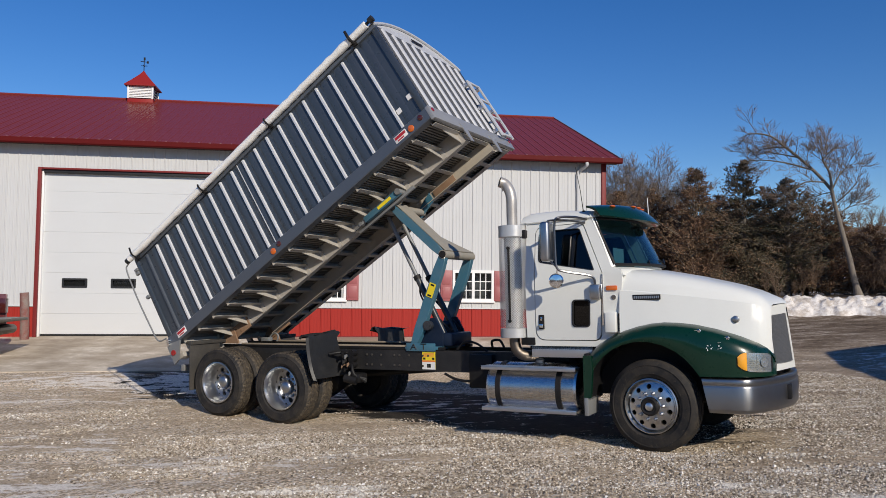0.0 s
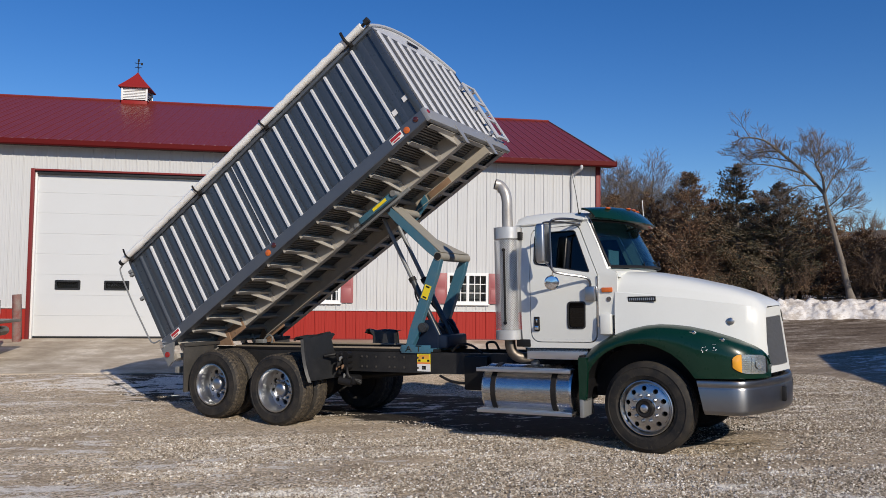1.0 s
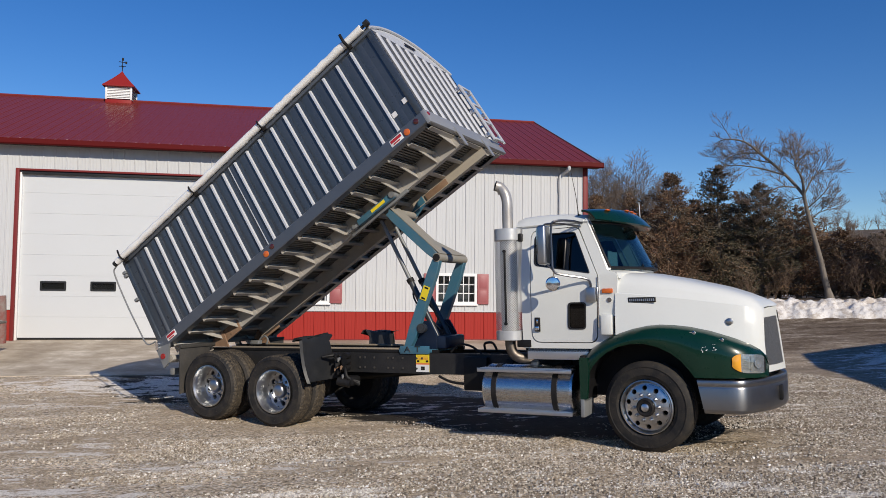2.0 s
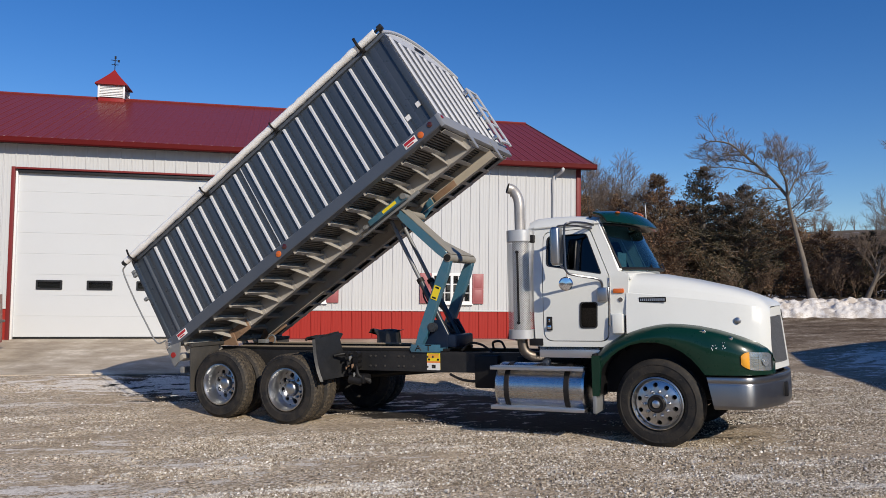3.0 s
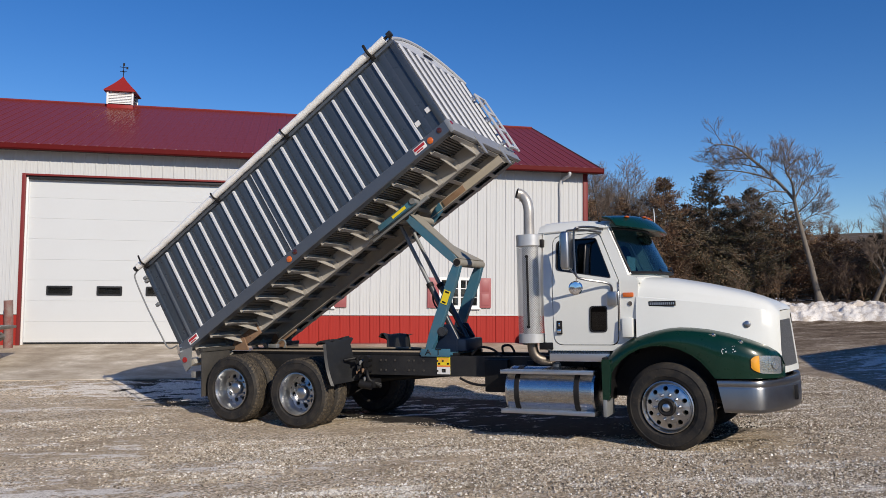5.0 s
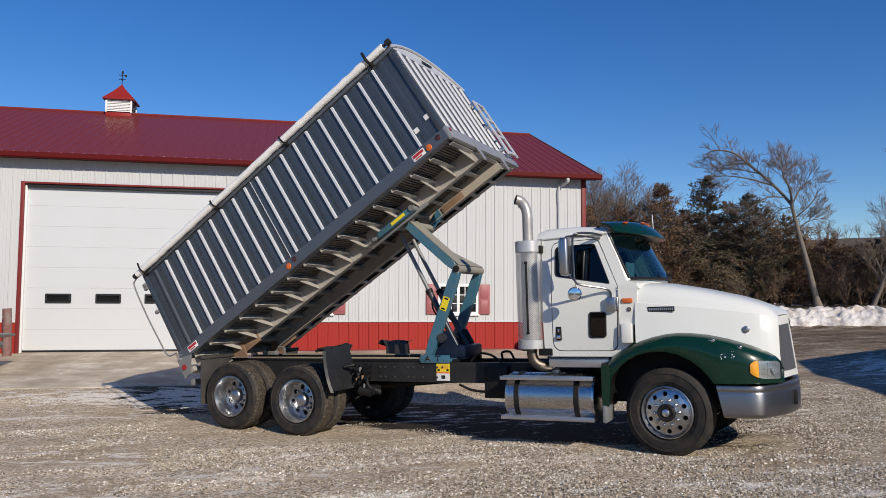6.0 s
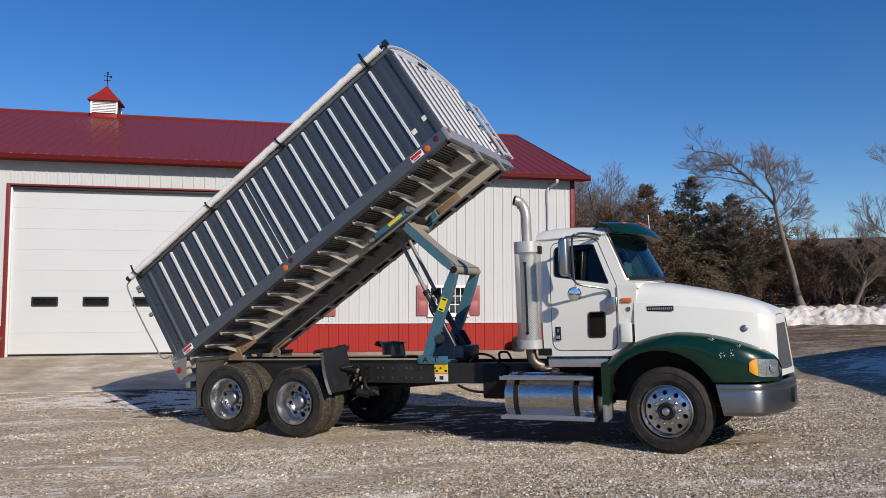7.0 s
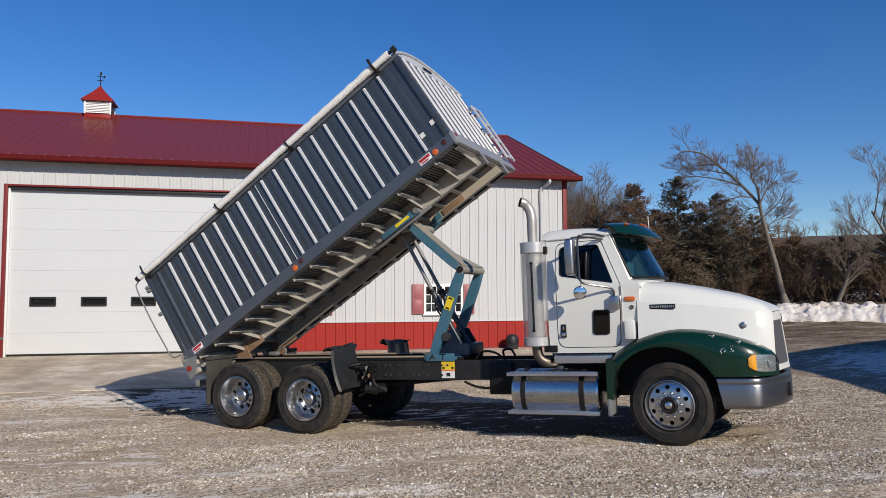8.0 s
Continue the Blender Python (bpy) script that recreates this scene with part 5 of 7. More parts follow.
for x in (-0.352, -0.2, 0.0, 0.2, 0.4, 0.6, 0.8, 0.92, 1.0, 1.07, 1.12, 1.155, 1.18, 1.195):
    t, c, w = lerp_table(HTOP, x), lerp_table(HCREASE, x), lerp_table(HWIDE, x)
    lo = 0.86 if x > 1.05 else max(0.86, lerp_table(FTOP, x) - 0.06)
    half = [(w + 0.050, lo), (w + 0.045, max(1.2, lo + 0.02)), (w + 0.026, c - 0.20), (w, c - 0.005), (w - 0.012, c + 0.004), (w - 0.03, c + 0.35 * (t - c)), (w - 0.09, c + 0.70 * (t - c)), (w - 0.20, c + 0.90 * (t - c)), (w - 0.40, c + 0.975 * (t - c)), (w - 0.62, t)]
    k = step01((x - 1.05) / 0.145)          # the front edge follows the swept nose
    fwd = [k * max(0.0, nose_x(y, z) + 0.012 - 1.195) if z > 1.45 else 0.0 for y, z in half]
    row = [(x + f, -y, z) for (y, z), f in zip(half, fwd)] + [(x + k * (nose_x(0, t) + 0.012 - 1.195), 0.0, t + 0.008)] + [(x + f, y, z) for (y, z), f in zip(half[::-1], fwd[::-1])]
    rows.append(row)
g = grid(bm, rows)
hood = part("hood", bm, WHITE, truck, "white sloping hood", 40.0)
# nose: two swept halves with a grille between
GW = 0.615


def nose_place(a, b, c):
    return (nose_x(a, b) - c, a, b)


for s in (-1, 1):
    outl = [(0.0, 0.86), (0.672, 0.86), (0.668, 1.36), (0.64, 1.51), (0.52, 1.55), (0.0, 1.585)]
    hole = [(0.055, 0.935), (GW, 0.935), (GW - 0.03, 1.45), (0.055, 1.47)]
    bm = plate([(s * p, q) for p, q in outl], [[(s * p, q) for p, q in hole]], nose_place, 0.03)
    part("nose_panel", bm, WHITE, hood)
    bm = bmesh.new()
    for k in range(22):
        y = s * (0.066 + k * (GW - 0.094) / 21)
        rows = []
        for z in (0.93, 1.46):
            x = nose_x(y, z)
            rows.append([(x - 0.03, y - 0.008, z), (x - 0.004, y - 0.008, z), (x - 0.004, y + 0.008, z), (x - 0.03, y + 0.008, z)])
        grid(bm, rows, True)
    part("grille", bm, GRILLEM, hood, "grey grille of upright bars")
    bm = plate([(s * p, q) for p, q in hole], [], lambda a, b, c: (nose_x(a, b) - 0.035 - c, a, b), 0.01)
    part("grille_back", bm, PLASTIC, hood)
bm = bmesh.new()
grid(bm, [[(nose_x(0, z) + 0.003, -w, z), (nose_x(0, z) + 0.007, 0, z), (nose_x(0, z) + 0.003, w, z)] for z, w in ((1.40, 0.008), (1.45, 0.024), (1.49, 0.028), (1.53, 0.018))])
part("nose_emblem", thicken(bm, 0.006), INK, hood, "dark upright nose emblem")
for s in (-1, 1):
    bm = bmesh.new()
    yk = lerp_table(HWIDE, 0.86) + 0.024
    tube(bm, [(0.862, s * yk, 1.425), (0.862, s * (yk + 0.02), 1.425), (0.862, s * (yk + 0.03), 1.425)], [0.040, 0.036, 0.012], 20)
    part("hood_latch", bm, DULLCHROME, hood, "round chrome hood latch")
    yb = lerp_table(HWIDE, -0.05) + 0.010
    badge = part("badge", boxed(-0.205, 0.105, min(s * yb, s * (yb + 0.014)), max(s * yb, s * (yb + 0.014)), 1.648, 1.708, 0.006), INK, hood, "dark badge with raised bars")
    for k in range(13):
        x = -0.190 + k * 0.0222
        part("bar", boxed(x, x + 0.014, min(s * (yb + 0.012), s * (yb + 0.018)), max(s * (yb + 0.012), s * (yb + 0.018)), 1.664, 1.692), ALU, badge)

FOUT = [(-0.80, 1.12), (-0.5, 1.165), (0.0, 1.185), (0.6, 1.175), (0.85, 1.145), (1.0, 1.085), (1.10, 1.01), (1.17, 0.92), (1.21, 0.83), (1.225, 0.74)]
FIN = [(-0.80, 0.95), (0.0, 0.955), (0.4, 0.915), (0.86, 0.85), (1.1, 0.795), (1.2, 0.75), (1.225, 0.70)]


def fender_low(x):
    dx = x + 0.075
    if abs(dx) < 0.655:
        arch = 0.54 + math.sqrt(max(0.0, 0.655 ** 2 - dx * dx))
    else:
        arch = 0.54
    if x > 0.45:
        return max(0.835, arch)
    return arch


def fender_pt(x, k):
    top, out, inn = lerp_table(FTOP, x), lerp_table(FOUT, x), lerp_table(FIN, x)
    low = min(fender_low(x), top - 0.03)
    sh = max(low + 0.005, top - 0.11)
    pts = [(out - 0.012, low), (out, low + 0.25 * (sh - low)), (out, low + 0.7 * (sh - low)), (out - 0.012, sh), (out - 0.055, sh + 0.055), (out - 0.12, sh + 0.085), (inn + 0.03, top - 0.008), (inn - 0.02, top)]
    return pts[k]


for s in (-1, 1):
    bm = bmesh.new()
    xs = [-0.748, -0.735, -0.72, -0.70, -0.66, -0.60, -0.52, -0.42, -0.30, -0.16, 0.0, 0.14, 0.28, 0.38, 0.46, 0.52, 0.56, 0.60, 0.67, 0.76, 0.85, 0.93, 1.0, 1.06, 1.11, 1.15, 1.18, 1.205, 1.225]
    grid(bm, [[(x, s * fender_pt(x, k)[0], fender_pt(x, k)[1]) for k in range(8)] for x in xs])
    fen = part("fender", thicken(bm, 0.02), GREEN, hood, "dark green front fender with chipped paint", 40.0)
    bm = bmesh.new()
    arc = [(-0.075 + 0.665 * math.cos(a), 0.54 + 0.665 * math.sin(a)) for a in (math.pi * k / 24 for k in range(2, 25))]
    grid(bm, [[(x, s * 1.15, z), (x, s * 0.62, z)] for x, z in arc])
    box(bm, -0.72, 0.62, min(s * 0.60, s * 0.64), max(s * 0.60, s * 0.64), 0.55, 1.24)
    part("wheel_well", bm, BLACK, fen, "black wheel well liner")
    back = plate([(-0.748, 1.03), (-0.655, 1.03), (-0.64, 0.90), (-0.652, 0.75), (-0.668, 0.56), (-0.748, 0.56)], [], lambda a, b, c, s=s: (a, s * (1.165 - c), b), 0.05)
    part("rear_skirt", back, GREEN, fen)
    part("splash_flap", boxed(-0.748, -0.70, min(s * 0.78, s * 1.165), max(s * 0.78, s * 1.165), 0.355, 0.56, 0.008), GREYSTEEL, fen, "grey splash flap")
    part("inner_skirt", boxed(-0.755, -0.70, min(s * 0.6, s * 1.115), max(s * 0.6, s * 1.115), 0.52, 1.05, 0.01), BLACK, fen)
    for x in (0.52, 0.80):
        bm = bmesh.new()
        y, z = fender_pt(x, 4)
        tube(bm, [(x, s * (y - 0.004), z - 0.004), (x, s * (y + 0.014), z + 0.012)], [0.024, 0.010], 12)
        box(bm, x - 0.045, x - 0.01, min(s * (y - 0.002), s * (y + 0.006)), max(s * (y - 0.002), s * (y + 0.006)), z - 0.002, z + 0.007)
        part("fender_stud", bm, CHROME, fen)
    chips = random.Random(7)
    for k in range(16):
        x = chips.choice((0.61, 0.62, 0.64, 0.72, 0.74, 0.08)) + chips.uniform(-0.02, 0.02)
        y, z = fender_pt(x, 2)
        z = 1.155 + chips.uniform(-0.05, 0.04) if x > 0.3 else 1.29
        r = chips.uniform(0.003, 0.008)
        part("paint_chip", disc(bmesh.new(), (x, s * (y - 0.01), z), (0, s, 0), r, 0.0125, 6), DECAL, fen)
    # headlight on the curved corner
    def lamp_pt(u, v, out):
        x = 0.885 + 0.32 * u
        y = lerp_table(FOUT, x) + out * (1 - 0.35 * u)
        zc = 0.997 - 0.02 * u
        return (x + out * 0.5 * u, s * y, zc + 0.098 * v)

    def lamp_patch(u0, u1, out, swell=0.0):
        bm = bmesh.new()
        rows = []
        for i in range(9):
            u = u0 + (u1 - u0) * i / 8
            up = (1 - max(0.0, 1 - u / 0.34) ** 2.2) ** 0.5 * (1 - max(0.0, (u - 0.80) / 0.20) ** 2.5 * 0.55)
            down = (1 - max(0.0, 1 - u / 0.52) ** 2.0) ** 0.5 * (1 - max(0.0, (u - 0.86) / 0.14) ** 3 * 0.25)
            lim = [max(0.06, up) if v > 0 else max(0.06, down) for v in range(-4, 5)]
            rows.append([lamp_pt(u, lim[v + 4] * v / 4, out + swell * (1 - (v / 4) ** 2) * (1 - (i / 4 - 1) ** 2)) for v in range(-4, 5)])
        grid(bm, rows)
        return thicken(bm, 0.012)

    lamp = part("headlight", lamp_patch(0.02, 0.985, 0.006), INK, fen, "wraparound headlight with amber turn lens")
    part("reflector", lamp_patch(0.30, 0.94, 0.010, 0.004), REFLECTOR, lamp, "chrome lamp reflector")
    bowl = bmesh.new()
    bc, bn = Vector(lamp_pt(0.74, 0.0, 0.004)), Vector((0.75, s * 0.62, 0.05)).normalized()
    tube(bowl, [bc + bn * d for d in (0.022, 0.012, 0.008, 0.018, 0.030)], [0.046, 0.042, 0.026, 0.014, 0.009], 20)
    part("bulb_bowl", bowl, REFLECTOR, lamp, "round chrome bulb bowl")
    part("turn_lens", lamp_patch(0.04, 0.30, 0.016, 0.016), TURNLENS, lamp, "amber turn lens")
    part("clear_lens", lamp_patch(0.31, 0.95, 0.020, 0.022), LENSGLASS, lamp, "clear ribbed lens")
    bm = bmesh.new()
    for k in range(6):
        z = -0.5 + 0.2 * k
        tube(bm, [lamp_pt(u, z, 0.026) for u in (0.32, 0.42, 0.52)], 0.0015, 4)
    part("lens_rib", bm, GREYSTEEL, lamp)
    bm = bmesh.new()
    tube(bm, [lamp_pt(0.58, v / 4 * 0.9, 0.022) for v in range(-4, 5)], 0.003, 6)
    part("lens_divider", bm, REFLECTOR, lamp)

# bumper wrapped round the nose
plan = bend([Vector((x, y, 0)) for x, y in ((0.54, -1.185), (0.74, -1.185), (0.90, -1.182), (0.985, -1.155), (1.04, -1.095), (1.12, -0.95), (1.235, -0.70), (1.305, -0.45), (1.345, -0.2), (1.355, 0.0), (1.345, 0.2), (1.305, 0.45), (1.235, 0.70), (1.12, 0.95), (1.04, 1.095), (0.985, 1.155), (0.90, 1.182), (0.74, 1.185), (0.54, 1.185))], 5)
bm = bmesh.new()
rows = []
for i, p in enumerate(plan):
    q0, q1 = plan[max(i - 1, 0)], plan[min(i + 1, len(plan) - 1)]
    d = (q1 - q0).normalized()
    nrm = Vector((d.y, -d.x, 0))
    if nrm.dot(Vector((p.x - 0.6, p.y, 0))) < 0:
        nrm = -nrm
    row = []
    for z, o in ((0.815, -0.06), (0.818, -0.004), (0.812, 0.006), (0.800, 0.011), (0.764, 0.012), (0.752, 0.007), (0.744, 0.008), (0.735, 0.012), (0.728, 0.014), (0.512, 0.014), (0.500, 0.013), (0.472, 0.002), (0.460, -0.05)):
        slant = 0.07 * max(0.0, (0.815 - z) / 0.35) * max(0.0, 1 - (p.x - 0.54) / 0.25) if p.x < 0.79 else 0.0
        row.append((p.x + nrm.x * o + slant, p.y + nrm.y * o, z))
    rows.append(row)
grid(bm, rows)
bumper = part("bumper", bm, BUMPER, truck, "scuffed aluminium wraparound bumper", 30.0)
for s in (-1, 1):
    part("tow_pocket", boxed(1.25, 1.342, min(s * 0.36, s * 0.52), max(s * 0.40, s * 0.56), 0.555, 0.715, 0.01), INK, bumper, "dark tow hook pocket")
part("bumper_mount", boxed(0.85, 1.30, -0.5, 0.5, 0.53, 0.76, 0.02), BLACK, bumper)

# ---- exhaust ----
EX, EYY = -1.69, -0.90
SR, SZ0, SZ1 = 0.170, 1.33, 2.44
bm = bmesh.new()
NA, NZ = 34, 38
inner_f = 0.72
dz = (SZ1 - SZ0) / NZ
for j in range(NZ * 2 - 1):
    for k in range(NA):
        a = 2 * math.pi * (k + (0.5 if j % 2 else 0)) / NA
        zc = SZ0 + dz * (j + 1) / 2
        pts = []
        for f in (1.0, inner_f):
            for da, dzz in ((1, 0), (0, 1), (-1, 0), (0, -1)):
                aa = a + da * f * math.pi / NA
                pts.append(bm.verts.new((EX + SR * math.cos(aa), EYY + SR * math.sin(aa), zc + dzz * f * dz / 2)))
        for i in range(4):
            bm.faces.new((pts[i], pts[(i + 1) % 4], pts[4 + (i + 1) % 4], pts[4 + i]))
bmesh.ops.remove_doubles(bm, verts=bm.verts[:], dist=0.0004)
shield = bm
bm = bmesh.new()
tube(bm, [(EX, EYY, SZ0 - 0.05), (EX, EYY, SZ1 + 0.05)], 0.105, 24)
stack = part("exhaust", bm, PIPEM, truck, "exhaust with a perforated metal heat shield")
part("heat_shield", shield, SHIELDM, stack, "perforated bright metal heat shield", 40.0)
for z0, z1 in ((SZ1, 2.585), (1.215, SZ0)):
    bm = bmesh.new()
    rows = [[(EX + r * math.cos(2 * math.pi * k / 40), EYY + r * math.sin(2 * math.pi * k / 40), z) for k in range(40)] for r, z in ((0.06, z0), (SR, z0), (SR + 0.003, z0 + 0.004), (SR + 0.003, z1 - 0.004), (SR, z1), (0.06, z1))]
    grid(bm, rows, True)
    part("shield_collar", bm, SHIELDM, stack, "plain metal shield collar")
bm = bmesh.new()
slot = Vector((0.10, -1.0, 0)).normalized() * (SR + 0.003)
tube(bm, [(EX + slot.x, EYY + slot.y, 1.42), (EX + slot.x, EYY + slot.y, 2.30)], 0.014, 8)
for z in (1.42, 2.30):
    disc(bm, (EX + slot.x, EYY + slot.y, z), (0.1, -1, 0), 0.022, 0.02, 8)
part("clamp_bar", bm, INK, stack, "dark clamp bar")
bm = bmesh.new()
path = bend([(EX, EYY, 2.55), (EX, EYY, 2.78), (EX, EYY, 2.92), (EX - 0.025, EYY, 3.03), (EX - 0.085, EYY, 3.115), (EX - 0.14, EYY - 0.035, 3.14)], 6)
tube(bm, path, [0.066] * len(path), 24, False)
part("stack_pipe", thicken(bm, 0.004), PIPEM, stack, "curved heat-stained steel tailpipe")
end = path[-1] - (path[-1] - path[-2]).normalized() * 0.006
# flat black disc stands in for the shade inside the pipe
part("soot_bore", disc(bmesh.new(), end, path[-1] - path[-2], 0.061, 0.002, 20), INK, stack, "black disc painted as the shade inside the pipe mouth")
bm = bmesh.new()
path = bend([(EX, EYY, 1.24), (EX, EYY, 1.14), (EX + 0.03, EYY + 0.01, 1.05), (EX + 0.10, EYY + 0.04, 1.0), (EX + 0.22, EYY + 0.15, 0.98)], 6)
tube(bm, path, 0.066, 18)
part("elbow_pipe", bm, STAINED, stack, "stained steel exhaust elbow")
part("stack_bracket", boxed(-1.56, -1.49, -0.97, -0.86, 2.42, 2.52, 0.01), INK, stack)

# ---- rear fenders and flaps ----
for s in (-1, 1):
    bm = bmesh.new()
    arc = [(-4.80, 1.20), (-4.775, 1.232), (-4.74, 1.245), (-4.68, 1.240), (-4.66, 1.20), (-4.645, 1.05), (-4.62, 0.90), (-4.58, 0.76), (-4.53, 0.64)]
    sm = bend([Vector((a, 0, b)) for a, b in arc], 4)
    torn = random.Random(5)
    rows = []
    for i, p in enumerate(sm):
        t = i / (len(sm) - 1)
        inner = 0.62 - 0.22 * max(0.0, t - 0.3) / 0.7 - (0.10 if p.z > 1.2 else 0.0)
        row = [(p.x + 0.035, s * 1.225, p.z - 0.02), (p.x + 0.012, s * 1.243, p.z - 0.006), (p.x, s * 1.225, p.z)]
        for y in (1.06, 0.90, 0.76, inner):
            row.append((p.x + torn.uniform(-0.004, 0.004), s * y, p.z + (torn.uniform(-0.012, 0.016) + 0.03 * (y < 0.7) if p.z > 1.19 else 0.0)))
        rows.append(row)
    grid(bm, rows)
    f = part("quarter_fender", thicken(bm, 0.012), PLASTIC, truck, "black plastic quarter fender before the drive wheels")
    bm = bmesh.new()
    tube(bm, bend([(-4.60, s * 0.80, 0.95), (-4.50, s * 0.72, 0.97), (-4.42, s * 0.60, 0.96), (-4.38, s * 0.46, 0.93)]), 0.024, 10)
    for k in range(3):
        disc(bm, (-4.30, s * 0.60, 0.80 + 0.08 * k), (0, s, 0), 0.05, 0.10, 10)
    part("fender_bracket", bm, BLACK, f)
    flap = boxed(-6.93, -6.91, min(s * 0.60, s * 1.22), max(s * 0.60, s * 1.22), 0.40, 1.08, 0.004)
    part("mud_flap", flap, GREYFLAP, truck, "grey dusty mud flap")
    part("flap_hanger", boxed(-6.95, -6.89, min(s * 0.42, s * 1.22), max(s * 0.42, s * 1.22), 1.08, 1.13, 0.006), GREYFLAP, truck)
bm = bmesh.new()
for k in range(3):
    tube(bm, bend([(-4.35, -0.55 - 0.05 * k, 0.90 - 0.10 * k), (-4.28, -0.70, 0.78 - 0.08 * k), (-4.22, -0.72, 0.66), (-4.10, -0.62, 0.60 - 0.02 * k)]), 0.022, 8)
box(bm, -4.40, -4.15, -0.72, -0.5, 0.55, 0.68, 0.03)
tube(bm, [(-4.38, -0.74, 0.62), (-4.20, -0.70, 0.58)], 0.06, 12)
part("brake_chamber", bm, BLACK, truck, "dusty brake chamber and hoses")
for k, (x, z, r) in enumerate(((-4.46, 0.98, 0.030), (-4.41, 0.93, 0.024), (-4.44, 0.86, 0.034), (-4.37, 0.82, 0.022), (-4.42, 0.75, 0.028), (-4.34, 0.70, 0.024), (-4.30, 0.64, 0.030), (-4.47, 0.80, 0.018))):
    part("air_fitting", tube(bmesh.new(), [(x, -0.60, z), (x + 0.03, -0.72, z - 0.01), (x + 0.05, -0.76, z - 0.04)], [r, r * 0.9, r * 0.5], 8), (BLACK, GREYSTEEL, FRAMEM, RUST)[k % 4], truck)
bm = bmesh.new()
box(bm, -7.30, -7.22, -1.05, 1.05, 0.66, 0.76, 0.01)
box(bm, -7.30, -7.22, -0.5, -0.4, 0.7, 1.0, 0.01)
box(bm, -7.30, -7.22, 0.4, 0.5, 0.7, 1.0, 0.01)
part("rear_bar", bm, GREYSTEEL, truck, "grey rear under-ride bar")

# ---- dump box, raised ----
TILT = 32.4
BED = Matrix.Translation((-7.23, 0, 1.185)) @ Matrix.Rotation(radians(-TILT), 4, "Y")
U0, U1, HB, YW = -0.10, 5.42, 1.50, 1.205


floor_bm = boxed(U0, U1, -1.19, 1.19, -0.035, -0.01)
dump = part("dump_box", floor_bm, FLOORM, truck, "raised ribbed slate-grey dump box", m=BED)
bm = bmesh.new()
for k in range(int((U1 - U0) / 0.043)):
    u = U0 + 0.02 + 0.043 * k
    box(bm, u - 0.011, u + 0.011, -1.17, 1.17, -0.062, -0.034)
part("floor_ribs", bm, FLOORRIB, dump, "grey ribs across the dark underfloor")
for s in (-1, 1):
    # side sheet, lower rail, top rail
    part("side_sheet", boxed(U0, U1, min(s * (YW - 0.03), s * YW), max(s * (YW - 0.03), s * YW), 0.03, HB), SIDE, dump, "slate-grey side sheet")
    bm = bmesh.new()
    prof = [(1.16, 0.065), (1.250, 0.065), (1.258, 0.055), (1.258, -0.092), (1.250, -0.102), (1.13, -0.102), (1.13, -0.088), (1.235, -0.088), (1.235, 0.045), (1.16, 0.045)]
    g = grid(bm, [[(u, s * a, b) for a, b in prof] for u in (U0, U1 + 0.01)], True)
    bm.faces.new(g[0])
    bm.faces.new(g[1][::-1])
    rail = part("lower_rail", bm, RAIL, dump, "slate lower side rail with lamps")
    part("top_rail", boxed(U0, U1, min(s * 1.17, s * 1.245), max(s * 1.17, s * 1.245), HB - 0.02, HB + 0.055, 0.012), RAIL, dump)
    # hat ribs: bare metal, its highlight painted in as one pale colour; rearmost slate
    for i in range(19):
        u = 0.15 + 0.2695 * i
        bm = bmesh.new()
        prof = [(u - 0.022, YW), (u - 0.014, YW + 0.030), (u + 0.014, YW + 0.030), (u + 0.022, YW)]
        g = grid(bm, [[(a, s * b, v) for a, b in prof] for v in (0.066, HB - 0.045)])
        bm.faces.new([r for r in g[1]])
        part("rib", bm, RIB if i else RAIL, dump, "metal side rib with its highlight painted in as a pale colour" if i == 1 else "", 20.0)
        if u + 0.14 < U1 - 0.05:
            bm = bmesh.new()
            w = u + 0.135
            prof = [(w - 0.06, YW + 0.0005), (w - 0.04, YW + 0.007), (w + 0.04, YW + 0.007), (w + 0.06, YW + 0.0005)]
            grid(bm, [[(a, s * b, v) for a, b in prof] for v in (0.066, HB - 0.03)])
            part("swage", bm, SIDE, dump, "" if i else "shallow pressed swage", 20.0)
    part("panel_seam", boxed(2.437, 2.447, min(s * YW, s * (YW + 0.016)), max(s * YW, s * (YW + 0.016)), 0.066, HB - 0.03), RIB, dump, "thin bright seam between side sheets")
    part("corner_post", boxed(U1 - 0.09, U1, min(s * 1.18, s * 1.232), max(s * 1.18, s * 1.232), 0.03, HB + 0.03, 0.01), SIDE, dump)
    part("rear_post", boxed(U0 - 0.02, U0 + 0.06, min(s * 1.17, s * 1.235), max(s * 1.17, s * 1.235), -0.02, HB + 0.04, 0.01), SIDE, dump)
    for u, v, mat in ((5.10, -0.03, AMBER), (5.28, 0.0, DARKLENS), (2.36, -0.03, AMBER), (2.50, 0.0, DARKLENS)):
        bm = bmesh.new()
        r = 0.048 if mat is AMBER else 0.040
        tube(bm, [(u, s * 1.256, v), (u, s * 1.268, v), (u, s * 1.276, v)], [r, r * 0.9, r * 0.3], 18)
        part("side_lamp", bm, mat, rail, "amber side lamp" if mat is AMBER else "dark red side lamp")
    for u in (0.10, 4.82):
        dec = part("maker_plate", boxed(u, u + 0.21, min(s * 1.257, s * 1.262), max(s * 1.257, s * 1.262), -0.065, 0.03, 0.004), DECAL, rail, "white and red maker's plate")
        part("bar", boxed(u + 0.015, u + 0.195, min(s * 1.261, s * 1.265), max(s * 1.261, s * 1.265), -0.022, 0.018), DECALRED, dec)
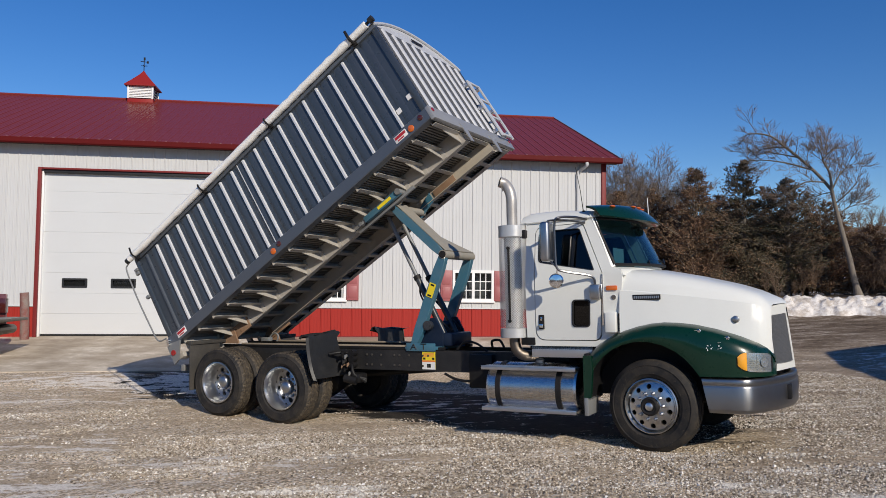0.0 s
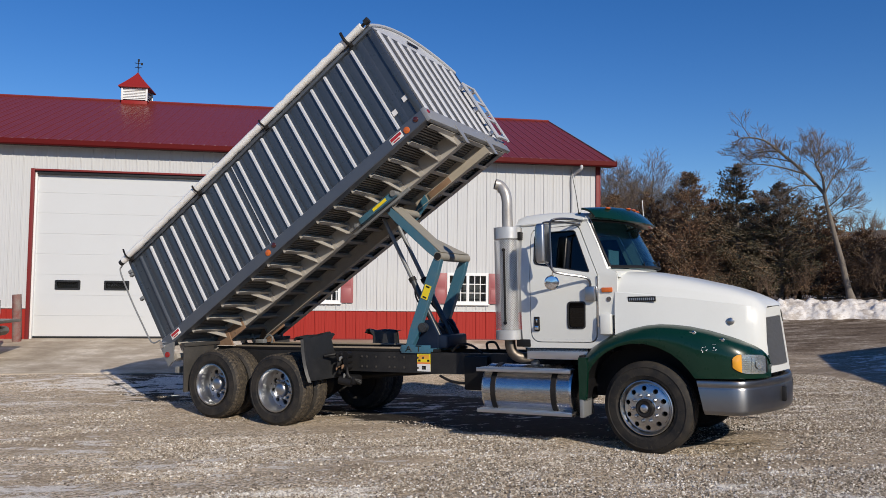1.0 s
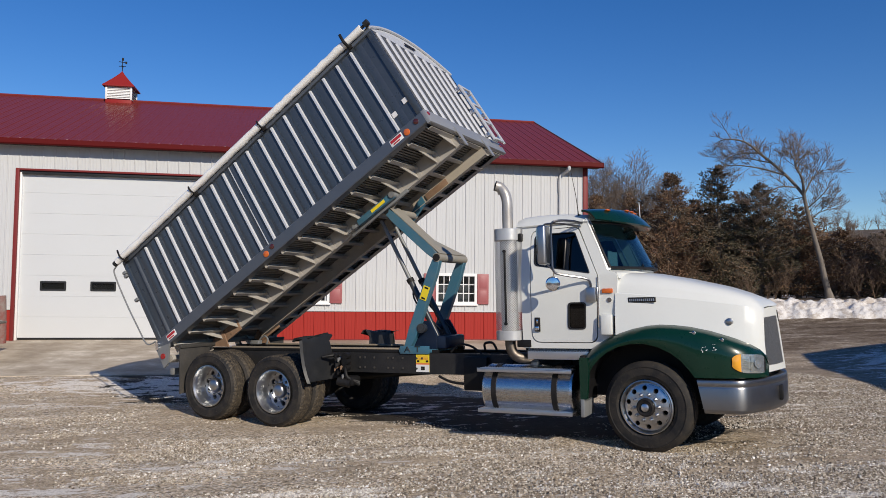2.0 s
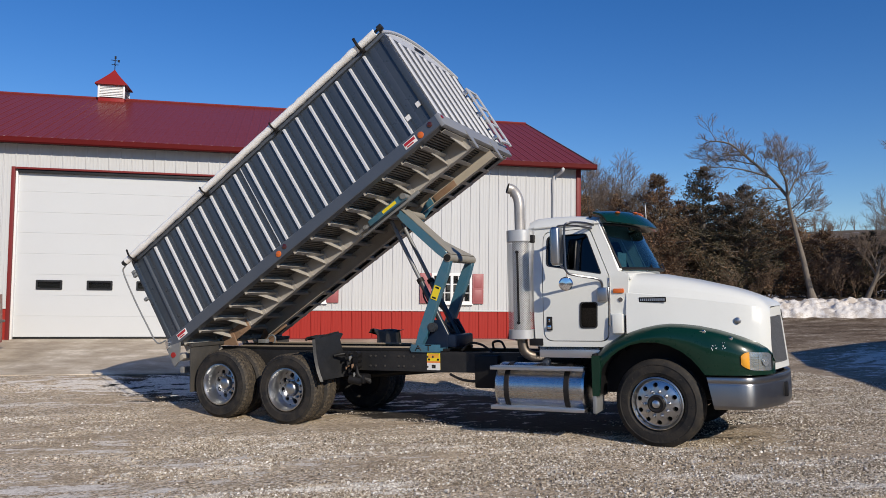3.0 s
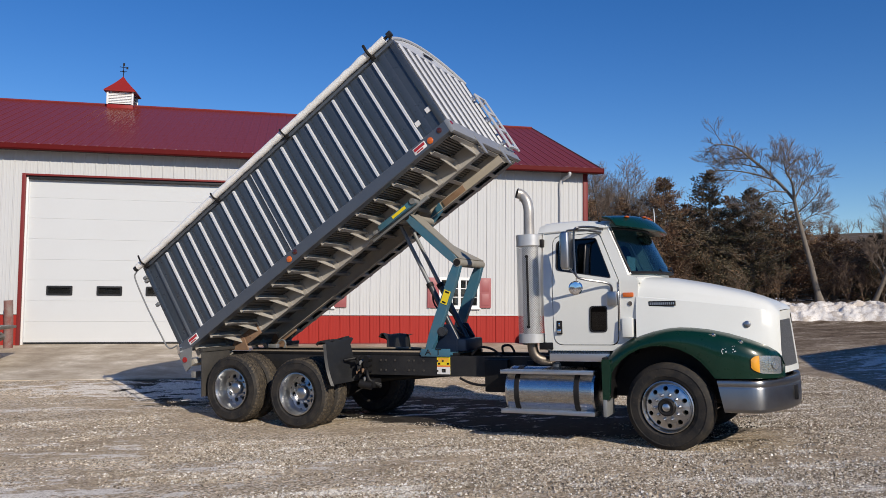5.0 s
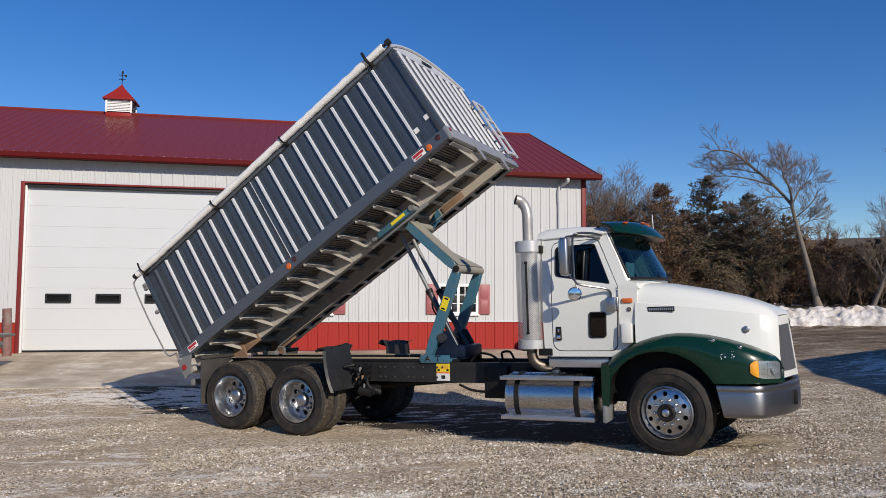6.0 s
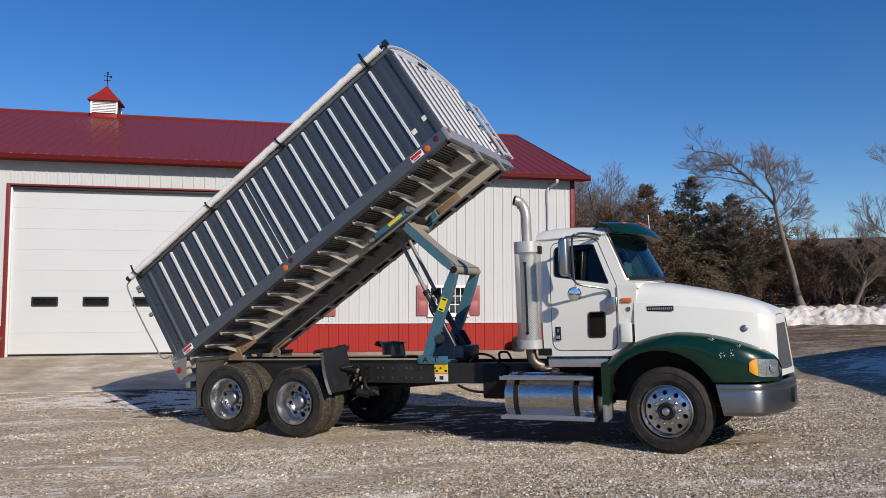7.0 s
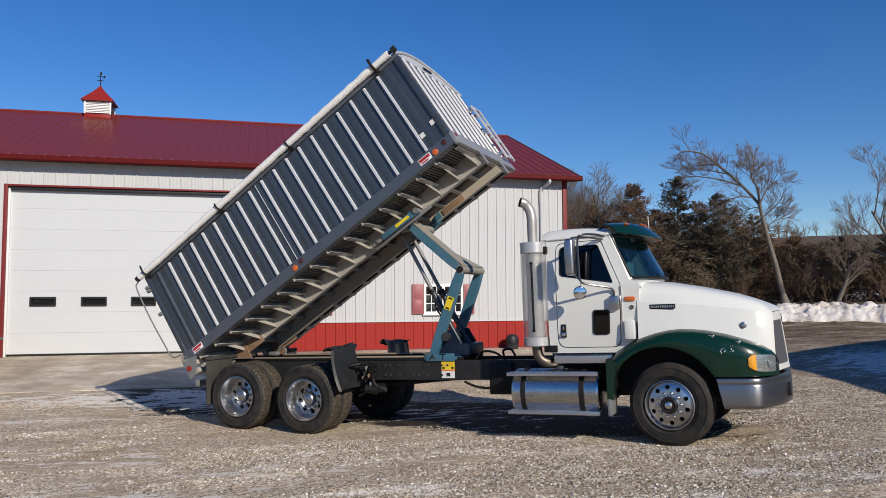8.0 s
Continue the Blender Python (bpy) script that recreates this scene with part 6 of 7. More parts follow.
        part("bar", boxed(u + 0.04, u + 0.15, min(s * 1.261, s * 1.2645), max(s * 1.261, s * 1.2645), -0.054, -0.036), DECALRED, dec)
    for u, v in ((5.07, 0.30), (5.29, 0.36)):
        part("sticker", boxed(u - 0.036, u + 0.036, min(s * YW, s * (YW + 0.014)), max(s * YW, s * (YW + 0.014)), v - 0.036, v + 0.036), DECAL, dump, "small white safety sticker")

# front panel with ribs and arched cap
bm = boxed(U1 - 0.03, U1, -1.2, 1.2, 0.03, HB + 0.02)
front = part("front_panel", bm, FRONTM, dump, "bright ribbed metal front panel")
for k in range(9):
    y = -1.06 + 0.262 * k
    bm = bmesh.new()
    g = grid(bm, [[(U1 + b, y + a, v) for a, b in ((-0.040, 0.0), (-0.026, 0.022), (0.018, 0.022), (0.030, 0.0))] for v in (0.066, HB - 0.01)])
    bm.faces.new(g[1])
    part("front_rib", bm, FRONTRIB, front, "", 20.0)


def arch(y):
    return HB + 0.03 + 0.30 * (1 - (y / 1.25) ** 2)


bm = bmesh.new()
grid(bm, [[(U1 - 0.015, -1.22 + 2.44 * k / 24, HB - 0.02), (U1 - 0.015, -1.22 + 2.44 * k / 24, arch(-1.22 + 2.44 * k / 24))] for k in range(25)])
part("front_cap", thicken(bm, 0.02), FRONTRIB, front, "arched metal cap")
bm = bmesh.new()
tube(bm, [(U1, -1.24 + 2.48 * k / 24, arch(-1.24 + 2.48 * k / 24)) for k in range(25)], 0.022, 8)
part("cap_bow", bm, FRONTRIB, front)
part("grab_slot", boxed(U1 + 0.0, U1 + 0.012, -0.15, 0.15, HB + 0.13, HB + 0.18, 0.004), INK, front)
part("front_sill", boxed(U1 - 0.02, U1 + 0.04, -1.262, 1.262, -0.135, 0.065, 0.006), BARE, front, "bare metal front sill beam")
for y in (-0.46, 0.46):
    bm = plate([(y - 0.075, 0.0), (y + 0.075, 0.0), (y + 0.035, -0.30), (y - 0.035, -0.30)], [], lambda a, b, c: (U1 + 0.041 + c, a, b - 0.06), 0.012)
    part("sill_bracket", bm, BARE, front, "tapered plate below the front sill")
for y in (-1.2, 1.2):
    bm = bmesh.new()
    disc(bm, (U1 + 0.038, y, 0.0), (1, 0, 0), 0.028, 0.014, 12)
    part("end_lamp", bm, RED_LENS, front)
# ladder on the front panel
bm = bmesh.new()
for y, wide_r in ((0.84, 0.042), (1.20, 0.022)):
    box(bm, U1 + 0.10, U1 + 0.13, y - wide_r, y + wide_r, -0.02, 1.08, 0.004)
ladder = part("ladder", bm, FRONTRIB, front, "pale aluminium ladder on the front panel")
for k in range(4):
    part("rung", boxed(U1 + 0.10, U1 + 0.13, 0.88, 1.18, 0.0 + 0.345 * k, 0.04 + 0.345 * k, 0.004), FRONTRIB, ladder)
for v in (0.12, 0.58, 1.04):
    for y in (0.84, 1.20):
        part("standoff", boxed(U1, U1 + 0.115, y - 0.03, y + 0.03, v - 0.03, v + 0.03, 0.004), ALU, ladder)

# tarp rolled over the arch, with the roll along the near side
bm = bmesh.new()
rows = []
for i in range(41):
    u = U0 + 0.02 + (U1 - U0 - 0.03) * i / 40
    sag = 0.018 * math.sin(i * math.pi / 2.0) ** 2
    rows.append([(u, -1.28 + 2.52 * k / 20, arch(-1.25 + 2.5 * k / 20) + 0.008 - sag * (1 - ((k - 10) / 10) ** 2)) for k in range(21)])
grid(bm, rows)
tarp = part("tarp", thicken(bm, 0.006), TARP, dump, "off-white vinyl roll tarp")
bm = bmesh.new()
pts = [(U0 - 0.05 + (U1 - 0.03 - U0) * i / 60, -1.285 + 0.006 * noise.noise((i * 0.5, 0, 0)), HB + 0.075 + 0.010 * noise.noise((0, i * 0.7, 0))) for i in range(61)]
tube(bm, pts, [0.052 + 0.012 * noise.noise((i * 0.9, 3, 0)) for i in range(61)], 14)
part("tarp_roll", bm, TARP, tarp, "rolled edge of the tarp")
bm = bmesh.new()
tube(bm, [(U0 - 0.12, -1.285, HB + 0.075), (U1 + 0.0, -1.285, HB + 0.075)], 0.022, 10)
disc(bm, (U1 - 0.02, -1.285, HB + 0.075), (1, 0, 0), 0.045, 0.07, 14)
disc(bm, (U0 - 0.12, -1.285, HB + 0.075), (1, 0, 0), 0.045, 0.10, 14)
part("roll_bar", bm, PLASTIC, tarp, "dark tarp roll ends")
for u in (0.0, 1.75, 3.30, 5.05):
    bm = bmesh.new()
    tube(bm, bend([(u, -1.26, HB + 0.0), (u, -1.32, HB + 0.03), (u, -1.352, HB + 0.08), (u, -1.345, HB + (0.19 if u > 5 or u < 0.1 else 0.12))], 4), 0.022 if u > 5 else 0.014, 8)
    box(bm, u - 0.035, u + 0.035, -1.275, -1.235, HB - 0.03, HB + 0.04, 0.006)
    part("tarp_stop", bm, INK, dump, "black tarp stop bracket")
for k in range(4):
    bm = bmesh.new()
    u = 0.8 + 1.3 * k
    tube(bm, [(u, -1.22 + 2.44 * j / 16, arch(-1.22 + 2.44 * j / 16) - 0.015) for j in range(17)], 0.016, 6)
    part("tarp_bow", bm, GREYSTEEL, dump)

# tailgate with side lever
part("tailgate", boxed(U0 - 0.045, U0 - 0.02, -1.19, 1.19, 0.0, HB + 0.02, 0.006), SIDE, dump, "slate tailgate")
bm = bmesh.new()
tube(bm, bend([(U0 - 0.02, -1.27, HB + 0.04), (U0 - 0.14, -1.275, HB + 0.03), (U0 - 0.21, -1.28, HB - 0.06), (U0 - 0.23, -1.28, 0.9), (U0 - 0.21, -1.28, 0.35), (U0 - 0.20, -1.28, 0.18), (U0 - 0.15, -1.275, 0.10), (U0 - 0.02, -1.27, 0.07)], 6), 0.012, 8)
part("gate_lever", bm, GREYSTEEL, dump, "bent grey pipe lever at the tailgate")
for v in (0.85, 1.30, 1.36):
    part("gate_hinge", boxed(U0 - 0.08, U0 - 0.01, -1.265, -1.215, v - 0.025, v + 0.025, 0.006), GREYSTEEL, dump)
for s in (-1, 1):
    bm = plate([(U0 - 0.08, -0.01), (U0 + 0.20, -0.10), (U0 + 0.02, -0.34), (U0 - 0.09, -0.36)], [], lambda a, b, c, s=s: (a, s * (1.262 - c), b), 0.03)
    cp = part("corner_plate", bm, GREYSTEEL, dump, "grey rear corner plate with red lamp")
    bm = bmesh.new()
    disc(bm, (U0 - 0.005, s * 1.262, -0.20), (0, s, 0), 0.042, 0.016, 18)
    part("tail_lamp", bm, RED_LENS, cp, "red tail lamp")
    bm = bmesh.new()
    disc(bm, (U0 + 0.0, s * 1.25, 0.01), (0, s, 0), 0.035, 0.05, 12)
    disc(bm, (U0 - 0.03, s * 1.25, -0.04), (0, s, 0), 0.03, 0.04, 12)
    part("latch", bm, CHROME, cp)
bm = bmesh.new()
box(bm, U0 - 0.05, U0 + 0.05, -1.15, 1.15, -0.30, -0.22, 0.008)
for y in (-0.9, -0.45, 0.45, 0.9):
    box(bm, U0 - 0.04, U0 + 0.04, y - 0.03, y + 0.03, -0.24, -0.03)
part("rear_sill", bm, UNDER, dump, "grey rear light bar")

# underside: cross members with gussets, two long sills
for i in range(16):
    u = 0.10 + 0.3505 * i
    bm = bmesh.new()
    prof = [(-0.032, -0.06), (-0.032, -0.145), (0.032, -0.145), (0.032, -0.136), (-0.022, -0.136), (-0.022, -0.06)]
    g = grid(bm, [[(u + a, y, b) for a, b in prof] for y in (-1.15, 1.15)], True)
    bm.faces.new(g[0])
    bm.faces.new(g[1][::-1])
    cm = part("cross_member", bm, UNDER, dump, "" if i else "grey channel cross member under the box", 20.0)
    for s in (-1, 1):
        bm = plate([(0.455, -0.06), (0.86, -0.145), (0.83, -0.155), (0.455, -0.275)], [], lambda a, b, c, s=s, u=u: (u - 0.034 - c, s * a, b), 0.010)
        box(bm, u - 0.045, u + 0.03, min(s * 0.452, s * 0.462), max(s * 0.452, s * 0.462), -0.29, -0.05)
        part("gusset", bm, UNDER, cm, "", 20.0)
for s in (-1, 1):
    bm = bmesh.new()
    prof = [(0.45, -0.06), (0.45, -0.29), (0.445, -0.295), (0.36, -0.295), (0.36, -0.285), (0.44, -0.285), (0.44, -0.06)]
    g = grid(bm, [[(u, s * a, b) for a, b in prof] for u in (0.45, U1 - 0.02)], True)
    bm.faces.new(g[0])
    bm.faces.new(g[1][::-1])
    sill = part("long_sill", bm, UNDER if s < 0 else BEIGE, dump, "worn beige long sill under the box", 20.0)
    part("sill_plate", boxed(0.35, 0.80, min(s * 0.452, s * 0.475), max(s * 0.452, s * 0.475), -0.33, -0.15, 0.004), RUST, sill, "rusty brown hinge plate")
    for u, v in ((0.42, -0.20), (0.55, -0.20), (0.70, -0.19), (0.60, -0.28)):
        bm = bmesh.new()
        disc(bm, (u, s * 0.475, v), (0, s, 0), 0.014, 0.012, 6)
        part("bolt", bm, RUST, sill)
part("safety_prop", boxed(3.52, 4.22, -0.60, -0.525, -0.315, -0.225, 0.012), TEAL, dump, "teal safety prop folded along the sill")
part("prop_decal", boxed(3.80, 4.06, -0.604, -0.601, -0.293, -0.247), YELLOW, dump)
bm = bmesh.new()
disc(bm, (4.20, -0.62, -0.27), (0, 1, 0), 0.045, 0.16, 14)
part("prop_pin", bm, GREYSTEEL, dump)
bm = bmesh.new()
disc(bm, (3.44, -0.60, -0.275), (0, 1, 0), 0.03, 0.14, 12)
box(bm, 3.30, 3.56, -0.58, -0.54, -0.300, -0.250, 0.008)
box(bm, 3.30, 4.40, -0.50, -0.455, -0.345, -0.295, 0.006)
part("prop_foot", bm, GREYSTEEL, dump)
for s in (-1, 1):
    tail = 4.62 if s < 0 else 4.20
    bm = plate([(tail, -0.16), (tail, -0.29), (min(tail, 4.18), -0.305), (3.88, -0.40), (3.78, -0.33), (4.1, -0.20)], [], lambda a, b, c, s=s: (a, s * (0.40 - c), b), 0.03)
    part("hoist_bracket", bm, TEAL if s > 0 else TEALDUST, dump, "teal hoist bracket under the box")

part("sill_patch", boxed(4.24, 4.66, 0.418, 0.436, -0.28, -0.16, 0.003), RUST, dump, "brown bolted plate on the far sill")
# rear hinge on the frame
for s in (-1, 1):
    bm = plate([(-6.98, 1.06), (-6.62, 1.06), (-6.72, 1.28), (-6.86, 1.30)], [], lambda a, b, c, s=s: (a, s * (0.50 - c), b), 0.03)
    part("box_hinge", bm, RUST, truck, "rusty box hinge on the frame")
bm = bmesh.new()
tube(bm, bend([(-6.66, 0.25, 1.06), (-6.61, 0.25, 1.15), (-6.52, 0.25, 1.19), (-6.46, 0.25, 1.14), (-6.48, 0.25, 1.06)]), 0.014, 8)
box(bm, -6.79, -6.62, 0.20, 0.30, 1.055, 1.12, 0.01)
part("latch_hook", bm, GREYSTEEL, truck, "grey box latch on the frame")

# ---- scissor hoist ----
hoist = part("hoist", boxed(-3.54, -3.03, -0.47, 0.47, 1.01, 1.05, 0.008), TEAL, truck, "teal scissor hoist holding the box up")


def beam(a, b, w, t, y, bow=0.0):
    """A flat-sided box beam between two points of the side view."""
    a, b = Vector((a[0], 0, a[1])), Vector((b[0], 0, b[1]))
    d = (b - a).normalized()
    n = Vector((-d.z, 0, d.x))
    bm = bmesh.new()
    rows = []
    for k in range(7):
        p = a.lerp(b, k / 6) + n * bow * math.sin(math.pi * k / 6)
        f = 1.0 if k not in (0, 6) else 0.72
        rows.append([p + n * w * f / 2 + Vector((0, y - t / 2, 0)), p + n * w * f / 2 + Vector((0, y + t / 2, 0)), p - n * w * f / 2 + Vector((0, y + t / 2, 0)), p - n * w * f / 2 + Vector((0, y - t / 2, 0))])
    g = grid(bm, rows, True)
    bm.faces.new(g[0])
    bm.faces.new(g[-1][::-1])
    bmesh.ops.bevel(bm, geom=[e for e in bm.edges], offset=0.005, segments=1, affect="EDGES")
    return bm


BASE, ELBOW = (-3.42, 1.08), (-2.935, 2.31)
ba = radians(TILT)
TOPP = (-7.23 + 3.93 * math.cos(ba) + 0.33 * math.sin(ba), 1.185 + 3.93 * math.sin(ba) - 0.33 * math.cos(ba))
for s in (-1, 1):
    y = s * 0.39
    low = part("lower_arm", beam(BASE, ELBOW, 0.145, 0.09, y), TEAL, hoist, "teal lower hoist arm")
    if s < 0:
        part("upper_arm", beam(ELBOW, TOPP, 0.125, 0.09, y), TEAL, hoist, "teal upper hoist arm")
    if s < 0:
        dirv = Vector((TOPP[0], 0, TOPP[1])) - Vector((ELBOW[0], 0, ELBOW[1]))
        nn = Vector((dirv.z, 0, -dirv.x)).normalized()
        bm = bmesh.new()
        grid(bm, [[Vector((ELBOW[0], -0.436, ELBOW[1])) + dirv * t + nn * 0.066, Vector((ELBOW[0], 0.42 - 0.54 * min(1.0, t / 0.28), ELBOW[1])) + dirv * t + nn * 0.066] for t in (0.0, 0.15, 0.3, 0.5, 0.7, 0.85, 1.0)])
        part("arm_plate", thicken(bm, 0.010), TEALDUST, hoist, "dusty plate on the upper arm")
    bm = bmesh.new()
    disc(bm, (ELBOW[0], y - s * 0.05, ELBOW[1]), (0, s, 0), 0.05, 0.11, 18)
    part("arm_pin", bm, INK, hoist, "dark pivot pin")
    part("head_pin", disc(bmesh.new(), (TOPP[0], y - s * 0.05, TOPP[1]), (0, s, 0), 0.045, 0.11, 18), INK, hoist)
    bm = bmesh.new()
    disc(bm, (-3.20, y - s * 0.02, 1.34), (0, s, 0), 0.066, 0.072, 20)
    disc(bm, (-3.20, y + s * 0.04, 1.34), (0, s, 0), 0.045, 0.022, 16)
    part("pivot_boss", bm, CYLM, hoist, "round pivot boss")
    part("foot_plate", boxed(-3.52, -3.06, min(s * 0.455, s * 0.475), max(s * 0.455, s * 0.475), 0.99, 1.10, 0.006), TEAL, hoist, "teal foot plate")
    bm = plate([(-3.40, 1.05), (-3.02, 1.05), (-3.02, 1.25), (-3.13, 1.44), (-3.25, 1.44), (-3.33, 1.30)], [], lambda a, b, c, s=s: (a, s * (0.33 - c), b), 0.03)
    part("side_plate", bm, DARKTEAL, hoist, "dark blue side plate")
    # cylinder: barrel, rod, collar
    yc = s * 0.17
    c0, c1 = Vector((-3.06, yc, 1.18)), Vector((TOPP[0] - 0.24, yc, TOPP[1] - 0.10))
    mid = c0.lerp(c1, 0.48)
    cy = part("cylinder", tube(bmesh.new(), [c0, mid], 0.043, 18), CYLM, hoist, "hydraulic cylinder")
    part("rod", tube(bmesh.new(), [mid, c1], 0.029, 16), GREYSTEEL, hoist, "chrome piston rod")
    dv = (c1 - c0).normalized()
    part("collar", tube(bmesh.new(), [mid - dv * 0.03, mid + dv * 0.03], 0.054, 16), INK, hoist, "dark cylinder collar")
    part("hose", tube(bmesh.new(), bend([c0 + Vector((0.06, 0, 0.1)), mid + Vector((0.075, 0, -0.3)), mid + Vector((0.06, 0, -0.05))]), 0.013, 6), INK, hoist)
part("elbow_tube", tube(bmesh.new(), [(ELBOW[0], -0.44, ELBOW[1]), (ELBOW[0], 0.44, ELBOW[1])], 0.062, 18), TEALDUST, hoist, "dusty cross tube")
part("head_tube", tube(bmesh.new(), [(TOPP[0], -0.42, TOPP[1]), (TOPP[0], 0.42, TOPP[1])], 0.055, 16), TEALDUST, hoist)
part("base_block", boxed(-3.16, -2.88, -0.30, 0.30, 1.05, 1.23, 0.03), DARKTEAL, hoist, "dark blue cylinder base")
part("pivot_tube", tube(bmesh.new(), [(-3.20, -0.36, 1.34), (-3.20, 0.36, 1.34)], 0.05, 14), DARKTEAL, hoist)
d = Vector((ELBOW[0] - BASE[0], 0, ELBOW[1] - BASE[1])).normalized()
lab_c = Vector((BASE[0], -0.39 - 0.05, BASE[1])) + d * 0.80
bm = bmesh.new()
box(bm, -0.10, 0.10, -0.002, 0.002, -0.052, 0.052)
lab = part("warning_label", bm, YELLOW, hoist, "yellow warning label", m=Matrix.Translation(lab_c) @ Matrix.Rotation(-math.atan2(d.z, d.x), 4, "Y"))
for k in (-1, 1):
    part("symbol", boxed(k * 0.075 - 0.012, k * 0.075 + 0.012, -0.004, -0.002, -0.03, 0.03), INK, lab)
lab = part("warning_label", boxed(-3.275, -3.07, -0.456, -0.452, 0.745, 0.985), YELLOW, truck, "yellow, orange and white warning label on the frame")
part("band", boxed(-3.275, -3.07, -0.4575, -0.4555, 0.845, 0.868), ORANGE, lab)
part("white_half", boxed(-3.275, -3.07, -0.4580, -0.4555, 0.745, 0.845), DECAL, lab)
part("symbol", boxed(-3.20, -3.14, -0.4595, -0.4575, 0.77, 0.82), INK, lab)
for k in (-1, 1):
    part("symbol", boxed(-3.172 + k * 0.07 - 0.018, -3.172 + k * 0.07 + 0.018, -0.4580, -0.4555, 0.878, 0.905), INK, lab)
for k in range(4):
    part("text_bar", boxed(-3.255, -3.09, -0.4575, -0.4555, 0.915 + 0.015 * k, 0.921 + 0.015 * k), ORANGE, lab)
# raised letters on the foot plate
for k, x in enumerate((-3.40, -3.24)):
    bm = bmesh.new()
    if k == 0:
        for a, b in (((-0.045, 0), (0, 0.075)), ((0, 0.075), (0.045, 0)), ((-0.025, 0.03), (0.025, 0.03))):
            tube(bm, [(x + a[0], -0.478, 1.015 + a[1]), (x + b[0], -0.478, 1.015 + b[1])], 0.007, 4)
    else:
        for a, b in (((0, 0), (0, 0.075)), ((-0.045, 0.075), (0.045, 0.075))):
            tube(bm, [(x + a[0], -0.478, 1.015 + a[1]), (x + b[0], -0.478, 1.015 + b[1])], 0.007, 4)
    part("letter", bm, INK, hoist)

# ---- snow bank and trees ----
def on_ground(x, y):
    return float(ground_z(np.array(x, float), np.array(y, float)))


# the bank lies on an arc 36 m from the yard's near side
bm = bmesh.new()
rows = []
for i in range(420):
    a = radians(64.0 - 44.0 * i / 419)          # from the barn side towards the road
    row = []
    for k in range(22):
        t = k / 21
        r = 36.2 + 2.3 * t + 0.3 * noise.noise((i * 0.07, 0, 8))
        x, y = -3.5 + r * math.cos(a), -7.9 + r * math.sin(a)
        prof = math.sin(math.pi * t) ** 0.55
        lump = 0.74 + 0.26 * noise.noise((i * 0.035, t * 1.5, 0)) + 0.34 * abs(noise.noise((i * 0.10, t * 3.5, 2))) + 0.20 * noise.noise((i * 0.21, t * 7, 5)) + 0.09 * noise.noise((i * 0.47, t * 13, 7)) + 0.05 * noise.noise((i * 0.83, t * 21, 4))
        row.append((x + 0.10 * noise.noise((i * 0.2, t * 9, 3)), y, on_ground(x, y) - 0.10 + 0.68 * prof * lump))
    rows.append(row)
grid(bm, rows)
single("snow_bank", bm, SNOW, "long lumpy bank of dirty ploughed snow", "snow bank", kind="structure", smooth=40.0)


def place_at(bearing, dist):
    """A point at a bearing (degrees clockwise from +y) and distance from the yard's near side."""
    return -3.5 + dist * math.sin(radians(bearing)), -7.9 + dist * math.cos(radians(bearing))


class Tubes:
    """Collects many thin tapered tubes into one mesh."""

    def __init__(self, n=4):
        self.v, self.f, self.n = [], [], n

    def add(self, pts, radii):
        n = self.n
        d0 = (pts[-1] - pts[0]).normalized()
        a = d0.cross(Vector((0.3, 0.9, 0.2))).normalized()
        b = d0.cross(a)
        base = len(self.v)
        for p, r in zip(pts, radii):
            for k in range(n):
                t = 2 * math.pi * k / n
                self.v.append(p + (a * math.cos(t) + b * math.sin(t)) * r)
        for i in range(len(pts) - 1):
            for k in range(n):
                q = base + i * n
                self.f.append((q + k, q + (k + 1) % n, q + n + (k + 1) % n, q + n + k))

    def mesh(self, name, mat):
        me = bpy.data.meshes.new(name)
        me.from_pydata([tuple(p) for p in self.v], [], self.f)
        me.shade_smooth()
        me.materials.append(mat)
        return me


def grow(big, small, rnd, p, d, length, r, level, spread=0.6, up=0.25, kids=4, droop=0.0):
    """A limb that bends a little and throws side limbs."""
    n = 4 if level < 2 else 3
    pts, radii = [p.copy()], [r]
    d = d.normalized()
    for i in range(n):
        d = (d + Vector((rnd.uniform(-1, 1), rnd.uniform(-1, 1), rnd.uniform(-0.6, 1) * up - droop)) * 0.16).normalized()
        pts.append(pts[-1] + d * length / n)
        radii.append(r * (1 - 0.62 * (i + 1) / n))
    (big if level < 2 else small).add(pts, radii)
    if level >= 4 or length < 0.18:
        return
    for k in range(kids + (2 if level >= 2 else 0)):
        t = 0.30 + 0.70 * (k + rnd.random()) / (kids + (2 if level >= 2 else 0))
        i = min(int(t * n), n - 1)
        q = pts[i].lerp(pts[i + 1], t * n - i)
        side = Vector((rnd.uniform(-1, 1), rnd.uniform(-1, 1), rnd.uniform(-0.3, 0.9)))
        side = (side - d * side.dot(d)).normalized()
        nd = (d * (1 - spread * 0.5) + side * spread + Vector((0, 0, up * 0.4))).normalized()
        grow(big, small, rnd, q, nd, length * rnd.uniform(0.42, 0.66) * (1.15 - 0.3 * t), max(0.0085, radii[i] * 0.55), level + 1, spread, up, kids, droop)


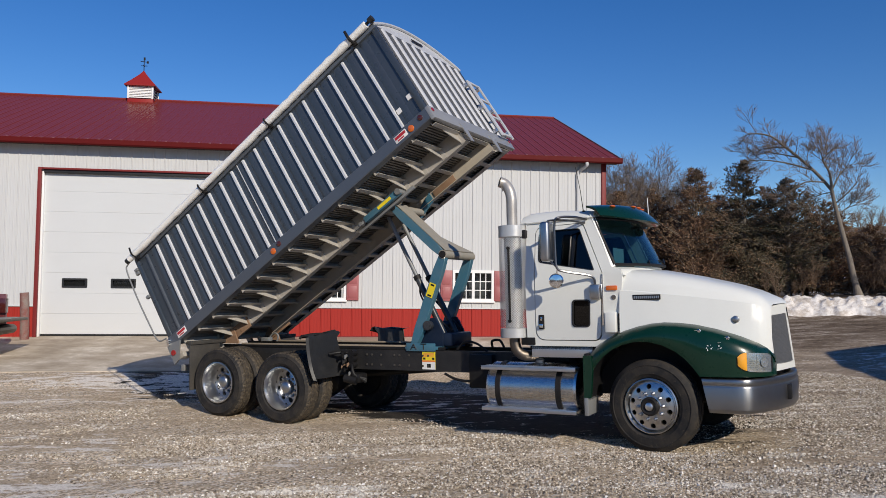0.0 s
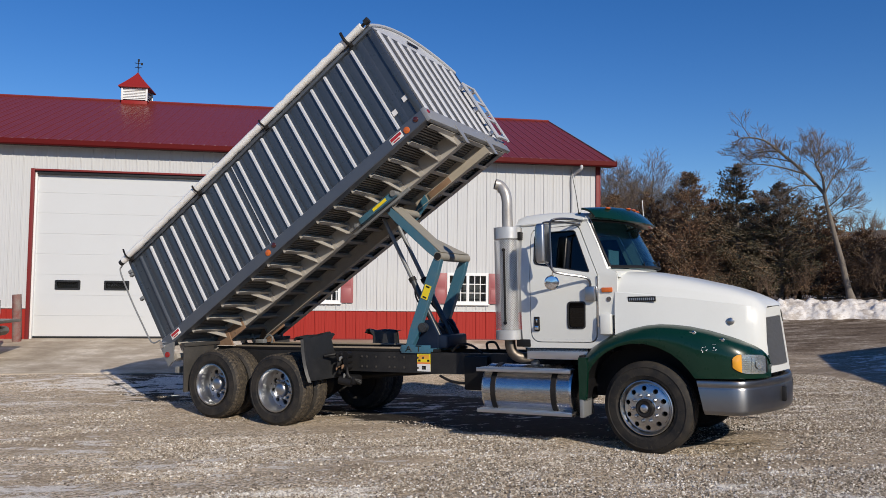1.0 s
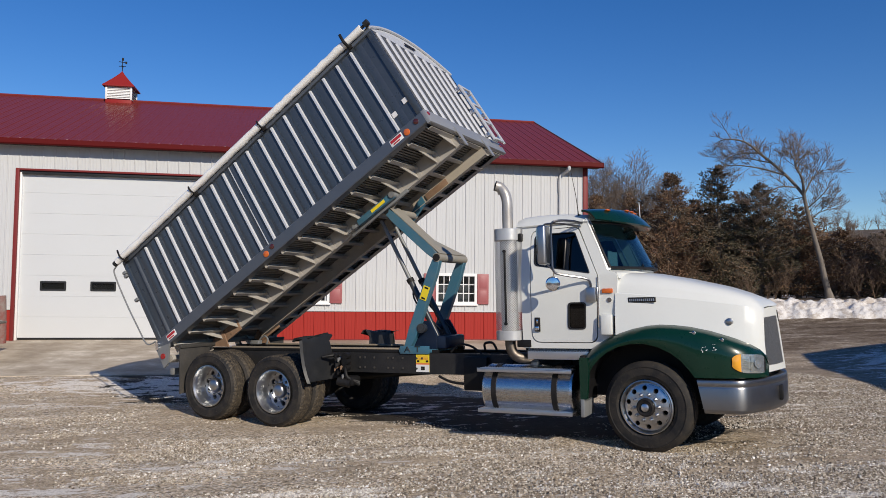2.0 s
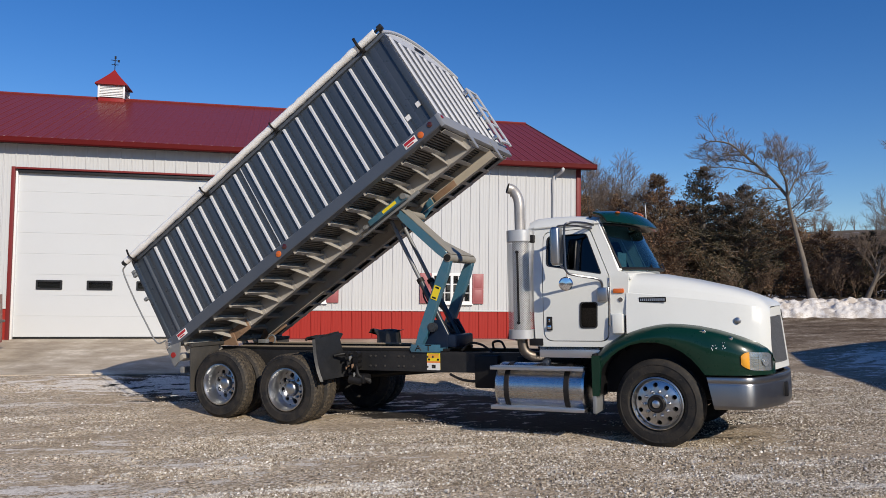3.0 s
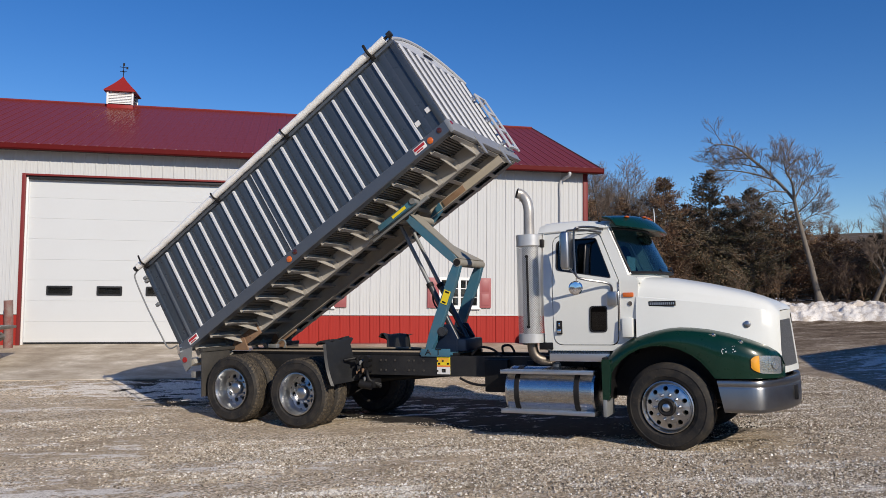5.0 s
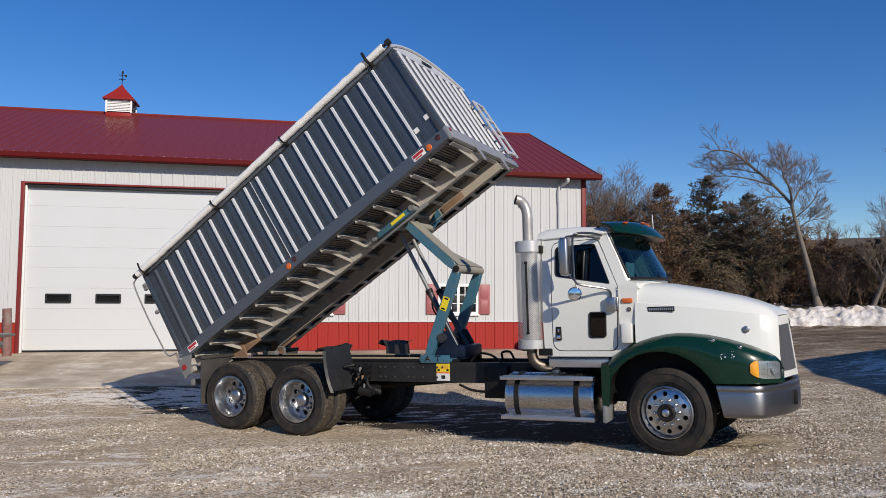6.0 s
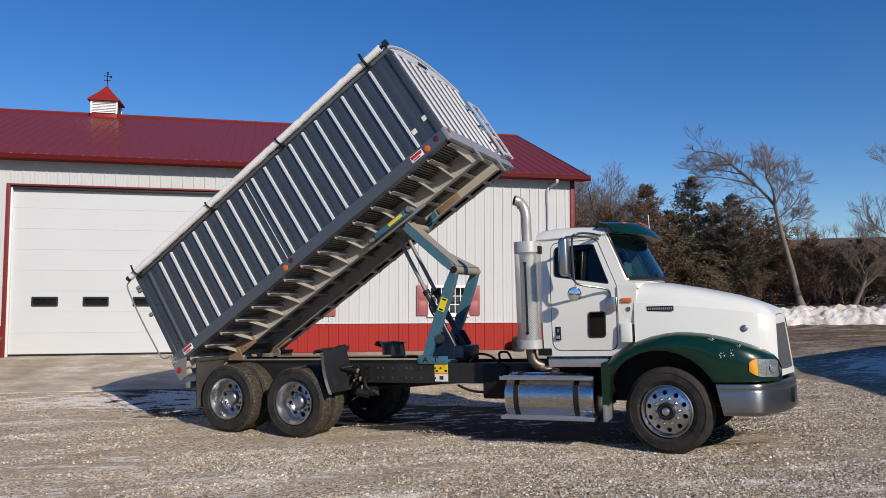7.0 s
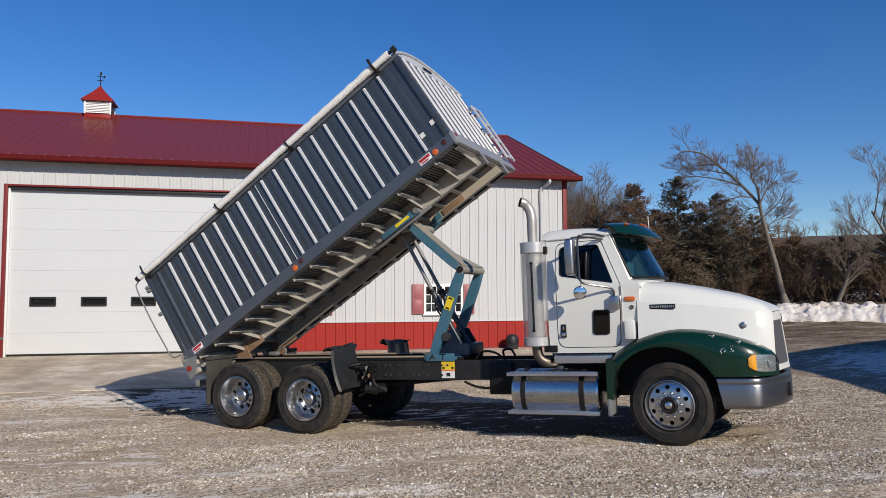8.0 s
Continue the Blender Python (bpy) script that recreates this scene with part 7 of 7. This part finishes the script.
def bare_tree(name, seed, x, y, h, lean, label, kids=4, trunk_r=0.18, spread=0.62, stems=1):
    rnd = random.Random(seed)
    z = on_ground(x, y)
    tree = thing(name, label, "tree", pose(x, y, z - 0.1), group="bare trees")
    big, small = Tubes(7), Tubes(3)
    for s in range(stems):
        d = Vector((lean[0] + rnd.uniform(-0.25, 0.25) * (stems > 1), lean[1], 1.0))
        grow(big, small, rnd, Vector((0.25 * s * (stems > 1), 0, 0)), d, h * 0.62, trunk_r, 0, spread, 0.25, kids)
    part("trunk", big.mesh("trunk", BARK), None, tree)
    part("crown", small.mesh("crown", TWIG), None, tree, "bare grey-brown twigs")
    return tree


# the tall leaning tree: fitted trunk line, limbs off it
lx, ly = place_at(37.1, 39.6)
rnd = random.Random(11)
lean_tree = thing("leaning_tree", "tall bare leaning tree behind the snow bank", "tree", pose(lx, ly, on_ground(lx, ly) - 0.1), group="bare trees")
across, out = Vector((math.cos(radians(36.7)), -math.sin(radians(36.7)), 0)), Vector((math.sin(radians(36.7)), math.cos(radians(36.7)), 0))
big, small = Tubes(8), Tubes(3)


def lt(a, z, o=0.0):
    side = 0.70 * a if a > -1.45 else -1.015 + 0.93 * (a + 1.45)
    return across * side + out * o + Vector((0, 0, z * 0.98))


trunk_line = bend([lt(0.06, 0), lt(-0.02, 0.35), lt(-0.22, 1.0), lt(-0.47, 1.95), lt(-0.78, 2.9), lt(-1.06, 3.8), lt(-1.30, 4.6), lt(-1.42, 5.1)], 3)
big.add(trunk_line, [0.165 - 0.08 * min(1.0, 1.15 * i / (len(trunk_line) - 1)) + 0.10 * max(0.0, 1 - i / 4) for i in range(len(trunk_line))])
fork = trunk_line[-1]
limbs = [
    ([fork, lt(-2.0, 5.85, 0.2), lt(-2.85, 6.75, 0.3), lt(-3.55, 7.35, 0.2), lt(-4.25, 7.95, 0.1), lt(-5.2, 8.12, 0.0), lt(-5.8, 7.85, -0.1)], 0.085),
    ([fork, lt(-1.5, 5.9, -0.2), lt(-1.8, 6.5, -0.3), lt(-1.6, 6.8, -0.2), lt(-1.3, 7.1, -0.2)], 0.075),
    ([fork, lt(-1.0, 5.8, 0.3), lt(-0.7, 6.1, 0.5), lt(-0.4, 6.4, 0.5)], 0.05),
    ([lt(-2.3, 6.15, 0.2), lt(-3.5, 6.5, -0.3), lt(-4.6, 6.7, -0.4), lt(-5.3, 6.7, -0.4)], 0.045),
    ([lt(-1.25, 4.45), lt(-0.5, 4.9, -0.3), lt(0.2, 5.5, -0.3)], 0.04),
    ([lt(-1.10, 3.95), lt(-0.4, 4.3, 0.3), lt(0.1, 4.4, 0.3)], 0.03),
    ([lt(-1.75, 5.5), lt(-2.6, 5.5, -0.4), lt(-3.4, 5.0, -0.4), lt(-3.9, 4.6, -0.4)], 0.04),
    ([lt(-1.45, 5.0), lt(-2.1, 4.9, 0.4), lt(-2.6, 4.3, 0.4)], 0.03),
    ([lt(-3.55, 7.35, 0.2), lt(-4.7, 7.4, 0.5), lt(-5.4, 7.0, 0.5)], 0.035),
    ([lt(-2.9, 6.8, 0.3), lt(-3.9, 7.1, 0.5), lt(-4.9, 7.3, 0.6)], 0.035),
    ([lt(-1.8, 6.5, -0.3), lt(-1.9, 6.9, -0.5), lt(-2.2, 7.2, -0.5)], 0.035),
]
for pts, r in limbs:
    sm = bend(pts, 3)
    big.add(sm, [r * (1 - 0.7 * i / (len(sm) - 1)) for i in range(len(sm))])
    for k in range(12):
        t = 0.2 + 0.8 * (k + rnd.random()) / 12
        i = min(int(t * (len(sm) - 1)), len(sm) - 2)
        d = (sm[i + 1] - sm[i]).normalized()
        side = Vector((rnd.uniform(-1, 1), rnd.uniform(-1, 1), rnd.uniform(-0.4, 0.9)))
        grow(big, small, rnd, sm[i], d * 0.5 + (side - d * side.dot(d)).normalized() * 0.7, rnd.uniform(0.5, 1.25), max(0.012, r * 0.3), 2, 0.6, 0.1, 4)
part("trunk", big.mesh("trunk", BARK), None, lean_tree, "pale grey leaning trunk")
part("crown", small.mesh("crown", TWIG), None, lean_tree, "fine bare twigs")


def cedar(seed, bearing, dist, h, w, mat, label):
    """A ragged juniper: trunk, boughs and thousands of small sprays."""
    rnd = random.Random(seed)
    nrg = np.random.default_rng(seed)
    x, y = place_at(bearing, dist)
    tree = thing("cedar_tree", label, "tree", pose(x, y, on_ground(x, y) - 0.1), group="cedar row")
    big = Tubes(6)
    big.add([Vector((0, 0, 0)), Vector((0.05, 0, h * 0.5)), Vector((0, 0.05, h * 0.97))], [0.16, 0.10, 0.015])
    sprays_p, sprays_d, sprays_s = [], [], []
    nb = int(230 * h / 7)
    tops = [(0.0, 0.0, 1.0)] + [(rnd.uniform(-0.4, 0.4) * w, rnd.uniform(-0.4, 0.4) * w, rnd.uniform(0.6, 0.85)) for k in range(3)]
    for b in range(nb):
        t = 0.05 + 0.95 * (b + rnd.random()) / nb
        ox, oy, tall = tops[0] if rnd.random() < 0.7 else rnd.choice(tops[1:])
        z = h * t * tall
        a = rnd.uniform(0, 6.283)
        reach = 1.12 * w * (1 - t) ** 0.72 * rnd.uniform(0.45, 1.25) * (0.78 + 0.34 * math.sin(2.5 * a + seed)) + 0.14
        d = Vector((math.cos(a), math.sin(a), rnd.uniform(-0.05, 0.45)))
        p0 = Vector((ox * t, oy * t, z))
        p2 = p0 + d * reach
        p1 = p0.lerp(p2, 0.5) + Vector((0, 0, -0.06 * reach))
        big.add([p0, p1, p2], [0.035 * (1.1 - t), 0.02, 0.006])
        for k in range(int(16 + 30 * reach)):
            u = rnd.uniform(0.18, 1.05)
            q = p0.lerp(p2, u) + Vector((rnd.gauss(0, 1), rnd.gauss(0, 1), rnd.gauss(0, 0.8))) * (0.05 + 0.055 * reach)
            sprays_p.append(q)
            sprays_d.append((d + Vector((rnd.gauss(0, 0.5), rnd.gauss(0, 0.5), rnd.gauss(0.25, 0.45)))).normalized())
            sprays_s.append(rnd.uniform(0.08, 0.22))
    P = np.array([tuple(p) for p in sprays_p])
    D = np.array([tuple(p) for p in sprays_d])
    S = np.array(sprays_s)[:, None]
    A = np.cross(D, nrg.normal(size=D.shape))
    A /= np.linalg.norm(A, axis=1)[:, None]
    B = np.cross(D, A)
    V = np.stack([P - A * S * 0.17, P + A * S * 0.17, P + D * S, P - B * S * 0.17 + D * S * 0.2, P + B * S * 0.17 + D * S * 0.2, P + D * S * 0.9 - A * S * 0.3], 1)
    F = np.array([[0, 1, 2], [3, 4, 5]])[None] + 6 * np.arange(len(P))[:, None, None]
    me = bpy.data.meshes.new("crown")
    me.from_pydata(V.reshape(-1, 3).tolist(), [], F.reshape(-1, 3).tolist())
    me.materials.append(mat)
    part("trunk", big.mesh("trunk", BARK), None, tree)
    part("crown", me, None, tree)
    return tree


GREENC = "dark green ragged cedar behind the snow bank"
BROWNC = "winter-browned ragged cedar behind the snow bank"
for seed, bearing, dist, h, w, mat in (
    (21, 21.6, 41.0, 5.6, 2.3, CEDARBROWN), (22, 24.2, 43.0, 5.9, 2.6, CEDARBROWN), (23, 26.9, 41.0, 6.7, 3.1, CEDARBROWN), (24, 30.1, 42.0, 7.1, 3.2, CEDAR),
    (25, 32.9, 41.5, 5.9, 1.9, CEDAR), (33, 31.5, 44.5, 6.0, 2.6, CEDARBROWN), (35, 28.5, 44.0, 5.6, 2.6, CEDARBROWN), (26, 35.3, 42.5, 4.7, 2.5, CEDARBROWN), (27, 37.9, 43.5, 3.5, 2.5, CEDARBROWN), (28, 40.6, 42.5, 3.3, 2.5, CEDAR),
    (29, 43.4, 43.0, 3.4, 2.6, CEDARBROWN), (30, 46.6, 43.0, 3.8, 2.4, CEDAR), (31, 50.6, 42.0, 4.8, 2.6, CEDAR), (32, 18.9, 42.0, 5.6, 2.4, CEDARBROWN), (34, 54.6, 43.0, 5.2, 2.6, CEDARBROWN),
    (36, 26.0, 45.5, 5.4, 2.8, CEDARBROWN), (37, 34.0, 46.0, 5.6, 2.8, CEDAR), (38, 29.4, 46.5, 5.6, 2.8, CEDAR), (39, 39.2, 46.5, 3.2, 2.8, CEDARBROWN),
):
    cedar(seed, bearing, dist, h, w, mat, GREENC if mat is CEDAR else BROWNC)

for seed, bearing, dist, h, lean, kids, stems in (
    (41, 22.4, 45.5, 9.0, (0.05, 0), 5, 4), (42, 25.0, 46.0, 8.3, (-0.05, 0), 5, 4), (43, 27.4, 47.0, 7.0, (0.1, 0), 5, 2), (44, 20.2, 44.0, 7.8, (0, 0.05), 6, 2),
    (45, 40.3, 39.0, 3.5, (0.22, -0.2), 5, 1), (46, 44.5, 39.6, 7.5, (-0.02, 0.03), 5, 2), (47, 40.6, 60.0, 5.4, (0.1, 0), 5, 2), (48, 44.0, 58.0, 5.2, (0.0, 0), 5, 2),
    (49, 38.4, 60.0, 5.6, (0.0, 0), 5, 2), (50, 48.5, 40.5, 8.5, (-0.1, 0), 5, 2),
):
    x, y = place_at(bearing, dist)
    bare_tree("bare_tree", seed, x, y, h, lean, "bare grey-brown tree among the cedars", kids, 0.13, 0.62, stems)

# brush along the bank, and far trees on the rise
rnd = random.Random(77)
big, small = Tubes(3), Tubes(3)
for k in range(120):
    x, y = place_at(rnd.uniform(20, 60), rnd.uniform(38.6, 45))
    p = Vector((x, y, on_ground(x, y) - 0.05))
    for j in range(3):
        grow(small, small, rnd, p, Vector((rnd.uniform(-0.5, 0.5), rnd.uniform(-0.5, 0.5), 1)), rnd.uniform(0.6, 1.7), 0.014, 2, 0.55, 0.3, 3)
tagged(new("brush", small.mesh("brush", BRUSH)), "brown leafless brush along the snow bank", "brush", kind="stuff")
small = Tubes(3)
for k in range(70):
    b = rnd.uniform(30, 66)
    x, y = place_at(b, rnd.uniform(395, 430))
    p = Vector((x, y, on_ground(x, y) - 0.3))
    for j in range(3):
        grow(small, small, rnd, p, Vector((rnd.uniform(-0.4, 0.4), rnd.uniform(-0.4, 0.4), 1)), rnd.uniform(3, 8), 0.16, 2, 0.6, 0.3, 4)
tagged(new("far_trees", small.mesh("far_trees", TWIG)), "far bare trees on the ridge", "trees", kind="stuff")
